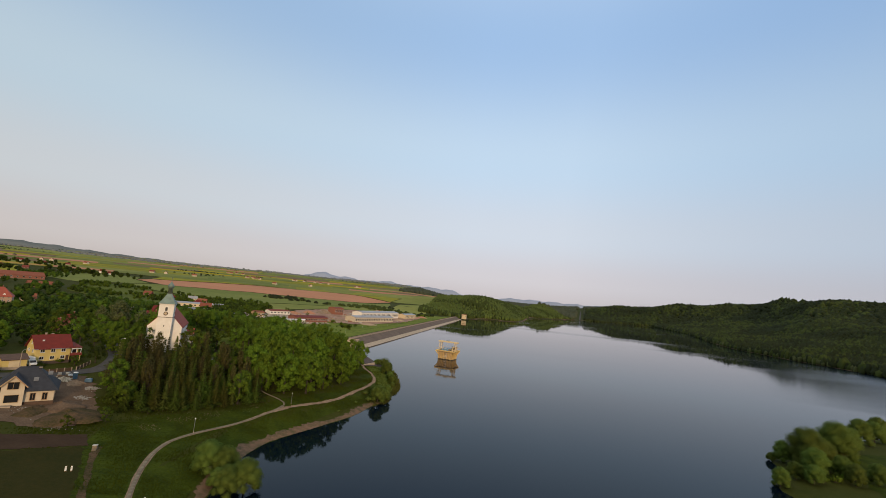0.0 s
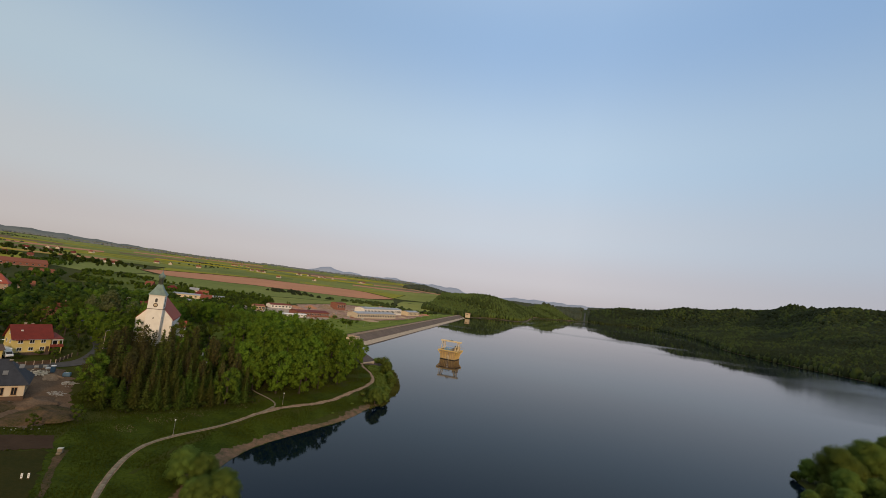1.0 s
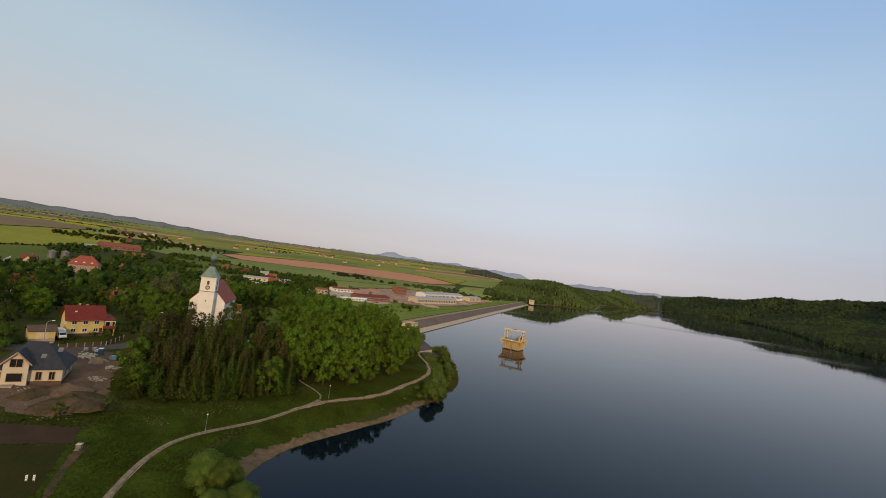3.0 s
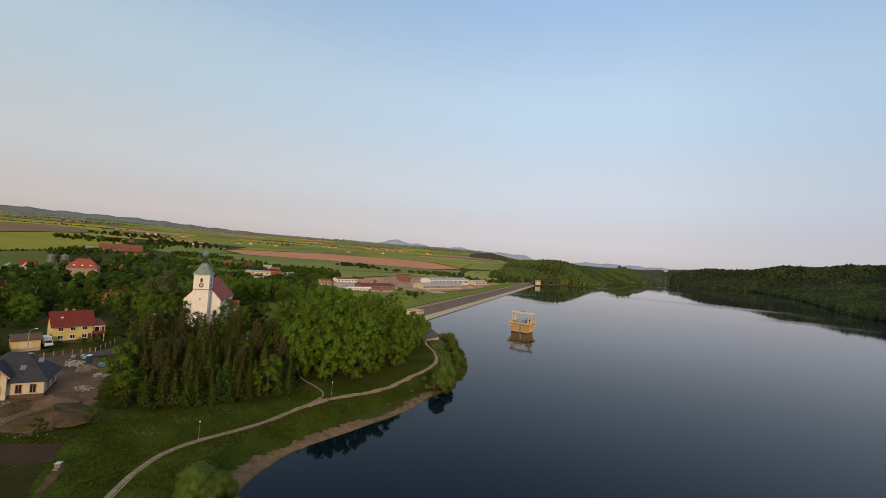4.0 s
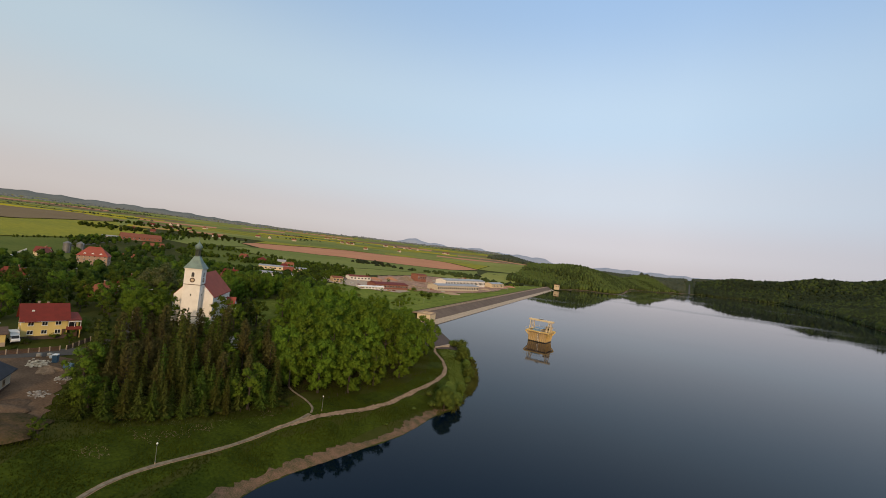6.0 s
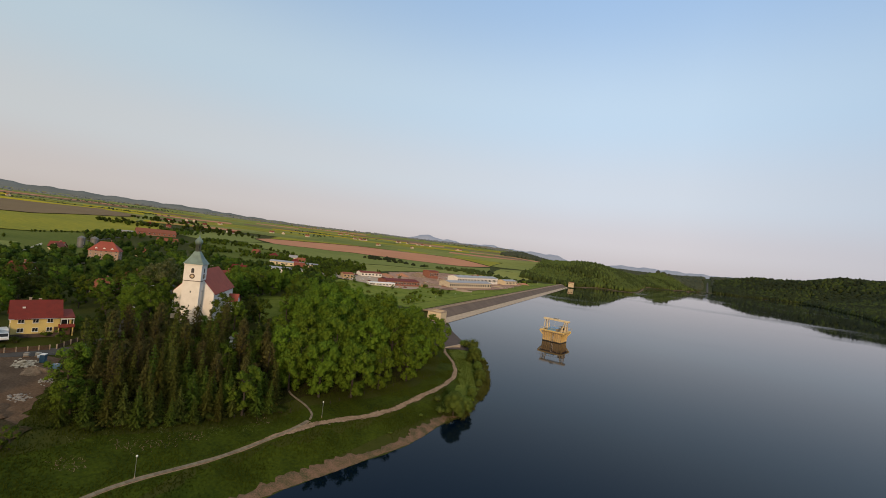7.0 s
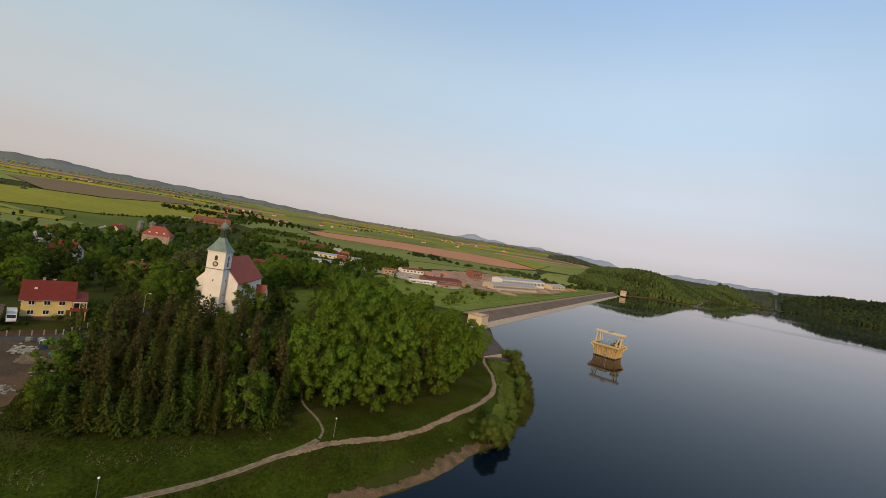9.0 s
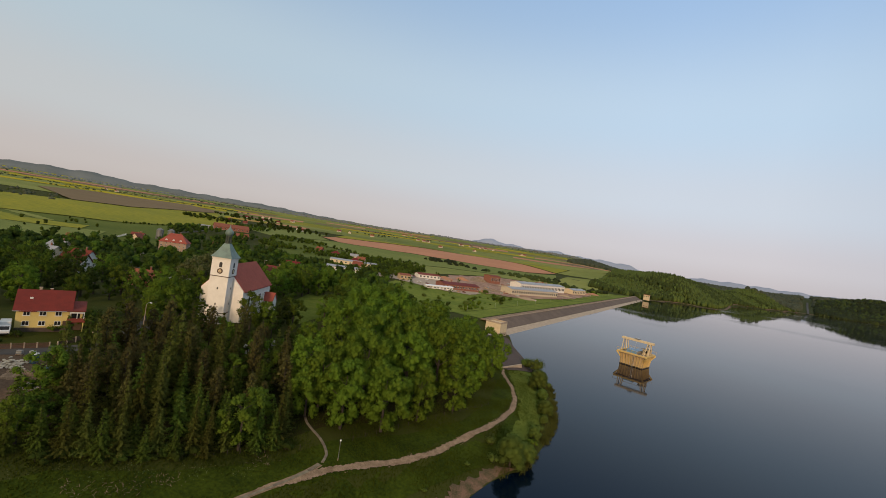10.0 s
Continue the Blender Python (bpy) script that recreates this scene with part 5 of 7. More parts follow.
long_shed(-172, 552, 53, 46, 20, 5.5, 1.8, "brick", "orange_tile", "low workshop row with red piers and a brown roof", 12)
long_shed(-180, 516, 50, 32, 6.5, 3.0, 0.6, "white", "white_paint", "low white garage row with a white roof", 8)
long_shed(-222, 577, 53, 30, 12, 4.5, 1.6, "white", "orange_tile", "low white depot building with a red roof", 6)
long_shed(-223, 517, 50, 12, 9, 5.0, 1.4, "tank_wall", "orange_tile", "small ochre store with a brown roof", 3)
long_shed(-112, 672, 62, 96, 19, 7.5, 2.0, "plaster", "grey_roof", "long white factory hall with a grey sheet roof", 22)
long_shed(-118, 770, 66, 120, 20, 10.0, 2.2, "white", "grey_roof", "tall white factory hall with rows of windows", 28)
long_shed(-72, 862, 70, 50, 18, 7.5, 2.0, "cream", "grey_roof", "cream store hall with a grey roof", 8)
long_shed(-178, 712, 62, 20, 15, 11, 1.0, "brick", "orange_tile", "red brick boiler house", 4)
long_shed(-330, 575, 25, 60, 14, 4.5, 1.5, "cream", "grey_roof", "long cream workshop with a grey roof", 10)
long_shed(-270, 470, 30, 34, 12, 4, 1.5, "white", "grey_roof", "low white garage row with a grey roof", 8)


def silo(x, y):
    o = empty("silo", pose(x, y, float(ground(x, y)) + 0.1), "round grey steel grain silo with a conical roof", "silo", "grain silos")
    body = part("body", lathe(bmesh.new(), [(3.7, -1), (3.7, 0)] + [(3.7 + 0.07 * (k % 2), 0.8 * k) for k in range(1, 15)], 24), M["old_steel"], o)
    part("roof", lathe(bmesh.new(), ((4.0, 11.4), (2.3, 12.6), (0.6, 13.5), (0.6, 13.9)), 24), M["old_steel"], o)
    part("ladder", box(3.8, 3.98, -0.3, 0.3, 0, 12), M["metal"], body)
    return o


for x, y in ((-519, 441), (-512, 450)):
    silo(x, y)
    BUILT.append((x, y, 6))


# farmsteads and hamlets far out on the plain
def far_house(label):
    o = empty("farmhouse", pose(0, 0, -70), label, "house", "far hamlets")
    part("wall", gable_wall(bmesh.new(), 15, 10, 4.6, 4.2), M["plaster"], o)
    part("roof", gable_roof(15, 10, 4.6, 4.2, 0.5, 0.3), M["orange_tile"], o)
    part("chimney", box(2, 3, 0.8, 1.6, 7, 10.6), M["brick"], o)
    for x in (-4.5, 0, 4.5):
        part("window", box(x - 0.7, x + 0.7, -5.06, -4.98, 1.6, 3.2), M["glass"], o)
    return o


FARM = far_house("small white far-off house with a red roof")
rnd = random.Random(29)
first = True
for az, r, count in ((-24, 2050, 4), (-18, 2300, 6), (-12, 2150, 3), (-33, 1750, 3), (-43, 1850, 3), (-57, 2300, 2), (-20, 1720, 2), (-27, 2600, 4)):
    for k in range(count):
        a, q = math.radians(az + rnd.uniform(-2.6, 2.6)), r + rnd.uniform(-70, 70)
        x, y = math.sin(a) * q, math.cos(a) * q
        m = pose(x, y, float(ground(x, y)) + 1.2, 0, 0, rnd.uniform(0, 180))
        if first:
            FARM.matrix_basis, first = m, False
        else:
            copy_thing(FARM, m)


# ---- trees ----
def leaf_quads(c, nrm, size, rs, droop=0.0, slim=1.0):
    """Leaf sprays: one slightly bent quad at each place, facing roughly along the given direction."""
    n = len(c)
    nn = nrm + rs.normal(0, 0.5, (n, 3))
    nn /= np.linalg.norm(nn, axis=1, keepdims=True)
    a = np.cross(nn, rs.normal(0, 1, (n, 3)))
    a /= np.linalg.norm(a, axis=1, keepdims=True)
    b = np.cross(nn, a)
    s = size * rs.uniform(0.55, 1.35, (n, 1))
    k = rs.uniform(0.5, 1.0, (n, 1)) * slim
    q = np.stack([c - a * s * 0.5, c - b * s * k * 0.5 - nn * s * 0.12, c + a * s * 0.5, c + b * s * k * 0.5 - nn * s * 0.12], 1)
    q[:, :, 2] -= droop * rs.uniform(0, 1, (n, 1)) * size
    return q.reshape(-1, 3), np.arange(n * 4).reshape(-1, 4)


def crown_mesh(lobes, per, size, rs, outward=0.9, core=0.5, droop=0.0, ragged=0.18, slim=1.0):
    """lobes: rows x, y, z, radius. Returns places, quads, a slot number for each quad and a direction for each place."""
    V, F, S, N, base = [], [], [], [], 0
    for x, y, z, r in lobes:
        n = max(12, int(per * r * r))
        d = rs.normal(0, 1, (n, 3))
        d /= np.linalg.norm(d, axis=1, keepdims=True)
        d[:, 2] = np.where(d[:, 2] < -0.35, -d[:, 2], d[:, 2])
        c = np.array((x, y, z)) + d * r * (outward + rs.uniform(-1.1 * ragged, 0.9 * ragged, (n, 1)))
        v, f = leaf_quads(c, d, size, rs, droop, slim)
        V.append(v), F.append(f + base), S.append(np.zeros(len(f), int)), N.append(np.repeat(d + rs.normal(0, 0.14, d.shape), 4, 0))
        base += len(v)
        if core:
            bv, bf = BALL1
            v = bv * r * core * (1 + rs.uniform(-0.2, 0.2, (len(bv), 1))) + (x, y, z)
            V.append(v), N.append(bv)
            F.append(np.column_stack([bf, bf[:, 2]]) + base)
            S.append(np.ones(len(bf), int))
            base += len(v)
    return np.concatenate(V), np.concatenate(F), np.concatenate(S), np.concatenate(N)


def leafy_mesh(name, v, f, s, nrm, mats):
    """A mesh of leaf sprays that are shaded as the rounded boughs they cover."""
    tri = f[:, 2] == f[:, 3]
    face = np.cross(v[f[:, 1]] - v[f[:, 0]], v[f[:, 2]] - v[f[:, 0]])
    turned = (face * nrm[f[:, 0]]).sum(1) < 0
    f = np.where((turned & ~tri)[:, None], f[:, [0, 3, 2, 1]], f)
    me = bpy.data.meshes.new(name)
    me.from_pydata(v.tolist(), [], [tuple(q[:3]) if t else tuple(q) for q, t in zip(f.tolist(), tri)])
    me.polygons.foreach_set("material_index", s.astype(np.int32))
    me.polygons.foreach_set("use_smooth", np.ones(len(f), bool))
    me.normals_split_custom_set_from_vertices((nrm / np.maximum(np.linalg.norm(nrm, axis=1, keepdims=True), 1e-6)).tolist())
    for m in mats:
        me.materials.append(M[m])
    return me


def crown_object(lobes, per, size, rs, mat, parent, name="crown", **kw):
    v, f, s, n = crown_mesh(lobes, per, size, rs, **kw)
    lob = np.array(lobes)
    mid = lob[:, :3].mean(0)
    whole = v - mid
    n = n + 0.7 * whole / np.maximum(np.linalg.norm(whole, axis=1, keepdims=True), 1e-6)
    ob = new(name, leafy_mesh(name, v, f, s, n, (mat, mat)))
    ob.parent = parent
    return ob


def trunk_mesh(tall, r, limbs, rs, lean=0.4):
    bm = bmesh.new()
    top = Vector((rs.uniform(-lean, lean), rs.uniform(-lean, lean), tall))
    mid = top * 0.5 + Vector((rs.uniform(-lean, lean) * 0.4, rs.uniform(-lean, lean) * 0.4, 0))
    add_tube(bm, (0, 0, -1.0), mid, r * 1.15, r * 0.75, 7)
    add_tube(bm, mid, top, r * 0.75, r * 0.25, 6)
    for k in range(limbs):
        t = rs.uniform(0.4, 0.95)
        a = mid.lerp(top, max(0, t * 2 - 1)) if t > 0.5 else Vector((0, 0, -1)).lerp(mid, t * 2)
        ang = rs.uniform(0, 6.283)
        ln = tall * rs.uniform(0.22, 0.4)
        add_tube(bm, a, a + Vector((math.cos(ang) * ln * 0.8, math.sin(ang) * ln * 0.8, ln * 0.6)), r * 0.35, r * 0.08, 5)
    return bm


def broad_tree(tall, wide, mat, label, seed, per=36.0, size=0.5, lobes=64, low=0.04, bark="bark", category="tree", group="", boughs=0, **kw):
    rs = np.random.RandomState(seed)
    o = empty("tree", pose(0, 0, -80), label, category, group)
    part("trunk", trunk_mesh(tall * 0.72, tall * 0.02 + 0.08, 7, rs), M[bark], o)
    L = []
    zc, hz = tall * (0.5 + low / 2), tall * (0.5 - low / 2)
    for k in range(lobes):
        z = 1 - 2 * (k + 0.5) / lobes
        a = k * 2.39996 + rs.uniform(-0.4, 0.4)
        q = math.sqrt(max(0, 1 - z * z))
        pull = rs.uniform(0.55, 1.04)
        r = wide * rs.uniform(0.75, 1.3) * 1.72 / math.sqrt(lobes)
        wz = 1.0 if z > 0 else 0.85
        L.append((math.cos(a) * q * wide * pull * wz, math.sin(a) * q * wide * pull * wz, zc + z * (hz - r * 0.7), r))
    if boughs:   # great boughs, each a clump of smaller ones, with shade between them
        L = []
        for k in range(boughs):
            z = 0.97 - 1.95 * (k + 0.5) / boughs
            a, q = k * 2.39996 + rs.uniform(-0.5, 0.5), math.sqrt(max(0, 1 - z * z))
            pull, R = rs.uniform(0.6, 0.86), wide * rs.uniform(0.26, 0.4)
            c = np.array((math.cos(a) * q * wide * pull, math.sin(a) * q * wide * pull, zc + z * hz * (0.8 if z > 0 else 0.92)))
            for e in range(7):
                d = rs.normal(0, 1, 3) + np.array((c[0], c[1], 0)) / wide * 1.1 + np.array((0, 0, 0.35))
                d /= np.linalg.norm(d)
                p = c + d * R * rs.uniform(0.55, 0.85)
                L.append((p[0], p[1], p[2], R * rs.uniform(0.3, 0.52)))
            L.append((c[0], c[1], c[2], R * 0.72))
    L.append((0, 0, zc, wide * 0.5))
    crown_object(L, per, size, rs, mat, o, **kw)
    return o


def conifer(tall, wide, mat, label, seed, whorls=17, bare=0.1, category="conifer", group=""):
    """A spruce: whorls of drooping branches, longest below, on a straight trunk that shows at its foot."""
    rs = np.random.RandomState(seed)
    o = empty("conifer", pose(0, 0, -80), label, category, group)
    part("trunk", add_tube(tube((0, 0, -1), (rs.uniform(-0.2, 0.2), rs.uniform(-0.2, 0.2), tall * 0.97), 0.17, 0.02, 7), (0, 0, -1), (0, 0, 0.2), 0.24, 0.17, 7), M["bark"], o)
    C, N = [], []
    for k in range(whorls):
        t = k / (whorls - 1)
        z = tall * (bare + (0.99 - bare) * t) + rs.normal(0, 0.1)
        rad = wide * (1 - t) ** 0.95 * rs.uniform(0.72, 1.25) * (0.72 if t < 0.1 else 1.0) + 0.1
        m = int(5 + 4 * (1 - t))
        turn = rs.uniform(0, 6.283)
        for b in range(m):
            a = turn + 6.283 * b / m + rs.uniform(-0.3, 0.3)
            ln = rad * rs.uniform(0.6, 1.25)
            steps = max(2, int(ln / 0.24))
            ca, sa = math.cos(a), math.sin(a)
            for e in range(steps):
                f = (e + 0.7) / steps
                w = 0.2 * (1 - f * 0.55)
                for q in range(6):
                    C.append((ca * ln * f + rs.normal(0, w), sa * ln * f + rs.normal(0, w), z - ln * 0.34 * f + 0.2 * f * f * ln + rs.normal(0, 0.13)))
                    N.append((ca * (0.35 + 0.55 * f), sa * (0.35 + 0.55 * f), 0.62))
    v, f = leaf_quads(np.array(C), np.array(N), 0.46, rs, 0.45, 0.46)
    n = np.repeat(np.array(N), 4, 0) + rs.normal(0, 0.3, (len(v), 3))
    ob = new("crown", leafy_mesh("crown", v, f, np.zeros(len(f)), n, (mat,)))
    ob.parent = o
    return o


def pine(tall, wide, mat, label, seed, bare=0.3, category="conifer", group=""):
    """A bushy pine: upturned tufts on thin limbs round an open pointed crown over a bare trunk."""
    rs = np.random.RandomState(seed)
    o = empty("pine", pose(0, 0, -80), label, category, group)
    bm = tube((0, 0, -1), (rs.uniform(-0.3, 0.3), rs.uniform(-0.3, 0.3), tall * 0.95), 0.17, 0.03, 7)
    L = []
    for k in range(46):
        t = (k + rs.uniform(0, 1)) / 46
        z = tall * (bare + (0.97 - bare) * t)
        a, ln = k * 2.39996 + rs.uniform(-0.4, 0.4), wide * (1 - t) ** 0.6 * rs.uniform(0.45, 1.1) * (0.75 if t < 0.12 else 1.0)
        tip = (math.cos(a) * ln, math.sin(a) * ln, z + 0.25 * ln)
        add_tube(bm, (0, 0, z - 0.2), tip, 0.05, 0.015, 4)
        L.append((*tip, rs.uniform(0.4, 0.8)))
        if ln > 1.0:
            L.append((tip[0] * 0.55, tip[1] * 0.55, z, rs.uniform(0.4, 0.7)))
    part("trunk", bm, M["bark"], o)
    crown_object(L, 95, 0.24, rs, mat, o, ragged=0.5, core=0.45)
    return o


def shrub(tall, wide, mat, label, seed, per=26.0, size=0.34, category="shrub", group="", clumps=11):
    rs = np.random.RandomState(seed)
    o = empty("shrub", pose(0, 0, -80), label, category, group)
    bm = bmesh.new()
    for k in range(5):
        a = 6.283 * k / 5
        add_tube(bm, (0, 0, -0.5), (math.cos(a) * wide * 0.5, math.sin(a) * wide * 0.5, tall * 0.6), 0.08, 0.02, 5)
    part("stem", bm, M["bark"], o)
    L = []
    for k in range(clumps):
        a, q = rs.uniform(0, 6.283), wide * math.sqrt(rs.uniform(0, 0.6))
        r = wide * rs.uniform(0.42, 0.6) * (11 / clumps) ** 0.28
        L.append((math.cos(a) * q, math.sin(a) * q, max(r * 0.75, tall * rs.uniform(0.35, 0.8) * (1 - 0.4 * q / wide)), r))
    crown_object(L, per, size, rs, mat, o, "foliage", droop=0.5, ragged=0.5, outward=0.76, core=0.45)
    return o


def willow(tall, wide, label, seed, mat="willow"):
    """A willow: soft rounded domes of fine leaves, hanging nearly to the ground."""
    rs = np.random.RandomState(seed)
    o = empty("willow", pose(0, 0, -80), label, "tree", "waterside willows")
    part("trunk", trunk_mesh(tall * 0.6, tall * 0.02 + 0.08, 6, rs), M["bark"], o)
    L = [(0, 0, tall - wide * 0.62, wide * 0.6), (0, 0, tall * 0.45, wide * 0.7)]
    for k in range(20):
        t = (k + 0.5) / 20
        a, r = k * 2.39996 + rs.uniform(-0.4, 0.4), wide * rs.uniform(0.3, 0.44)
        out = (wide - r * 0.8) * min(1.0, 1.25 * math.sqrt(1 - t ** 2.2)) * rs.uniform(0.82, 1.02)
        L.append((math.cos(a) * out, math.sin(a) * out, r * 0.7 + (tall - r * 1.75) * t ** 0.9, r))
    crown_object(L, 330, 0.32, rs, mat, o, outward=0.84, ragged=0.3, core=0.6, droop=0.5, slim=0.45)
    return o


GROVE_KIND = dict(boughs=24, per=82, size=0.32, group="grove on the bank", ragged=0.42, outward=0.84)
PARK = [broad_tree(19, 6.6, "leaf_grove", "tall broadleaf tree with a dense fresh green crown", 21, **GROVE_KIND), broad_tree(17, 6.0, "leaf_grove", "tall broadleaf tree with a dense fresh green crown", 22, **GROVE_KIND),
        broad_tree(20, 7.4, "leaf_grove", "tall broadleaf tree with a light green crown", 23, **GROVE_KIND), broad_tree(15, 5.6, "leaf_grove", "broadleaf tree with a rounded green crown", 24, **GROVE_KIND)]
TOWN_KIND = dict(per=62, size=0.36, ragged=0.42, outward=0.84)
TOWN = [broad_tree(12, 4.4, "leaf", "round-crowned leafy green village tree", 31, low=0.1, boughs=13, **TOWN_KIND), broad_tree(10, 4.0, "leaf_dark", "dense dark green village tree", 32, low=0.1, boughs=12, **TOWN_KIND), broad_tree(14, 4.8, "leaf_light", "tall light green village tree", 33, low=0.1, boughs=14, **TOWN_KIND),
        broad_tree(9, 3.4, "leaf", "small round green garden tree", 34, low=0.08, boughs=10, **TOWN_KIND), broad_tree(13, 3.4, "leaf_dark", "slender tall dark green tree", 35, lobes=60, low=0.08, **TOWN_KIND)]
BLOOM = broad_tree(14, 5.6, "leaf_bloom", "chestnut tree covered in pale blossom", 36, low=0.08, boughs=15, **TOWN_KIND)
PINES = [conifer(14.5, 3.5, "needle", "dense olive green spruce in the plantation", 41, group="conifer plantation"), pine(12.5, 2.8, "needle_brown", "brownish bushy pine in the plantation", 42, group="conifer plantation"),
         conifer(16.5, 3.2, "needle", "tall narrow olive spruce in the plantation", 43, 19, 0.14, group="conifer plantation"), conifer(12, 3.4, "needle_green", "broad fresh green spruce in the plantation", 44, 14, group="conifer plantation"),
         pine(13.5, 2.6, "needle_brown", "thin brownish pine in the plantation", 45, 0.36, group="conifer plantation"), conifer(13.5, 3.2, "needle_brown", "dry brownish spruce in the plantation", 46, 15, 0.2, group="conifer plantation")]
SHRUBS = [shrub(3.0, 2.0, "leaf_light", "light green leafy waterside shrub", 51, 60, 0.22), shrub(2.2, 1.8, "willow", "low grey-green willow shrub", 52, 60, 0.2), shrub(4.2, 2.8, "leaf", "large rounded green leafy shrub", 53, 55, 0.24), shrub(6.4, 4.2, "willow", "tall feathery willow bush at the water", 54, 70, 0.22, clumps=34), shrub(3.0, 2.2, "leaf_dark", "dark undergrowth bush at the wood's edge", 55, 50, 0.24)]
WILLOWS = [willow(11, 4.6, "grey-green willow at the water's edge", 61), willow(9, 4.2, "rounded grey-green willow at the water's edge", 62), willow(14.5, 6.2, "great dome-shaped willow on the bank", 63), willow(5, 2.6, "low feathery willow bush at the water", 64)]
USED = set()


def plant(kind, x, y, turn=0.0, scale=1.0, lift=0.0, stretch=1.0):
    """Sets a tree of a kind; the first one set is the model itself."""
    z = max(float(ground(x, y)), 0.0) - 0.1 + lift
    m = pose(x, y, z, 0, 0, turn)
    if kind.name in USED:
        o = copy_thing(kind, m)
    else:
        USED.add(kind.name)
        o = kind
        o.matrix_basis = m
    o.scale = (scale, scale, scale * stretch)
    return o


rnd = random.Random(5)
# grove of old trees on the bank
GROVE = [(-65, 188, 0, 0.72), (-58, 196, 2, 0.7), (-68, 201, 0, 1.0), (-53, 208, 1, 0.72), (-61, 213, 2, 0.95), (-72, 214, 0, 1.12), (-49, 221, 1, 0.7)] + [(-57, 228, 0, 0.98), (-68, 229, 2, 1.12), (-80, 226, 1, 1.2), (-48, 236, 0, 0.68),
         (-58, 243, 2, 0.95), (-70, 245, 0, 1.12), (-83, 243, 1, 1.2), (-50, 252, 3, 0.8), (-92, 236, 0, 1.1), (-96, 250, 2, 1.0), (-84, 212, 0, 1.0), (-60, 259, 0, 1.0), (-73, 261, 2, 1.0), (-50, 267, 3, 1.0), (-64, 274, 1, 0.95), (-77, 203, 3, 1.1), (-86, 258, 0, 0.95), (-73, 190, 3, 0.85),
         (-58, 285, 3, 0.85), (-72, 284, 3, 0.9), (-74.5, 185, 3, 0.72), (-80, 195, 3, 0.9)]
for x, y, k, s in GROVE:
    plant(PARK[k], x + rnd.uniform(-1, 1), y + rnd.uniform(-1, 1), rnd.uniform(0, 360), s * rnd.uniform(1.02, 1.14), stretch=rnd.uniform(1.02, 1.2))
# conifer plantation
def inside(x, y, ring):
    c = False
    for (ax, ay), (bx, by) in zip(ring, ring[1:] + ring[:1]):
        if (ay > y) != (by > y) and x < (bx - ax) * (y - ay) / (by - ay) + ax:
            c = not c
    return c


WOOD = [(-99, 138.5), (-91, 145.5), (-79, 158), (-69, 171), (-72, 178), (-80, 189), (-92, 196), (-112, 190), (-127, 172), (-119, 157), (-108, 146)]
taken = []
for k in range(5200):
    x, y = rnd.uniform(-128, -68), rnd.uniform(138, 199)
    depth = (x + 99) * -0.735 + (y - 138.5) * 0.678   # behind the front row
    apart = 2.75 if depth < 8 else 3.35
    if inside(x, y, WOOD) and all((x - a) ** 2 + (y - b) ** 2 > apart ** 2 for a, b in taken):
        taken.append((x, y))
        kind = PINES[rnd.choice((0, 3, 0, 3, 2)) if depth < 9 else rnd.choice((1, 4, 0, 0, 5, 2, 4, 3))]
        if rnd.random() < (0.36 if x + 1.0 * y < 48 or y > 186 else 0.06):
            plant(TOWN[rnd.choice((3, 2, 3, 2))], x, y, rnd.uniform(0, 360), rnd.uniform(0.6, 0.95))
        else:
            low, high = (0.5, 0.85) if depth < 8 else (0.66, 1.0) if depth < 18 else (0.82, 1.16)   # the edge of the wood rises step by step
            plant(kind, x, y, rnd.uniform(0, 360), rnd.uniform(low, high), stretch=rnd.uniform(0.9, 1.2))
# trees of the village and the churchyard
def free(x, y, gap):
    for a, b, r in BUILT:
        if math.hypot(x - a, y - b) < r + gap * 0.6:
            return False
        # keep the view of the nearer fronts open
        t = ((x - a) * (0 - a) + (y - b) * (60 - b)) / (a * a + (60 - b) ** 2)
        if 0 < t * math.hypot(a, 60 - b) < r + (14 if math.hypot(a, b) < 260 else 40 if r > 20 else 3) and abs((x - a) * (60 - b) - (y - b) * (0 - a)) / math.hypot(a, 60 - b) < r * 0.7:
            return False
    return True


VILLAGE = [(-96, 197), (-88, 215), (-96, 240), (-90, 275), (-105, 310), (-135, 345), (-180, 420), (-225, 440), (-330, 455), (-400, 520), (-520, 560), (-640, 720), (-800, 900), (-900, 900), (-780, 640), (-640, 520), (-560, 380), (-470, 270), (-380, 190), (-290, 130),
           (-200, 110), (-160, 140), (-165, 185), (-130, 185)]
OPEN = ([(-980, 300), (-430, 245), (-440, 300), (-415, 330), (-430, 380), (-480, 432), (-620, 520), (-980, 760)], [(-118, 226), (-125, 262), (-148, 300), (-166, 295), (-150, 262), (-128, 240)], [(-124, 221), (-104, 212), (-97, 226), (-116, 234)])
drape("meadow", OPEN[0], M["pasture"], 0.35, 25, "rough green meadow beside the village", "field")
for k in range(3):
    drape("meadow_strip", [(-560 - 50 * k, 318 + 34 * k), (-690 - 50 * k, 330 + 30 * k), (-700 - 50 * k, 346 + 30 * k), (-556 - 50 * k, 330 + 36 * k)], M["crop_yellowgreen" if k == 1 else "crop_green"], 0.7, 14, "mown lighter strip in the rough meadow", "field", ragged=2.0)
drape("meadow", OPEN[1], M["dry_grass"], 0.12, 6, "sunlit grass behind the churchyard", "grass")
spots, far_spots = [], []
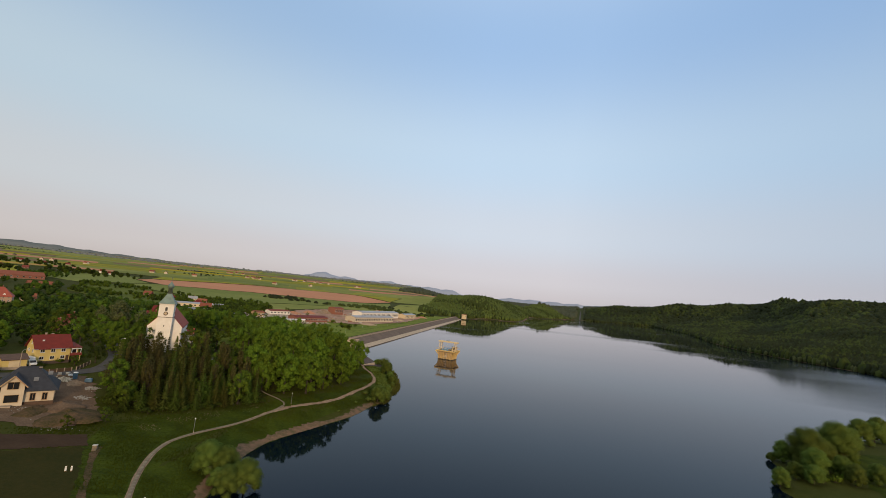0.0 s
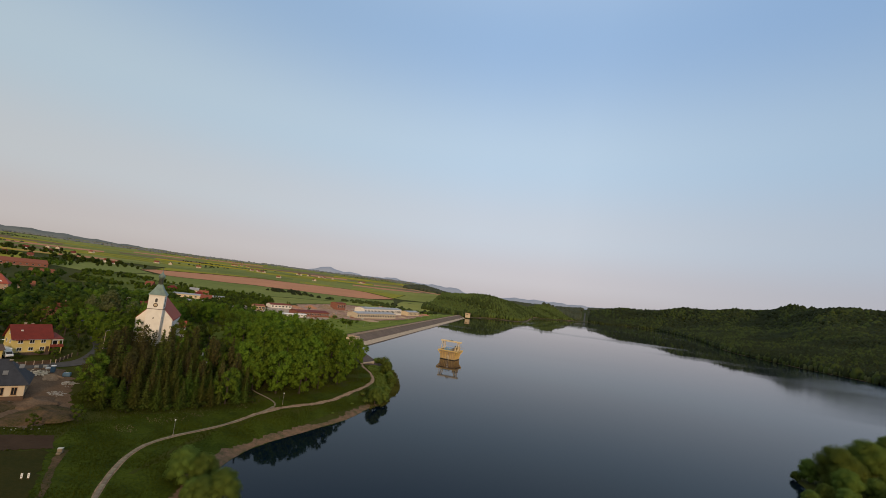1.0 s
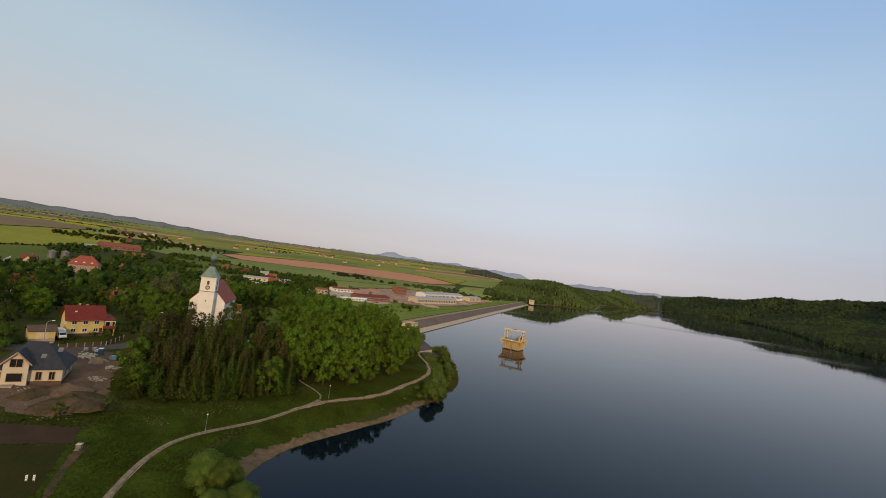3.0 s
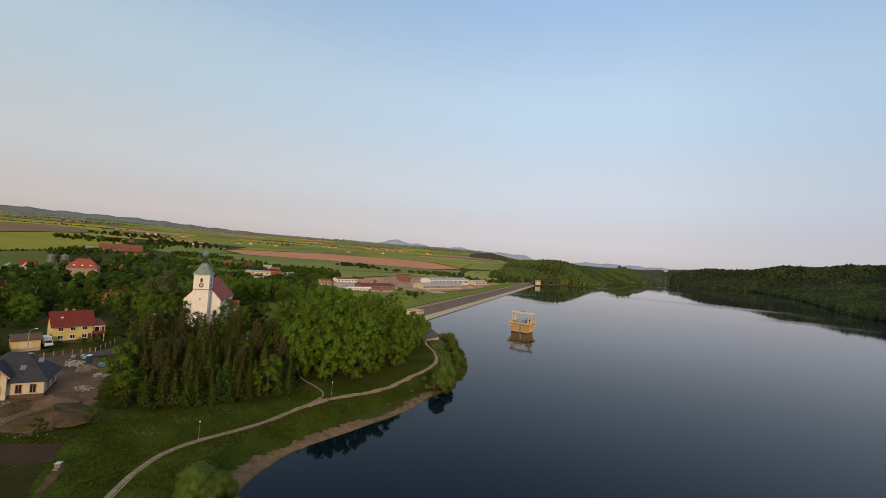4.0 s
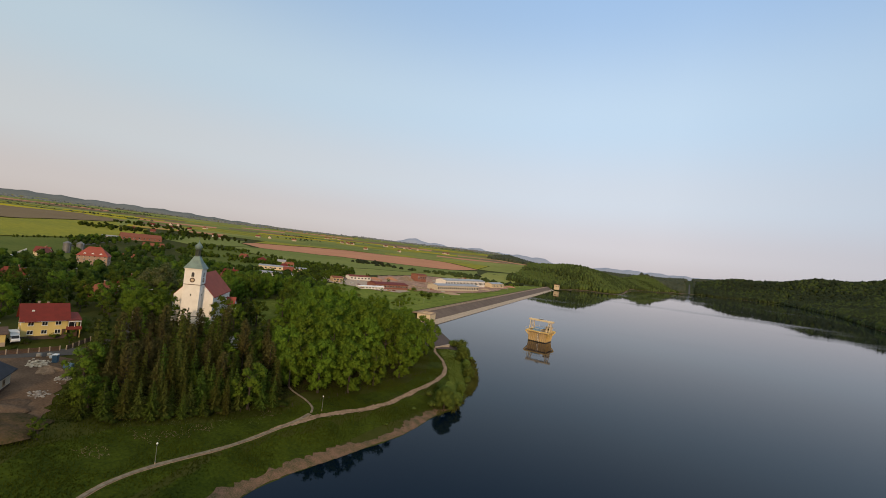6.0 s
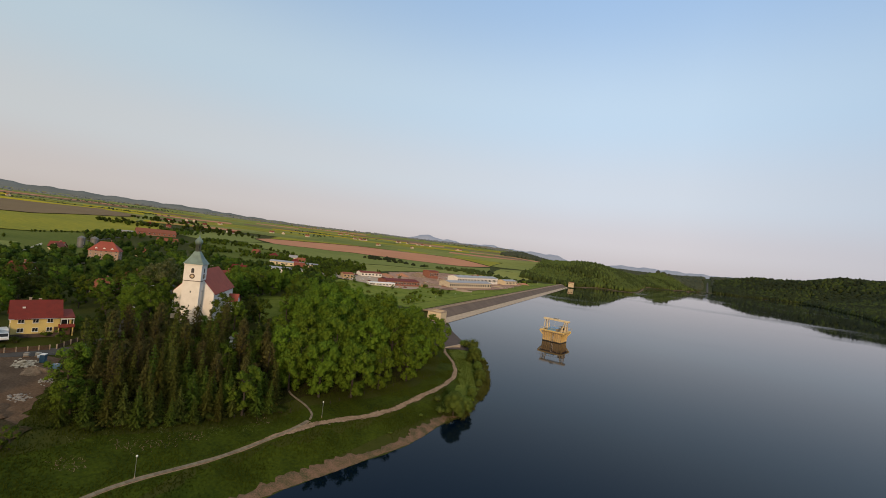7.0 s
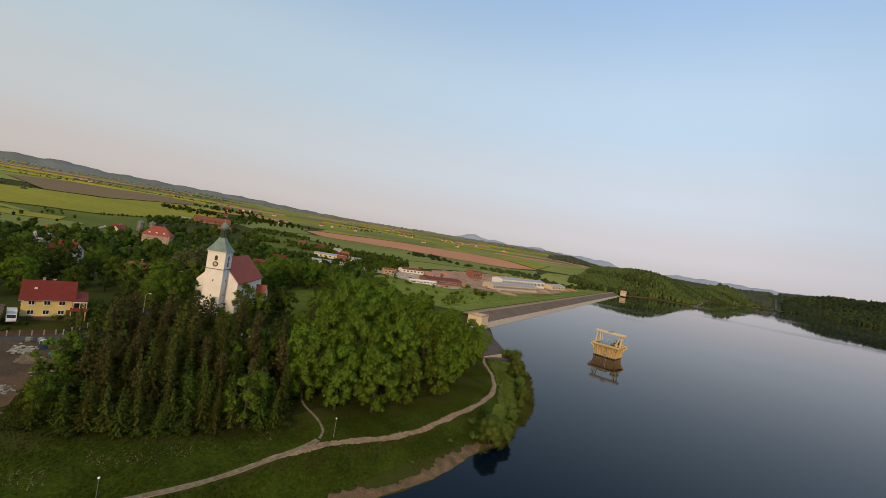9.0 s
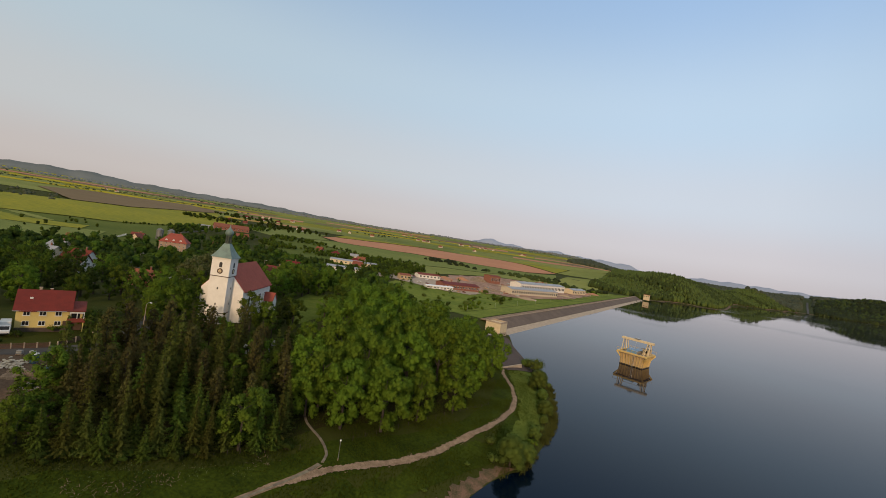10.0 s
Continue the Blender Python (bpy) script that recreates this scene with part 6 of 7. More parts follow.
for k in range(14000):
    x, y = rnd.uniform(-900, -86), rnd.uniform(100, 910)
    dist = math.hypot(x, y)
    gap = 6.2 if dist < 340 else 7.5 if dist < 600 else 11.0
    near = dist < 345
    if (len(spots) < 270 if near else len(far_spots) < 1500) and inside(x, y, VILLAGE) and not any(inside(x, y, q) for q in OPEN) and free(x, y, 5) and all((x - a) ** 2 + (y - b) ** 2 > gap * gap for a, b in (spots if near else far_spots)):
        if near:
            spots.append((x, y))
            plant(TOWN[rnd.choice((2, 2, 0, 2, 3) if x > -185 and y > 205 else (0, 0, 1, 1, 2, 3, 3, 4))], x, y, rnd.uniform(0, 360), rnd.uniform(0.8, 1.2))
        elif not (dist > 620 and (x * 0.7 + y * 0.3) % 90 < 42):
            far_spots.append((x, y))


def canopy(name, places, label, seed, mats, radius=4.0, tall=10.0, size=1.25):
    """Farther trees joined: a few leafy lobes for each crown."""
    rs = np.random.RandomState(seed)
    V, F, S, N, base = [], [], [], [], 0
    for x, y in places:
        z, k, m = float(ground(x, y)), rs.uniform(0.65, 1.3), rs.randint(0, len(mats))
        r, h = radius * k, tall * k
        L = [(x + rs.uniform(-0.45, 0.45) * r, y + rs.uniform(-0.45, 0.45) * r, z + h * rs.uniform(0.35, 0.85), r * rs.uniform(0.45, 0.7)) for q in range(5)] + [(x, y, z + h * 0.4, r * 0.75)]
        v, f, s, n = crown_mesh(L, 5.0, size, rs, core=0.78)
        V.append(v), F.append(f + base), S.append(np.full(len(f), m)), N.append(n)
        base += len(v)
    me = leafy_mesh(name, np.concatenate(V), np.concatenate(F), np.concatenate(S), np.concatenate(N), mats)
    return tagged(new(name, me), label, "trees", kind="stuff")


canopy("village_trees", far_spots, "dense green garden trees of the farther village", 71, ["leaf", "leaf_dark", "leaf_dark", "leaf_dark", "leaf"])
GARDENS = [(-235, 445), (-340, 462), (-420, 545), (-560, 630), (-660, 770), (-600, 850), (-540, 785), (-430, 755), (-330, 795), (-255, 640), (-225, 580)]
drape("meadow", GARDENS, M["pasture"], 0.3, 30, "green garden land between the village and the fields", "field")
beds = []
for k in range(4000):
    x, y = rnd.uniform(-665, -225), rnd.uniform(440, 855)
    if len(beds) < 820 and inside(x, y, GARDENS) and free(x, y, 4) and math.sin(x * 0.021 + y * 0.013) + math.sin(y * 0.034 - x * 0.011) + rnd.uniform(-0.9, 0.9) > -0.1:
        beds.append((x, y))
canopy("hamlet_trees", [(-985 + rnd.gauss(0, 42), 872 + rnd.gauss(0, 26)) for k in range(44)] + [(-870 + rnd.gauss(0, 50), 1000 + rnd.gauss(0, 45)) for k in range(70)] + [(-1180 + rnd.gauss(0, 60), 1180 + rnd.gauss(0, 45)) for k in range(64)],
       "dark green trees round the farther hamlet", 75, ["leaf_dark", "leaf", "leaf_dark"], 4.6, 9.0, 1.5)
canopy("field_hedge", [(-712 - 27 * k / 30 + rnd.gauss(0, 2), 505 + 180 * k / 30 + rnd.gauss(0, 2)) for k in range(31) if k % 5] + [(-640 + 90 * k / 20, 540 - 60 * k / 20 + rnd.gauss(0, 3)) for k in range(20) if k % 3] + [(x, 330 + 0.55 * (-480 - x) + rnd.gauss(0, 22)) for x in (rnd.uniform(-720, -490) for k in range(16))],
       "row of dark green hedge bushes along the field", 76, ["leaf_dark", "leaf"], 2.2, 4.0, 0.9)
canopy("garden_bushes", beds, "green bushes and small trees of the gardens", 72, ["leaf", "leaf_dark", "leaf"], 3.0, 5.5, 1.1)
for x, y, s in ((-177, 233, 1.4), (-187, 244, 1.45), (-172, 243, 1.1)):
    plant(BLOOM, x, y, 0, s)
plant(PARK[3], -179.5, 173.5, 40, 0.86)
plant(PARK[3], -151.5, 199.5, 130, 0.82)
plant(PARK[1], -146, 193.5, 60, 0.55)
for x, y, k, s in ((-104, 262, 3, 0.75), (-110, 276, 1, 0.7), (-98, 286, 3, 0.8), (-116, 292, 3, 0.7), (-92, 300, 3, 0.7), (-113, 248, 3, 0.6), (-122, 305, 1, 0.65), (-186, 296, 3, 1.0), (-160, 294, 1, 0.9), (-143, 301, 3, 0.95), (-170, 318, 3, 0.95), (-150, 322, 1, 0.8), (-196, 312, 3, 0.9), (-130, 318, 3, 0.8), (-140, 335, 1, 0.75), (-176, 345, 3, 0.8), (-89, 204, 3, 0.72), (-97, 213, 1, 0.7), (-82, 197, 3, 0.55)):
    plant(PARK[k], x, y, rnd.uniform(0, 360), s)
for x, y, k, s in ((-121.5, 211.2, 2, 1.0), (-117.5, 213.5, 2, 0.85), (-118.5, 220.5, 1, 1.1), (-117, 227, 0, 1.0), (-122, 230, 1, 1.1), (-113, 213, 1, 0.8), (-128, 198.6, 4, 0.72), (-139.5, 201, 0, 1.05), (-141, 197, 2, 0.85), (-133.5, 193, 3, 0.62), (-121.5, 195.5, 3, 0.5), (-127.5, 189, 3, 0.6), (-135, 188.5, 3, 0.85), (-117, 196, 3, 0.7), (-141, 191, 2, 0.7), (-108, 199, 3, 0.8), (-141, 168.5, 3, 0.5), (-139, 176, 1, 0.8), (-100, 121, 3, 0.5), (-97, 131, 3, 0.55), (-143, 201, 0, 1.1)):
    plant(TOWN[k], x, y, rnd.uniform(0, 360), s)
# garden shrubs round the yellow house and its garage
for x, y, k, s in ((-146.6, 160.6, 4, 0.75), (-146.8, 168.4, 2, 0.6), (-150.5, 144, 4, 1.2), (-150.8, 147.6, 4, 0.9), (-147.5, 141, 2, 1.0), (-144.6, 156, 4, 0.5), (-155, 145, 2, 1.2), (-158, 149, 2, 1.3), (-145.5, 174.5, 2, 1.0), (-148.5, 177, 2, 1.2)):
    plant(SHRUBS[k], x, y, rnd.uniform(0, 360), s)
# willows and shrubs along the water
for x, y, k, s in ((-26.6, 208.4, 1, 0.92), (-23.8, 212.8, 3, 1.15), (-24.3, 229, 3, 0.8), (-31.6, 275.5, 1, 0.95), (-28.0, 265, 3, 0.9), (-24.6, 250.5, 3, 1.1), (-23.8, 243, 3, 0.6), (-57.8, 117.5, 1, 0.98), (-53.6, 118.6, 1, 0.9), (-44.4, 110.5, 1, 0.96), (-47.6, 107.4, 0, 0.72), (-52, 112, 3, 1.0),
                   (145, 170.3, 2, 1.06), (141.5, 162.5, 1, 1.1), (167.4, 183, 2, 1.1), (150.2, 161.6, 1, 0.9), (155.2, 175.1, 1, 1.1), (148.3, 154.4, 0, 0.7), (132.8, 153.1, 1, 0.75), (174.6, 187.7, 1, 1.3), (208.2, 215, 0, 1.15), (223.5, 223.4, 1, 1.2), (141.3, 177.4, 0, 0.8), (138.6, 180, 3, 0.7), (120.1, 151.4, 0, 0.62), (123, 155, 3, 0.95), (130.7, 158.2, 1, 0.7), (158.5, 156.6, 1, 0.85), (187.8, 198.2, 0, 1.0), (243.9, 242.2, 1, 1.2)):
    plant(WILLOWS[k], x, y, rnd.uniform(0, 360), s)
for x, y, k, s in ((152.2, 166.8, 2, 0.8), (156.3, 172, 0, 1.0), (149.2, 160.6, 0, 1.0), (161.5, 169, 2, 0.7), (165.5, 174.2, 0, 1.1), (154.3, 162.7, 0, 0.8), (170.6, 178.4, 2, 0.8), (143.1, 156.4, 0, 1.1), (136.9, 154.2, 2, 0.8)):
    plant(SHRUBS[k], x, y, rnd.uniform(0, 360), s)   # fresh scrub between the willows
for x, y, k, s in ((-29.5, 206.5, 1, 1.1), (-32, 213, 1, 1.0), (-28, 284, 1, 1.2), (-21.5, 224, 0, 0.9), (-21.5, 236, 1, 0.9), (-25, 256, 0, 0.9), (-21, 219, 1, 0.7), (-31, 280, 0, 1.3), (-37, 303, 3, 1.15), (-41, 306, 3, 0.8), (-33, 289, 0, 1.5), (-38, 184, 1, 0.4),
                   (-34, 200, 1, 0.5), (-70, 345, 0, 0.8), (-67, 352, 1, 0.8)):
    plant(SHRUBS[k], x - (2.4 if 215 < y < 272 else 1.2 if y < 330 else 0), y, rnd.uniform(0, 360), s)
for k in range(90):   # hedges and bushes towards the dam
    x, y = rnd.uniform(-300, -95), rnd.uniform(300, 520)
    n = (x - DAM_A[0]) * DAM_N[0] + (y - DAM_A[1]) * DAM_N[1]
    if n > FACE + 36 and free(x, y, 4):
        plant(SHRUBS[rnd.choice((0, 2, 2))], x, y, rnd.uniform(0, 360), rnd.uniform(0.6, 1.3))

# undergrowth along the foot of the plantation
for k in range(30):
    t = rnd.uniform(0, 1) * 3.2
    a, b = ((-101, 138), (-91, 145), (-79, 158), (-69, 171), (-66, 180))[int(t)], ((-101, 138), (-91, 145), (-79, 158), (-69, 171), (-66, 180))[int(t) + 1]
    f = t - int(t)
    plant(SHRUBS[4], a[0] + (b[0] - a[0]) * f + rnd.uniform(-3, 1.2), a[1] + (b[1] - a[1]) * f + rnd.uniform(-0.5, 2.5), rnd.uniform(0, 360), rnd.uniform(0.35, 0.85))
for k in range(70):   # bushes on the meadow below the dam
    q = on_dam(rnd.uniform(-30, 480), FACE + rnd.uniform(34, 105), 0)
    if free(q[0], q[1], 3):
        plant(SHRUBS[rnd.choice((0, 2, 2, 3))], q[0], q[1], rnd.uniform(0, 360), rnd.uniform(0.5, 1.0))

brush = []
for k in range(26):   # thickets along the foot of the dam and round the works
    q = on_dam(rnd.uniform(-30, 600), FACE + rnd.choice((36, 52, 60, 95, 120)) + rnd.uniform(-6, 6), 0)
    for e in range(rnd.randint(3, 9)):
        x, y = q[0] + rnd.gauss(0, 3.0), q[1] + rnd.gauss(0, 8.0)
        if free(x, y, 2) and (x - DAM_A[0]) * DAM_N[0] + (y - DAM_A[1]) * DAM_N[1] > FACE + 32:
            brush.append((x, y))
canopy("thicket", brush, "low green thickets on the meadow below the dam", 73, ["leaf", "leaf_dark", "leaf_light"], 2.3, 3.6, 0.9)

for x, y, k, s in ((-228, 498, 0, 0.8), (-246, 512, 1, 0.9), (-214, 588, 0, 0.8), (-238, 592, 3, 1.0), (-205, 498, 3, 0.9), (-262, 540, 1, 0.9), (-252, 590, 0, 0.8), (-190, 604, 3, 0.8), (-160, 500, 3, 0.7), (-275, 515, 0, 0.9), (-290, 555, 1, 0.8), (-222, 470, 0, 0.8), (-240, 455, 2, 0.8), (-200, 470, 3, 0.9)):
    plant(TOWN[k], x, y, rnd.uniform(0, 360), s)

# ---- bank, paths and plots ----
drape("meadow", [(146, 140), (152, 152), (160, 166), (172, 182), (190, 196), (230, 200), (230, 130), (150, 110)], M["bank"], 0.1, 8, "fresh green meadow behind the waterside willows", "grass", ragged=1.5)


def shore_strip():
    """Ragged band of mud between the grass and the water."""
    edge = curve_points(SHORE_LEFT[3:16], 0.8)
    tang = np.gradient(edge, axis=0)
    tang /= np.linalg.norm(tang, axis=1, keepdims=True)
    side = np.stack([-tang[:, 1], tang[:, 0]], 1)
    s = np.arange(len(edge)) * 0.8
    wide = 2.5 + 1.5 * np.exp(-((s - 54) / 14) ** 2) + 0.6 * np.sin(s * 0.17) + 0.35 * np.sin(s * 0.43 + 1) + 0.3 * np.sin(s * 1.1) + np.random.RandomState(2).uniform(-0.75, 0.75, len(s))
    wide *= np.clip(np.minimum(s, s[-1] - s) / 10, 0.05, 1)
    rows = []
    for f, up in ((-0.22, 0.03), (0.1, 0.12), (0.4, 0.24), (0.7, 0.26), (1.0, 0.12)):
        q = edge + side * (wide * f)[:, None]
        rows.append(np.column_stack([q, np.maximum(ground(q[:, 0], q[:, 1]), 0.0) + up]))
    v = np.stack(rows, 1).reshape(-1, 3)
    i = np.arange(len(v)).reshape(-1, 5)
    f = np.stack([i[:-1, :-1], i[:-1, 1:], i[1:, 1:], i[1:, :-1]], -1).reshape(-1, 4)[:, ::-1]
    tagged(raw("shore_mud", v, f, M["mud"], smooth_faces=True), "ragged strip of bare brown mud along the shore", "shore", kind="structure")


shore_strip()


def clods(pts, n, seed):
    """Lumps of turf and earth along both edges of a trail."""
    r = np.random.RandomState(seed)
    line = curve_points(pts, 0.5)
    bm = bmesh.new()
    for k in range(n):
        i = r.randint(24, len(line) - 1)
        d = line[i] - line[i - 1]
        side = np.array((-d[1], d[0])) / np.linalg.norm(d) * r.choice((-1, 1)) * (1.0 - 0.45 * i / len(line)) * r.uniform(0.75, 1.5)
        x, y, q = line[i][0] + side[0], line[i][1] + side[1], r.uniform(0.05, 0.17)
        res = bmesh.ops.create_icosphere(bm, subdivisions=1, radius=q, matrix=Matrix.Translation((x, y, float(ground(x, y)) + 0.17)) @ Matrix.Diagonal((r.uniform(0.8, 1.9), r.uniform(0.8, 1.9), 0.6, 1)))
        for v in res["verts"]:
            v.co += Vector(r.uniform(-0.2, 0.2, 3).tolist()) * q
    tagged(part("clods", bm, M["trail"]), "clods of pale earth along the trail", "earth", kind="stuff")


WALK = [(-56, 82), (-62.2, 94), (-68.3, 105.5), (-72.8, 116), (-75, 125.5), (-73.9, 134), (-70, 143), (-66.2, 150.8), (-62.8, 161), (-60.2, 170.2), (-59.6, 175.8)]
TRAIL = [(-64.2, 157.6), (-62.2, 163.5), (-58.8, 171.4), (-54.4, 178.2), (-48.4, 186.2), (-42.8, 197.9), (-38.6, 213.2), (-34.8, 229.8), (-34.3, 243.9), (-39.0, 262), (-45.6, 274.7), (-48.5, 284)]
STAIR = [(-59.6, 175.6), (-61.0, 178.8), (-65.4, 182), (-71.4, 184.4), (-76, 188)]
ribbon("footpath_bed", WALK, 1.35, M["trail"], 0.06, 2.0, 0.15, "worn earth verge beside the slab path", "path")
ribbon("trail", TRAIL, 2.2, M["trail"], 0.17, 0.35, 0.42, "trodden earth trail along the bank", "path", taper=11.0, end=0.55)
clods(TRAIL, 130, 6)
footpath = empty("footpath", pose(0, 0, 0), "footpath of worn pale concrete slabs", "path", kind="structure")
slab_mesh = bpy.data.meshes.new("slab")
bm = box(-0.56, 0.56, -0.75, 0.75, -0.12, 0.06, 0.02)
bm.to_mesh(slab_mesh), bm.free()
slab_mesh.materials.append(M["slab"])
rnd = random.Random(3)
for pts, wide in ((WALK, 0.74), (STAIR, 0.52)):
    line = curve_points(pts, 1.56)
    for a, b in zip(line, line[1:]):
        c, dv = (a + b) / 2, b - a
        dz = float(ground(b[0], b[1]) - ground(a[0], a[1]))
        s = new("slab", slab_mesh)
        s.parent = footpath
        s.matrix_basis = pose(c[0], c[1], float(ground(c[0], c[1])) + 0.13 + rnd.uniform(-0.015, 0.02), math.degrees(math.atan2(dz, 1.56)), rnd.uniform(-1, 1), math.degrees(math.atan2(-dv[0], dv[1])) + rnd.uniform(-1.2, 1.2))
        s.scale = (wide, 1, 1)
SITE = [(-131, 122), (-118, 118), (-109, 117), (-102, 121), (-99, 128), (-103, 136), (-115, 148), (-122, 156), (-131, 162), (-140, 158), (-142, 150), (-137, 130)]
drape("building_site", SITE, M["soil"], 0.1, 3, "trampled brown soil of a building site", "soil", ragged=0.9)
BED = [(-126, 100), (-108, 111.3), (-94, 121), (-89, 115.5), (-100.6, 104.6), (-116, 94)]
drape("garden_bed", BED, M["plot"], 0.1, 4, "dug-over brown garden plot", "soil", ragged=0.35)
LAWN = [(-125, 92), (-114, 93), (-101, 103.5), (-89.5, 114.5), (-84, 108), (-78.5, 100.5), (-73, 92), (-78, 76), (-110, 72)]
drape("lawn", LAWN, M["lawn"], 0.07, 4, "dry olive lawn of a garden plot", "grass", ragged=0.5)
ribbon("dirt_track", [(-86.5, 116.5), (-84.3, 112), (-80.5, 106.5), (-76, 100), (-71.5, 93), (-67, 84)], 1.4, M["weedy"], 0.12, 0.6, 0.5, "narrow dug strip of weedy earth along the plot", "path")
drape("forest_floor", [(-97, 143), (-93, 148), (-81, 161), (-71.5, 173), (-68, 186), (-57, 202), (-49, 219), (-47, 240), (-50, 261), (-57, 277), (-75, 282), (-90, 255), (-92, 215), (-108, 188), (-122, 173), (-117, 158), (-107, 148)], M["litter"], 0.08, 5,
      "shady leaf-littered woodland floor", "soil")
drape("bank_grass", [(-58.5, 120), (-58.4, 130), (-57.4, 138.5), (-54.6, 147), (-51, 154), (-48, 163), (-44, 173), (-41, 181), (-38, 188.5), (-33.5, 200), (-30, 207), (-27, 214), (-25, 228), (-24, 246), (-28.5, 277), (-38, 300), (-46, 283), (-57, 286), (-54, 279), (-45.5, 262), (-41.5, 240), (-43.5, 218), (-51.5, 199.5),
      (-63.5, 183), (-67, 169.5), (-77.5, 156), (-90.5, 143), (-95, 128), (-88, 108), (-76, 90), (-60, 84), (-54, 100)], M["bank"], 0.045, 4, "lush green grass on the sloping bank", "grass")
drape("cape_grass", [(-31, 217), (-30.5, 235), (-34, 252), (-41, 271), (-46, 282.5), (-38.5, 298), (-30, 277), (-24.5, 247), (-25.5, 230), (-28, 217)], M["dry_grass"], 0.11, 3, "pale dry grass on the point by the water", "grass", ragged=0.7)
ROAD = [(-300, 60), (-220, 100), (-165, 128), (-146, 147.5), (-136, 162), (-133, 172), (-140, 188), (-155, 204), (-190, 250), (-230, 300), (-262, 380), (-290, 470), (-340, 590)]
ribbon("road", ROAD, 5.2, M["asphalt"], 0.14, 3, label="narrow grey asphalt village road", category="road")
ribbon("road", [(-190, 250), (-240, 262), (-300, 280), (-380, 310), (-480, 345), (-560, 420), (-620, 520), (-700, 640)], 5.0, M["asphalt"], 0.14, 5, label="grey asphalt village road", category="road")
drape("yard", [(-225, 500), (-165, 515), (-150, 530), (-145, 560), (-205, 580), (-245, 575), (-270, 500), (-250, 480)], M["concrete"], 0.6, 8, "pale concrete yard of the depot", "yard", ragged=2.0)
drape("yard", [(-215, 590), (-165, 578), (-118, 592), (-92, 640), (-72, 700), (-56, 800), (-46, 905), (-58, 960), (-120, 930), (-205, 820), (-235, 690)], M["earth"], 0.75, 12, "bare brown earth round the factory halls", "yard", ragged=4.0)
rs = np.random.RandomState(4)


def heap(x, y, r, h, mat, label, stretch=1.0, turn=0.0):
    bm = bmesh.new()
    n, m = 30, 11
    ph = rs.uniform(0, 6.283, 4)
    an = 6.283 * np.arange(n) / n
    rim = 1 + 0.16 * np.sin(2 * an + ph[0]) + 0.13 * np.sin(3 * an + ph[1]) + 0.1 * np.sin(5 * an + ph[2]) + rs.uniform(-0.07, 0.07, n)
    rise = 0.9 + 0.2 * np.sin(an * 2 + ph[3])
    rows = []
    for k in range(m + 1):
        t = k / m
        rows.append([bm.verts.new((math.cos(6.283 * i / n) * r * (1 - t) * stretch * rim[i], math.sin(6.283 * i / n) * r * (1 - t) * rim[i], h * (1 - (1 - t) ** 1.5) * rise[i] + rs.uniform(-0.09, 0.09) * h * (1 - t) - 0.35 * (k == 0))) for i in range(n)])
    for a, b in zip(rows, rows[1:]):
        for i in range(n):
            bm.faces.new((a[i], a[(i + 1) % n], b[(i + 1) % n], b[i]))
    bmesh.ops.remove_doubles(bm, verts=bm.verts, dist=0.01)
    o = part("mound", bm, M[mat], smooth_faces=True)
    o.matrix_basis = pose(x, y, float(ground(x, y)), 0, 0, turn)
    return tagged(o, label, "heap")


heap(-106, 128.5, 8.0, 2.1, "weedy", "broad weedy heap of excavated brown earth", 1.15, 40)
heap(-113.5, 134, 5.0, 1.5, "soil", "heap of brown sandy soil", 1.3, 60)
heap(-126.5, 153, 2.6, 1.3, "trail", "heap of pale sand", 1.2, 30)
heap(-116, 127, 4, 1.0, "weedy", "low weedy heap of brown earth", 1.3, 100)
for x, y, r, h, mat in ((-192, 690, 12, 6, "trail"), (-205, 655, 10, 4, "field_red"), (-215, 620, 12, 3, "field_red"), (-150, 615, 14, 2.5, "trail"), (-105, 610, 10, 2, "raw_wood"), (-75, 760, 9, 2.5, "raw_wood"), (-62, 905, 14, 3.5, "field_red"), (-80, 925, 12, 3, "raw_wood"), (-45, 940, 12, 3, "field_red")):
    heap(x, y, r, h, mat, {"trail": "heap of pale sand", "field_red": "heap of broken red brick", "raw_wood": "stack of pale sawn timber"}[mat], 1.5, rs.uniform(0, 180))


def rubble(name, x, y, n, spread, mat, size, label, category, pile=0.0):
    """Loose lumps lying together, heaped up where a pile is asked for."""
    bm = bmesh.new()
    for k in range(n):
        a, b = x + rs.normal(0, spread), y + rs.normal(0, spread)
        s = size * rs.uniform(0.5, 1.4)
        r = bmesh.ops.create_icosphere(bm, subdivisions=1, radius=s, matrix=Matrix.Translation((a, b, float(ground(a, b)) + s * 0.4 + pile * rs.uniform(0, 1) * max(0.0, 1 - math.hypot(a - x, b - y) / (1.7 * spread)))) @ Matrix.Diagonal((rs.uniform(0.7, 1.5), rs.uniform(0.7, 1.5), rs.uniform(0.5, 0.9), 1)))
        for v in r["verts"]:
            v.co += Vector(rs.uniform(-0.15, 0.15, 3).tolist()) * s
    return tagged(part(name, bm, M[mat]), label, category, kind="stuff")


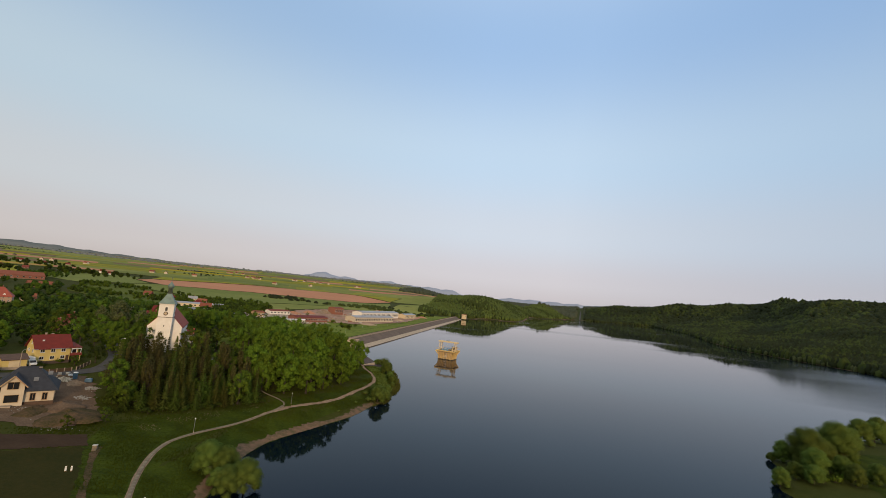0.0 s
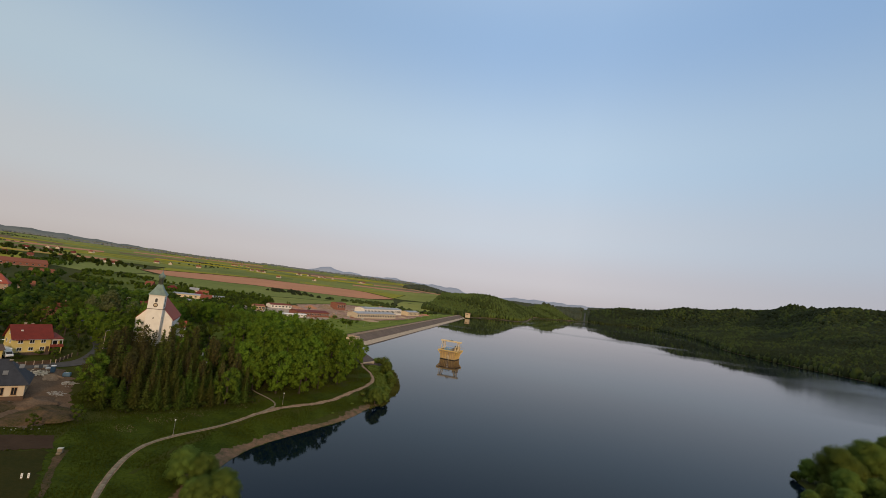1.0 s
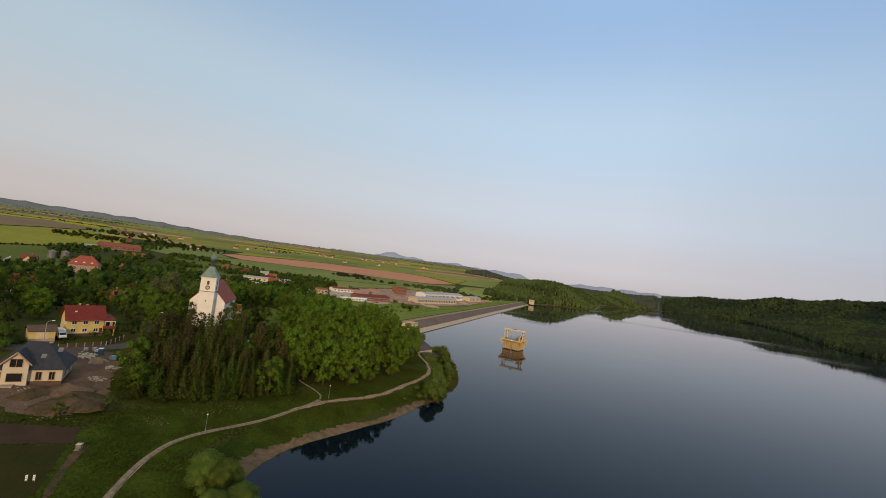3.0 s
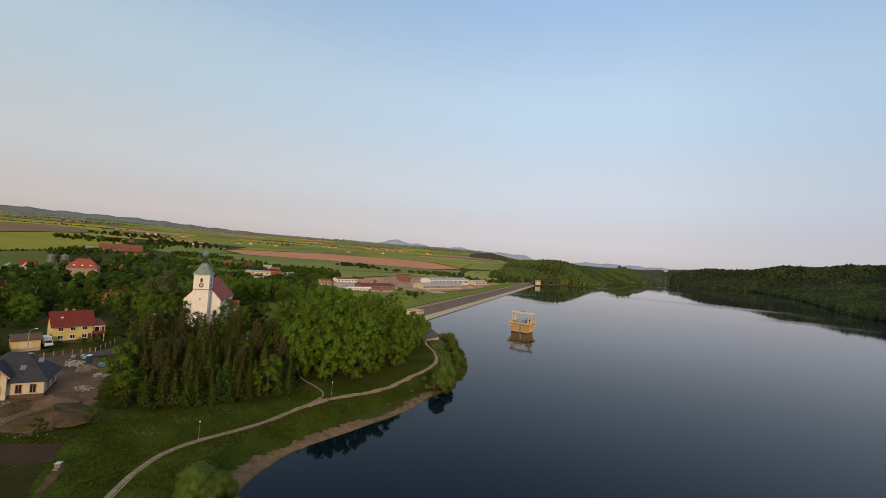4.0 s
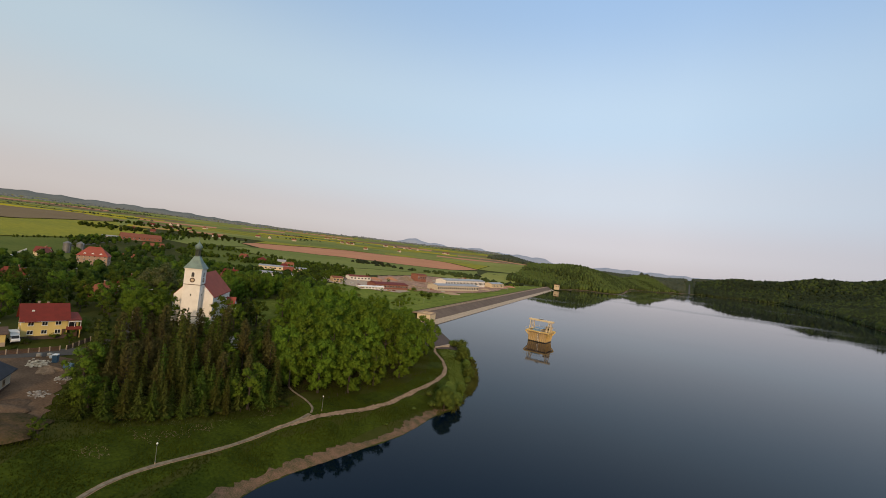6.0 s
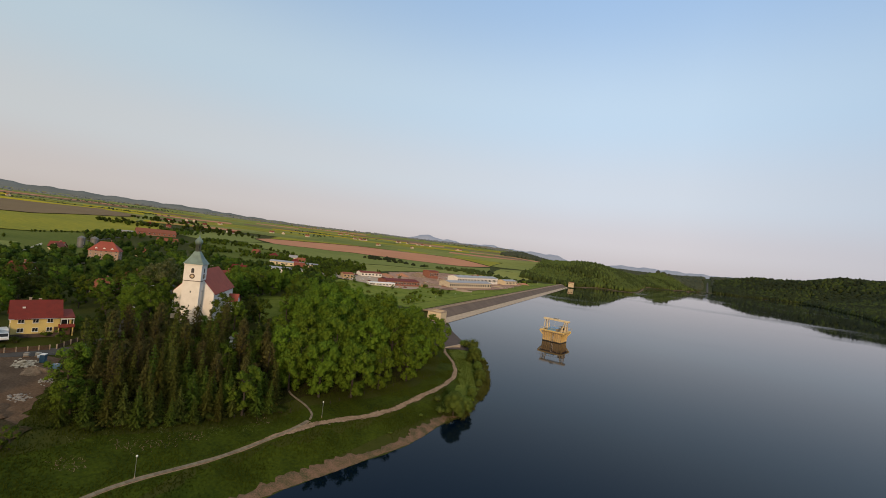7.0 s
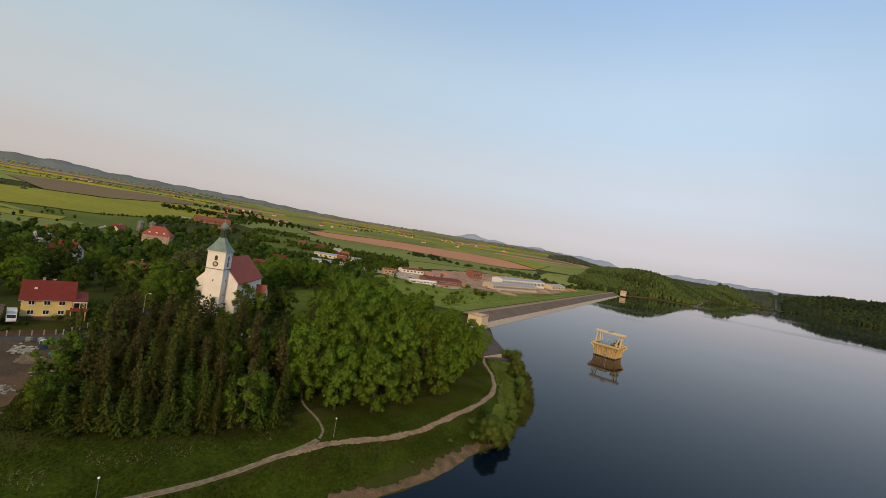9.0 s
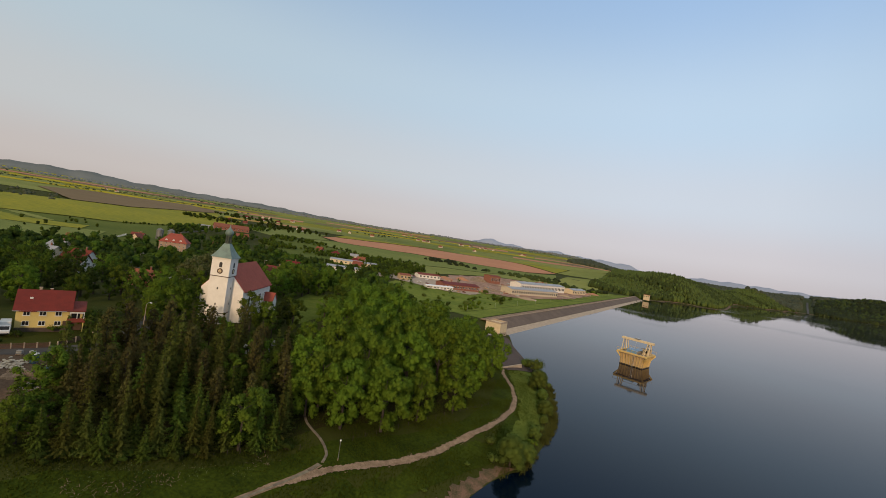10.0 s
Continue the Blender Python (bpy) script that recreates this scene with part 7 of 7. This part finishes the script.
rubble("rubble", -114.8, 143.3, 80, 1.0, "stone", 0.22, "scattered pale building rubble", "rubble")
rubble("rubble", -119, 127, 60, 3.0, "stone", 0.15, "scattered white stones and building waste", "rubble")
rubble("rubble", -104, 121.5, 30, 3.2, "stone", 0.16, "scattered pale stones in the grass", "rubble")
rubble("boulders", -72, 356, 40, 2.6, "stone", 0.6, "grey riprap boulders at the foot of the dam", "rocks")
rubble("sacks", -131.6, 153.8, 130, 1.2, "plaster", 0.32, "pile of white building sacks", "sacks", 1.3)
rubble("rubble", -119.5, 151.5, 70, 1.1, "stone", 0.24, "pale building waste at the edge of the site", "rubble", 0.6)
for k in range(9):   # pale flower patches and litter at the wood's edge
    t = k / 8
    rubble("wild_flowers", -92 + 24 * t + rs.uniform(-2, 2), 141 + 27 * t + rs.uniform(-3, 1), 60, 1.1, "leaf_bloom", 0.06, "pale wild flowers in the grass", "flowers")


def pallet_stack(x, y, turn, n, mat, label):
    o = empty("pallet_stack", pose(x, y, float(ground(x, y)) + 0.1, 0, 0, turn), label, "pallet")
    for k in range(3):
        part("runner", box(-0.6, 0.6, -0.5 + 0.45 * k, -0.4 + 0.45 * k, 0, 0.1), M["raw_wood"], o)
    part("pallet_deck", box(-0.6, 0.6, -0.5, 0.5, 0.1, 0.15), M["raw_wood"], o)
    for k in range(n):
        part("block", box(-0.55, 0.55, -0.45, 0.45, 0.16 + 0.3 * k, 0.44 + 0.3 * k, 0.03), M[mat], o)
    return o


pallet_stack(-134.5, 158.8, 20, 3, "stone", "pallet of grey building blocks")
pallet_stack(-133.2, 158.4, 70, 2, "white_paint", "pallet of white wrapped blocks")
pallet_stack(-136, 157, 40, 3, "stone", "pallet of grey building blocks")
toilet = empty("portable_toilet", pose(-130.5, 157.4, float(ground(-130.5, 157.4)), 0, 0, 30), "blue plastic portable toilet with a white roof", "portable toilet")
part("cabin", box(-0.6, 0.6, -0.6, 0.6, 0, 2.1, 0.05), M["site_blue"], toilet)
part("roof", box(-0.65, 0.65, -0.65, 0.65, 2.1, 2.35, 0.08), M["white_paint"], toilet, "white domed roof")
part("door", box(-0.45, 0.45, -0.64, -0.6, 0.15, 1.95), M["site_blue"], toilet)
tank_box = empty("water_tank", pose(-125.0, 157.0, float(ground(-125.0, 157.0)), 0, 0, 30), "grey plastic tank wrapped in a blue sheet", "tank")
part("body", box(-1.1, 1.1, -0.8, 0.8, 0, 1.3, 0.2), M["site_blue"], tank_box)
part("lid", box(-0.4, 0.4, -0.4, 0.4, 1.3, 1.42, 0.05), M["metal"], tank_box)


def lamp_post(x, y, tall=4.4):
    o = empty("park_lamp", pose(x, y, float(ground(x, y))), "slim pale park lamp with a white globe", "lamp", "park lamps")
    part("base", tube((0, 0, -0.4), (0, 0, 0.5), 0.11, 0.1), M["concrete"], o)
    part("pole", tube((0, 0, 0.45), (0, 0, tall - 0.2), 0.05, 0.035), M["metal"], o)
    bm = bmesh.new()
    bmesh.ops.create_icosphere(bm, subdivisions=2, radius=0.2, matrix=Matrix.Translation((0, 0, tall)))
    part("globe", bm, M["globe"], o, "milky white globe", True)
    part("collar", tube((0, 0, tall - 0.32), (0, 0, tall - 0.16), 0.1), M["metal"], o)
    return o


lamp = lamp_post(-73.4, 137.0)
for x, y in ((-57.7, 178.5), (-56.6, 91.3)):
    copy_thing(lamp, pose(x, y, float(ground(x, y))))
dam_lamp = lamp_post(*on_dam(20, FACE + 30, 0)[:2])
for k in range(1, 12):
    q = on_dam(20 + 52 * k, FACE + 30, 0)
    copy_thing(dam_lamp, pose(q[0], q[1], float(ground(q[0], q[1]))))


def street_lamp(x, y, turn, tall=8.0):
    o = empty("street_lamp", pose(x, y, float(ground(x, y)), 0, 0, turn), "grey concrete street lamp with a curved arm", "lamp", "street lamps")
    part("pole", tube((0, 0, -0.5), (0, 0, tall), 0.13, 0.08), M["concrete"], o)
    bm = bmesh.new()
    q = [(0, 0, tall - 0.1), (0.25, 0, tall + 0.35), (0.7, 0, tall + 0.6), (1.4, 0, tall + 0.7)]
    for a, b in zip(q, q[1:]):
        add_tube(bm, a, b, 0.05, n=6)
    part("arm", bm, M["metal"], o)
    part("head", box(1.2, 1.95, -0.14, 0.14, tall + 0.6, tall + 0.78, 0.05), M["white_paint"], o, "white lamp head")
    return o


slamp = street_lamp(-144.5, 150, 60)
for x, y, a in ((-137.5, 186, 10), (-169, 221, 20), (-212, 276, 40), (-182, 120, 60), (-248, 340, 20), (-285, 275, 60), (-350, 299, 60)):
    copy_thing(slamp, pose(x, y, float(ground(x, y)), 0, 0, a))


def fence(name, a, b, n, tall, post_mat, fill, label, slats=True, thick=0.12):
    a, b = np.array(a, float), np.array(b, float)
    dv = (b - a) / n
    turn = math.degrees(math.atan2(dv[1], dv[0]))
    ln = float(np.linalg.norm(dv))
    o = empty(name, pose(a[0], a[1], float(ground(*a))), label, "fence")
    for k in range(n + 1):
        q = dv * k
        z = float(ground(*(a + q))) - float(ground(*a))
        p = part("post", box(-thick, thick, -thick, thick, -0.4, tall + 0.12, 0.02), M[post_mat], o)
        p.matrix_basis = pose(q[0], q[1], z)
        if k < n and slats:
            z2 = float(ground(*(a + q + dv))) - float(ground(*a))
            for s in range(4):
                r = part("rail", box(0.13, ln - 0.13, -0.03, 0.03, 0.12 + s * tall * 0.235, 0.12 + s * tall * 0.235 + tall * 0.19), M[fill], o)
                r.matrix_basis = pose(q[0], q[1], z, 0, -math.degrees(math.atan2(z2 - z, ln)), turn)
        elif k < n:
            for s in range(2):
                z2 = float(ground(*(a + q + dv))) - float(ground(*a))
                part("wire", tube((q[0], q[1], z + tall * (0.45 + 0.45 * s)), (q[0] + dv[0], q[1] + dv[1], z2 + tall * (0.45 + 0.45 * s)), 0.007, n=4), M["bark"], o)
    return o


for a, b, n in (((-442, 333), (-498, 380), 12), ((-498, 380), (-540, 416), 9)):
    fence("garden_wall", a, b, n, 2.2, "white", "white", "long low pale garden wall beside the farmyard", True, 0.25)
fence("garden_fence", (-142.8, 150.6), (-137.2, 163.2), 6, 1.4, "concrete", "wood", "brown slatted garden fence between pale posts")
fence("garden_fence", (-136.6, 164.6), (-139.0, 173.5), 4, 1.4, "concrete", "wood", "brown slatted garden fence between pale posts")
fence("wire_fence", (-66, 176), (-84, 154), 12, 1.0, "bark", "metal", "thin wire fence on grey wooden posts at the wood's edge", False, 0.05)
fence("wire_fence", (-61, 183.5), (-41, 236), 16, 1.0, "bark", "metal", "thin wire fence on grey wooden posts along the trail", False, 0.05)

# concrete chamber and two info boards by the plots
chamber = empty("inspection_chamber", pose(-86.3, 114.6, float(ground(-86.3, 114.6)), 0, 0, 25), "small pale concrete inspection chamber in the grass", "concrete chamber")
part("body", box(-0.5, 0.5, -0.45, 0.45, -0.5, 1.05, 0.05), M["slab"], chamber)
part("lid", box(-0.56, 0.56, -0.52, 0.52, 1.05, 1.18, 0.04), M["stone"], chamber)
part("step", box(-0.45, 0.45, -1.1, -0.5, -0.5, 0.35, 0.04), M["slab"], chamber)


def board(x, y, turn):
    o = empty("board", pose(x, y, float(ground(x, y)), 0, 0, turn), "white wooden board standing in the meadow", "board", "white boards")
    part("panel", box(-0.3, 0.3, -0.04, 0.04, 0.4, 1.7, 0.02), M["white_paint"], o)
    for sx in (-0.22, 0.22):
        part("leg", box(sx - 0.05, sx + 0.05, 0.05, 0.13, -0.3, 1.8), M["raw_wood"], o)
    part("bar", box(-0.2, 0.2, -0.052, -0.042, 1.25, 1.4), M["metal"], o)
    part("bar", box(-0.2, 0.2, -0.052, -0.042, 0.85, 1.0), M["metal"], o)
    return o


board(-82.4, 101.7, 35).scale = (0.6, 0.8, 0.75)
board(-81.6, 102.4, 28).scale = (0.6, 0.8, 0.75)


# ---- vehicles ----
def wheel(parent, x, y, r=0.34):
    bm = bmesh.new()
    bmesh.ops.create_cone(bm, cap_ends=True, segments=14, radius1=r, radius2=r, depth=0.22, matrix=Matrix.Translation((x, y, r)) @ Matrix.Rotation(math.pi / 2, 4, "X"))
    t = part("wheel", bm, M["rubber"], parent)
    bm = bmesh.new()
    bmesh.ops.create_cone(bm, cap_ends=True, segments=10, radius1=r * 0.6, radius2=r * 0.6, depth=0.25, matrix=Matrix.Translation((x, y, r)) @ Matrix.Rotation(math.pi / 2, 4, "X"))
    part("rim", bm, M["metal"], t)


def van(m):
    o = empty("van", m, "white delivery van with a tall box body", "van")
    part("box_body", box(-3.0, 0.9, -1.05, 1.05, 0.75, 3.1, 0.08), M["white_paint"], o)
    bm = prism(bmesh.new(), [(0.95, 0.45), (2.9, 0.45), (2.9, 1.15), (2.3, 1.3), (1.7, 2.2), (0.95, 2.25)], -0.98, 0.98)
    part("cab", bm, M["white_paint"], o)
    part("windscreen", add_beam(bmesh.new(), (2.28, 0, 1.36), (1.76, 0, 2.14), 1.7, 0.05), M["glass"], o)
    for y in (-0.99, 0.99):
        part("side_window", box(1.1, 1.9, y - 0.015, y + 0.015, 1.4, 2.05), M["glass"], o)
        part("headlight", box(2.88, 2.94, y * 0.75 - 0.15, y * 0.75 + 0.15, 0.8, 1.0), M["globe"], o)
    part("bumper", box(2.85, 3.02, -0.95, 0.95, 0.4, 0.65, 0.04), M["rubber"], o)
    part("chassis", box(-2.9, 2.8, -0.8, 0.8, 0.35, 0.74), M["rubber"], o)
    for x in (-2.0, 2.0):
        for y in (-0.9, 0.9):
            wheel(o, x, y, 0.38)
    return o


van(pose(-149.9, 159.4, float(ground(-149.9, 159.4)) + 0.15, 0, 0, -24))


def car(mat, label):
    o = empty("car", pose(0, 0, -60), label, "car", "parked cars")
    part("body", prism(bmesh.new(), [(-2.1, 0.3), (2.1, 0.3), (2.15, 0.75), (1.2, 0.92), (0.55, 1.42), (-1.1, 1.45), (-1.9, 0.98), (-2.15, 0.9)], -0.86, 0.86), M[mat], o)
    part("windscreen", add_beam(bmesh.new(), (1.17, 0, 0.97), (0.6, 0, 1.4), 1.5, 0.04), M["glass"], o)
    part("rear_window", add_beam(bmesh.new(), (-1.86, 0, 1.02), (-1.15, 0, 1.43), 1.5, 0.04), M["glass"], o)
    for y in (-0.87, 0.87):
        part("side_window", prism(bmesh.new(), [(-1.5, 0.98), (0.95, 0.95), (0.5, 1.35), (-1.05, 1.37)], y - 0.012, y + 0.012), M["glass"], o)
        part("headlight", box(2.08, 2.16, y * 0.75 - 0.14, y * 0.75 + 0.14, 0.6, 0.74), M["globe"], o)
    for x in (-1.35, 1.35):
        for y in (-0.78, 0.78):
            wheel(o, x, y, 0.31)
    return o


CARS = [car("white_paint", "white parked hatchback on asphalt"), car("metal", "silver grey parked family car"), car("red_tile", "dark red parked small car")]
for k, (x, y, a) in enumerate(((-100.5, 204, 40), (-104, 199, 60), (-222, 520, 20), (-214, 515, 20), (-206, 522, 25), (-198, 525, 20), (-236, 512, 70), (-244, 505, 70), (-186, 505, 15), (-178, 509, 15), (-170, 512, 15), (-192, 521, 15), (-184, 523, 15), (-163, 529, 15), (-157, 533, 15), (-212, 556, 70), (-226, 548, 70), (-232, 560, 70), (-255, 330, 65), (-330, 286, 20), (-275, 432, 60))):
    m = pose(x, y, float(ground(x, y)) + (0.62 if y > 470 else 0.28), 0, 0, a)
    if k < 3:
        CARS[k].matrix_basis = m
    else:
        copy_thing(CARS[(k * 7) % 3], m)


# ---- churchyard ----
def gravestone(x, y, turn):
    o = empty("gravestone", pose(x, y, float(ground(x, y)), 0, 0, turn), "pale grey gravestone in the churchyard", "gravestone", "gravestones")
    part("headstone", box(-0.4, 0.4, 0.5, 0.65, -0.2, 1.1, 0.04), M["stone"], o)
    part("slab", box(-0.45, 0.45, -1.3, 0.45, -0.2, 0.25, 0.03), M["stone"], o)
    return o


g = gravestone(-112, 207, 30)
rnd = random.Random(9)
for k in range(26):
    x, y = -113 + 3.4 * (k % 7) + rnd.uniform(-0.6, 0.6), 199 + 3.6 * (k // 7) + 1.2 * (k % 7) + rnd.uniform(-0.6, 0.6)
    copy_thing(g, pose(x, y, float(ground(x, y)), 0, 0, 30 + rnd.uniform(-6, 6)))


# ---- grass tufts on the bank ----
def tufts(n, seed):
    rs = np.random.RandomState(seed)
    x, y = rs.uniform(-116, -20, n), rs.uniform(96, 290, n)
    d = shore_distance(x, y)
    ok = (d > np.where(y < 215, 2.4, 2.0) + np.abs(rs.normal(0, 1.6, n))) & (d < 58)
    x, y = x[ok], y[ok]
    wild = np.array([not any(inside(a, b, q) for q in (LAWN, BED, SITE)) for a, b in zip(x, y)])
    x, y = x[wild], y[wild]
    lines = np.concatenate([curve_points(WALK, 1.0), curve_points(TRAIL, 1.0), curve_points(STAIR, 1.0)])
    clear = np.array([np.min((lines[:, 0] - a) ** 2 + (lines[:, 1] - b) ** 2) > 1.3 for a, b in zip(x, y)])
    clump = np.sin(x * 0.31 + 2 * np.sin(y * 0.17)) + np.sin(y * 0.27 + 1.5 * np.sin(x * 0.23)) + rs.normal(0, 0.8, len(x))
    x, y = x[clear & (clump > -0.4)], y[clear & (clump > -0.4)]
    z, m = ground(x, y), len(x)
    V = []
    for k in range(3):
        a, h, w = rs.uniform(0, 6.283, m), rs.uniform(0.14, 0.42, m), rs.uniform(0.05, 0.15, m)
        dx, dy = np.cos(a) * w, np.sin(a) * w
        V.append(np.stack([np.stack([x - dx, y - dy, z], 1), np.stack([x + dx, y + dy, z], 1), np.stack([x + dy * 0.8, y - dx * 0.8, z + h], 1)], 1))
    v = np.concatenate(V).reshape(-1, 3)
    tagged(raw("grass_tufts", v, np.arange(len(v)).reshape(-1, 3), M["tuft"]), "rough tufts of green grass on the bank", "grass", kind="stuff")


tufts(170000, 12)


def dry_stems(spots, n, seed):
    """Bleached stalks of last year's weeds lying in loose patches."""
    rs = np.random.RandomState(seed)
    i = rs.randint(0, len(spots), n)
    c = np.array(spots)[i]
    x, y = c[:, 0] + rs.normal(0, 1.5, n), c[:, 1] + rs.normal(0, 1.1, n)
    z = ground(x, y) + 0.1
    a, ln, up = rs.uniform(0, 6.283, n), rs.uniform(0.3, 0.9, n), rs.uniform(0.02, 0.45, n)
    dx, dy = np.cos(a), np.sin(a)
    v = np.stack([np.stack([x - dy * 0.05, y + dx * 0.05, z], 1), np.stack([x + dy * 0.05, y - dx * 0.05, z], 1), np.stack([x + dx * ln, y + dy * ln, z + up], 1)], 1).reshape(-1, 3)
    tagged(raw("dry_stems", v, np.arange(n * 3).reshape(-1, 3), M["trail"]), "bleached dry weed stalks in the grass", "dry weeds", kind="stuff")


dry_stems([(-83.6, 142.7), (-78.9, 149.1), (-86.1, 133.2), (-85.2, 134.6), (-76.4, 153.5), (-69.1, 167.8), (-81.5, 145.8)], 230, 8)


# clutter of the works behind the dam
def stack(x, y, turn, w, d, h, mat, label):
    o = empty("material_stack", pose(x, y, float(ground(x, y)) + 0.25, 0, 0, turn), label, "stack", "works stacks")
    for k in range(3):
        part("layer", box(-w / 2 + 0.1 * k, w / 2 - 0.15 * k, -d / 2, d / 2 - 0.1 * k, h * k / 3 + 0.02 * k, h * (k + 1) / 3, 0.03), M[mat], o)
    return o


rnd = random.Random(17)
for k in range(80):
    s, n = rnd.uniform(110, 560), FACE + rnd.uniform(62, 150)
    q = on_dam(s, n, 0)
    if all(math.hypot(q[0] - a, q[1] - b) > r * 0.62 + 3 for a, b, r in BUILT):
        mat = rnd.choice(("raw_wood", "brick", "stone", "concrete", "raw_wood"))
        stack(q[0], q[1], rnd.uniform(0, 180), rnd.uniform(3, 9), rnd.uniform(2, 4), rnd.uniform(1.2, 3.0), mat,
              {"raw_wood": "stack of pale sawn planks", "brick": "stack of red bricks outdoors", "stone": "stack of grey stone blocks", "concrete": "stack of pale concrete slabs"}[mat])


# reeds and grass clumps in the mud at the water's edge
def reeds(n, seed):
    rs = np.random.RandomState(seed)
    edge = curve_points(SHORE_LEFT[5:21], 0.5)
    edge = edge[(edge[:, 1] > 204) | (edge[:, 1] < 124)]
    c = edge[rs.randint(0, len(edge), n // 190)]
    i = rs.randint(0, len(c), n)
    x, y = c[i, 0] - np.abs(rs.normal(0, 1.3, n)) + 1.1 + rs.normal(0, 0.3, n), c[i, 1] + rs.normal(0, 1.4, n)
    z = np.maximum(ground(x, y), -0.1)
    a, h, w = rs.uniform(0, 6.283, n), rs.uniform(0.3, 0.95, n), rs.uniform(0.05, 0.14, n)
    dx, dy = np.cos(a) * w, np.sin(a) * w
    lx, ly = rs.normal(0, 0.22, n), rs.normal(0, 0.22, n)
    v = np.stack([np.stack([x - dx, y - dy, z], 1), np.stack([x + dx, y + dy, z], 1), np.stack([x + lx, y + ly, z + h], 1)], 1).reshape(-1, 3)
    tagged(raw("reeds", v, np.arange(n * 3).reshape(-1, 3), M["reed"]), "yellow-green reeds and sedge clumps in the shallows", "reeds", kind="stuff")


reeds(6000, 44)
ribbon("forest_ride", [tuple(RIDE_A), tuple((RIDE_A + RIDE_B) / 2), tuple(RIDE_B)], 8.0, M["asphalt"], 3.0, 40.0, 0.15, "pale straight ride cut through the far forest", "clearing")
far_bank = SHORE_RIGHT[:15]
ribbon("shore_mud", [(58, 1178), (90, 1228), (140, 1294), (231, 1325), (300, 1562), (380, 1862), (560, 2084), (680, 2274), (800, 2444)], 6.0, M["mud"], 0.25, 9.0, 0.4, "pale bare shore below the headland wood", "shore")
ribbon("shore_mud", [(x + 3.0, y - 1.0) for x, y in far_bank], 5.0, M["mud"], 0.12, 9.0, 0.4, "thin strip of bare shore below the wooded hills", "shore")
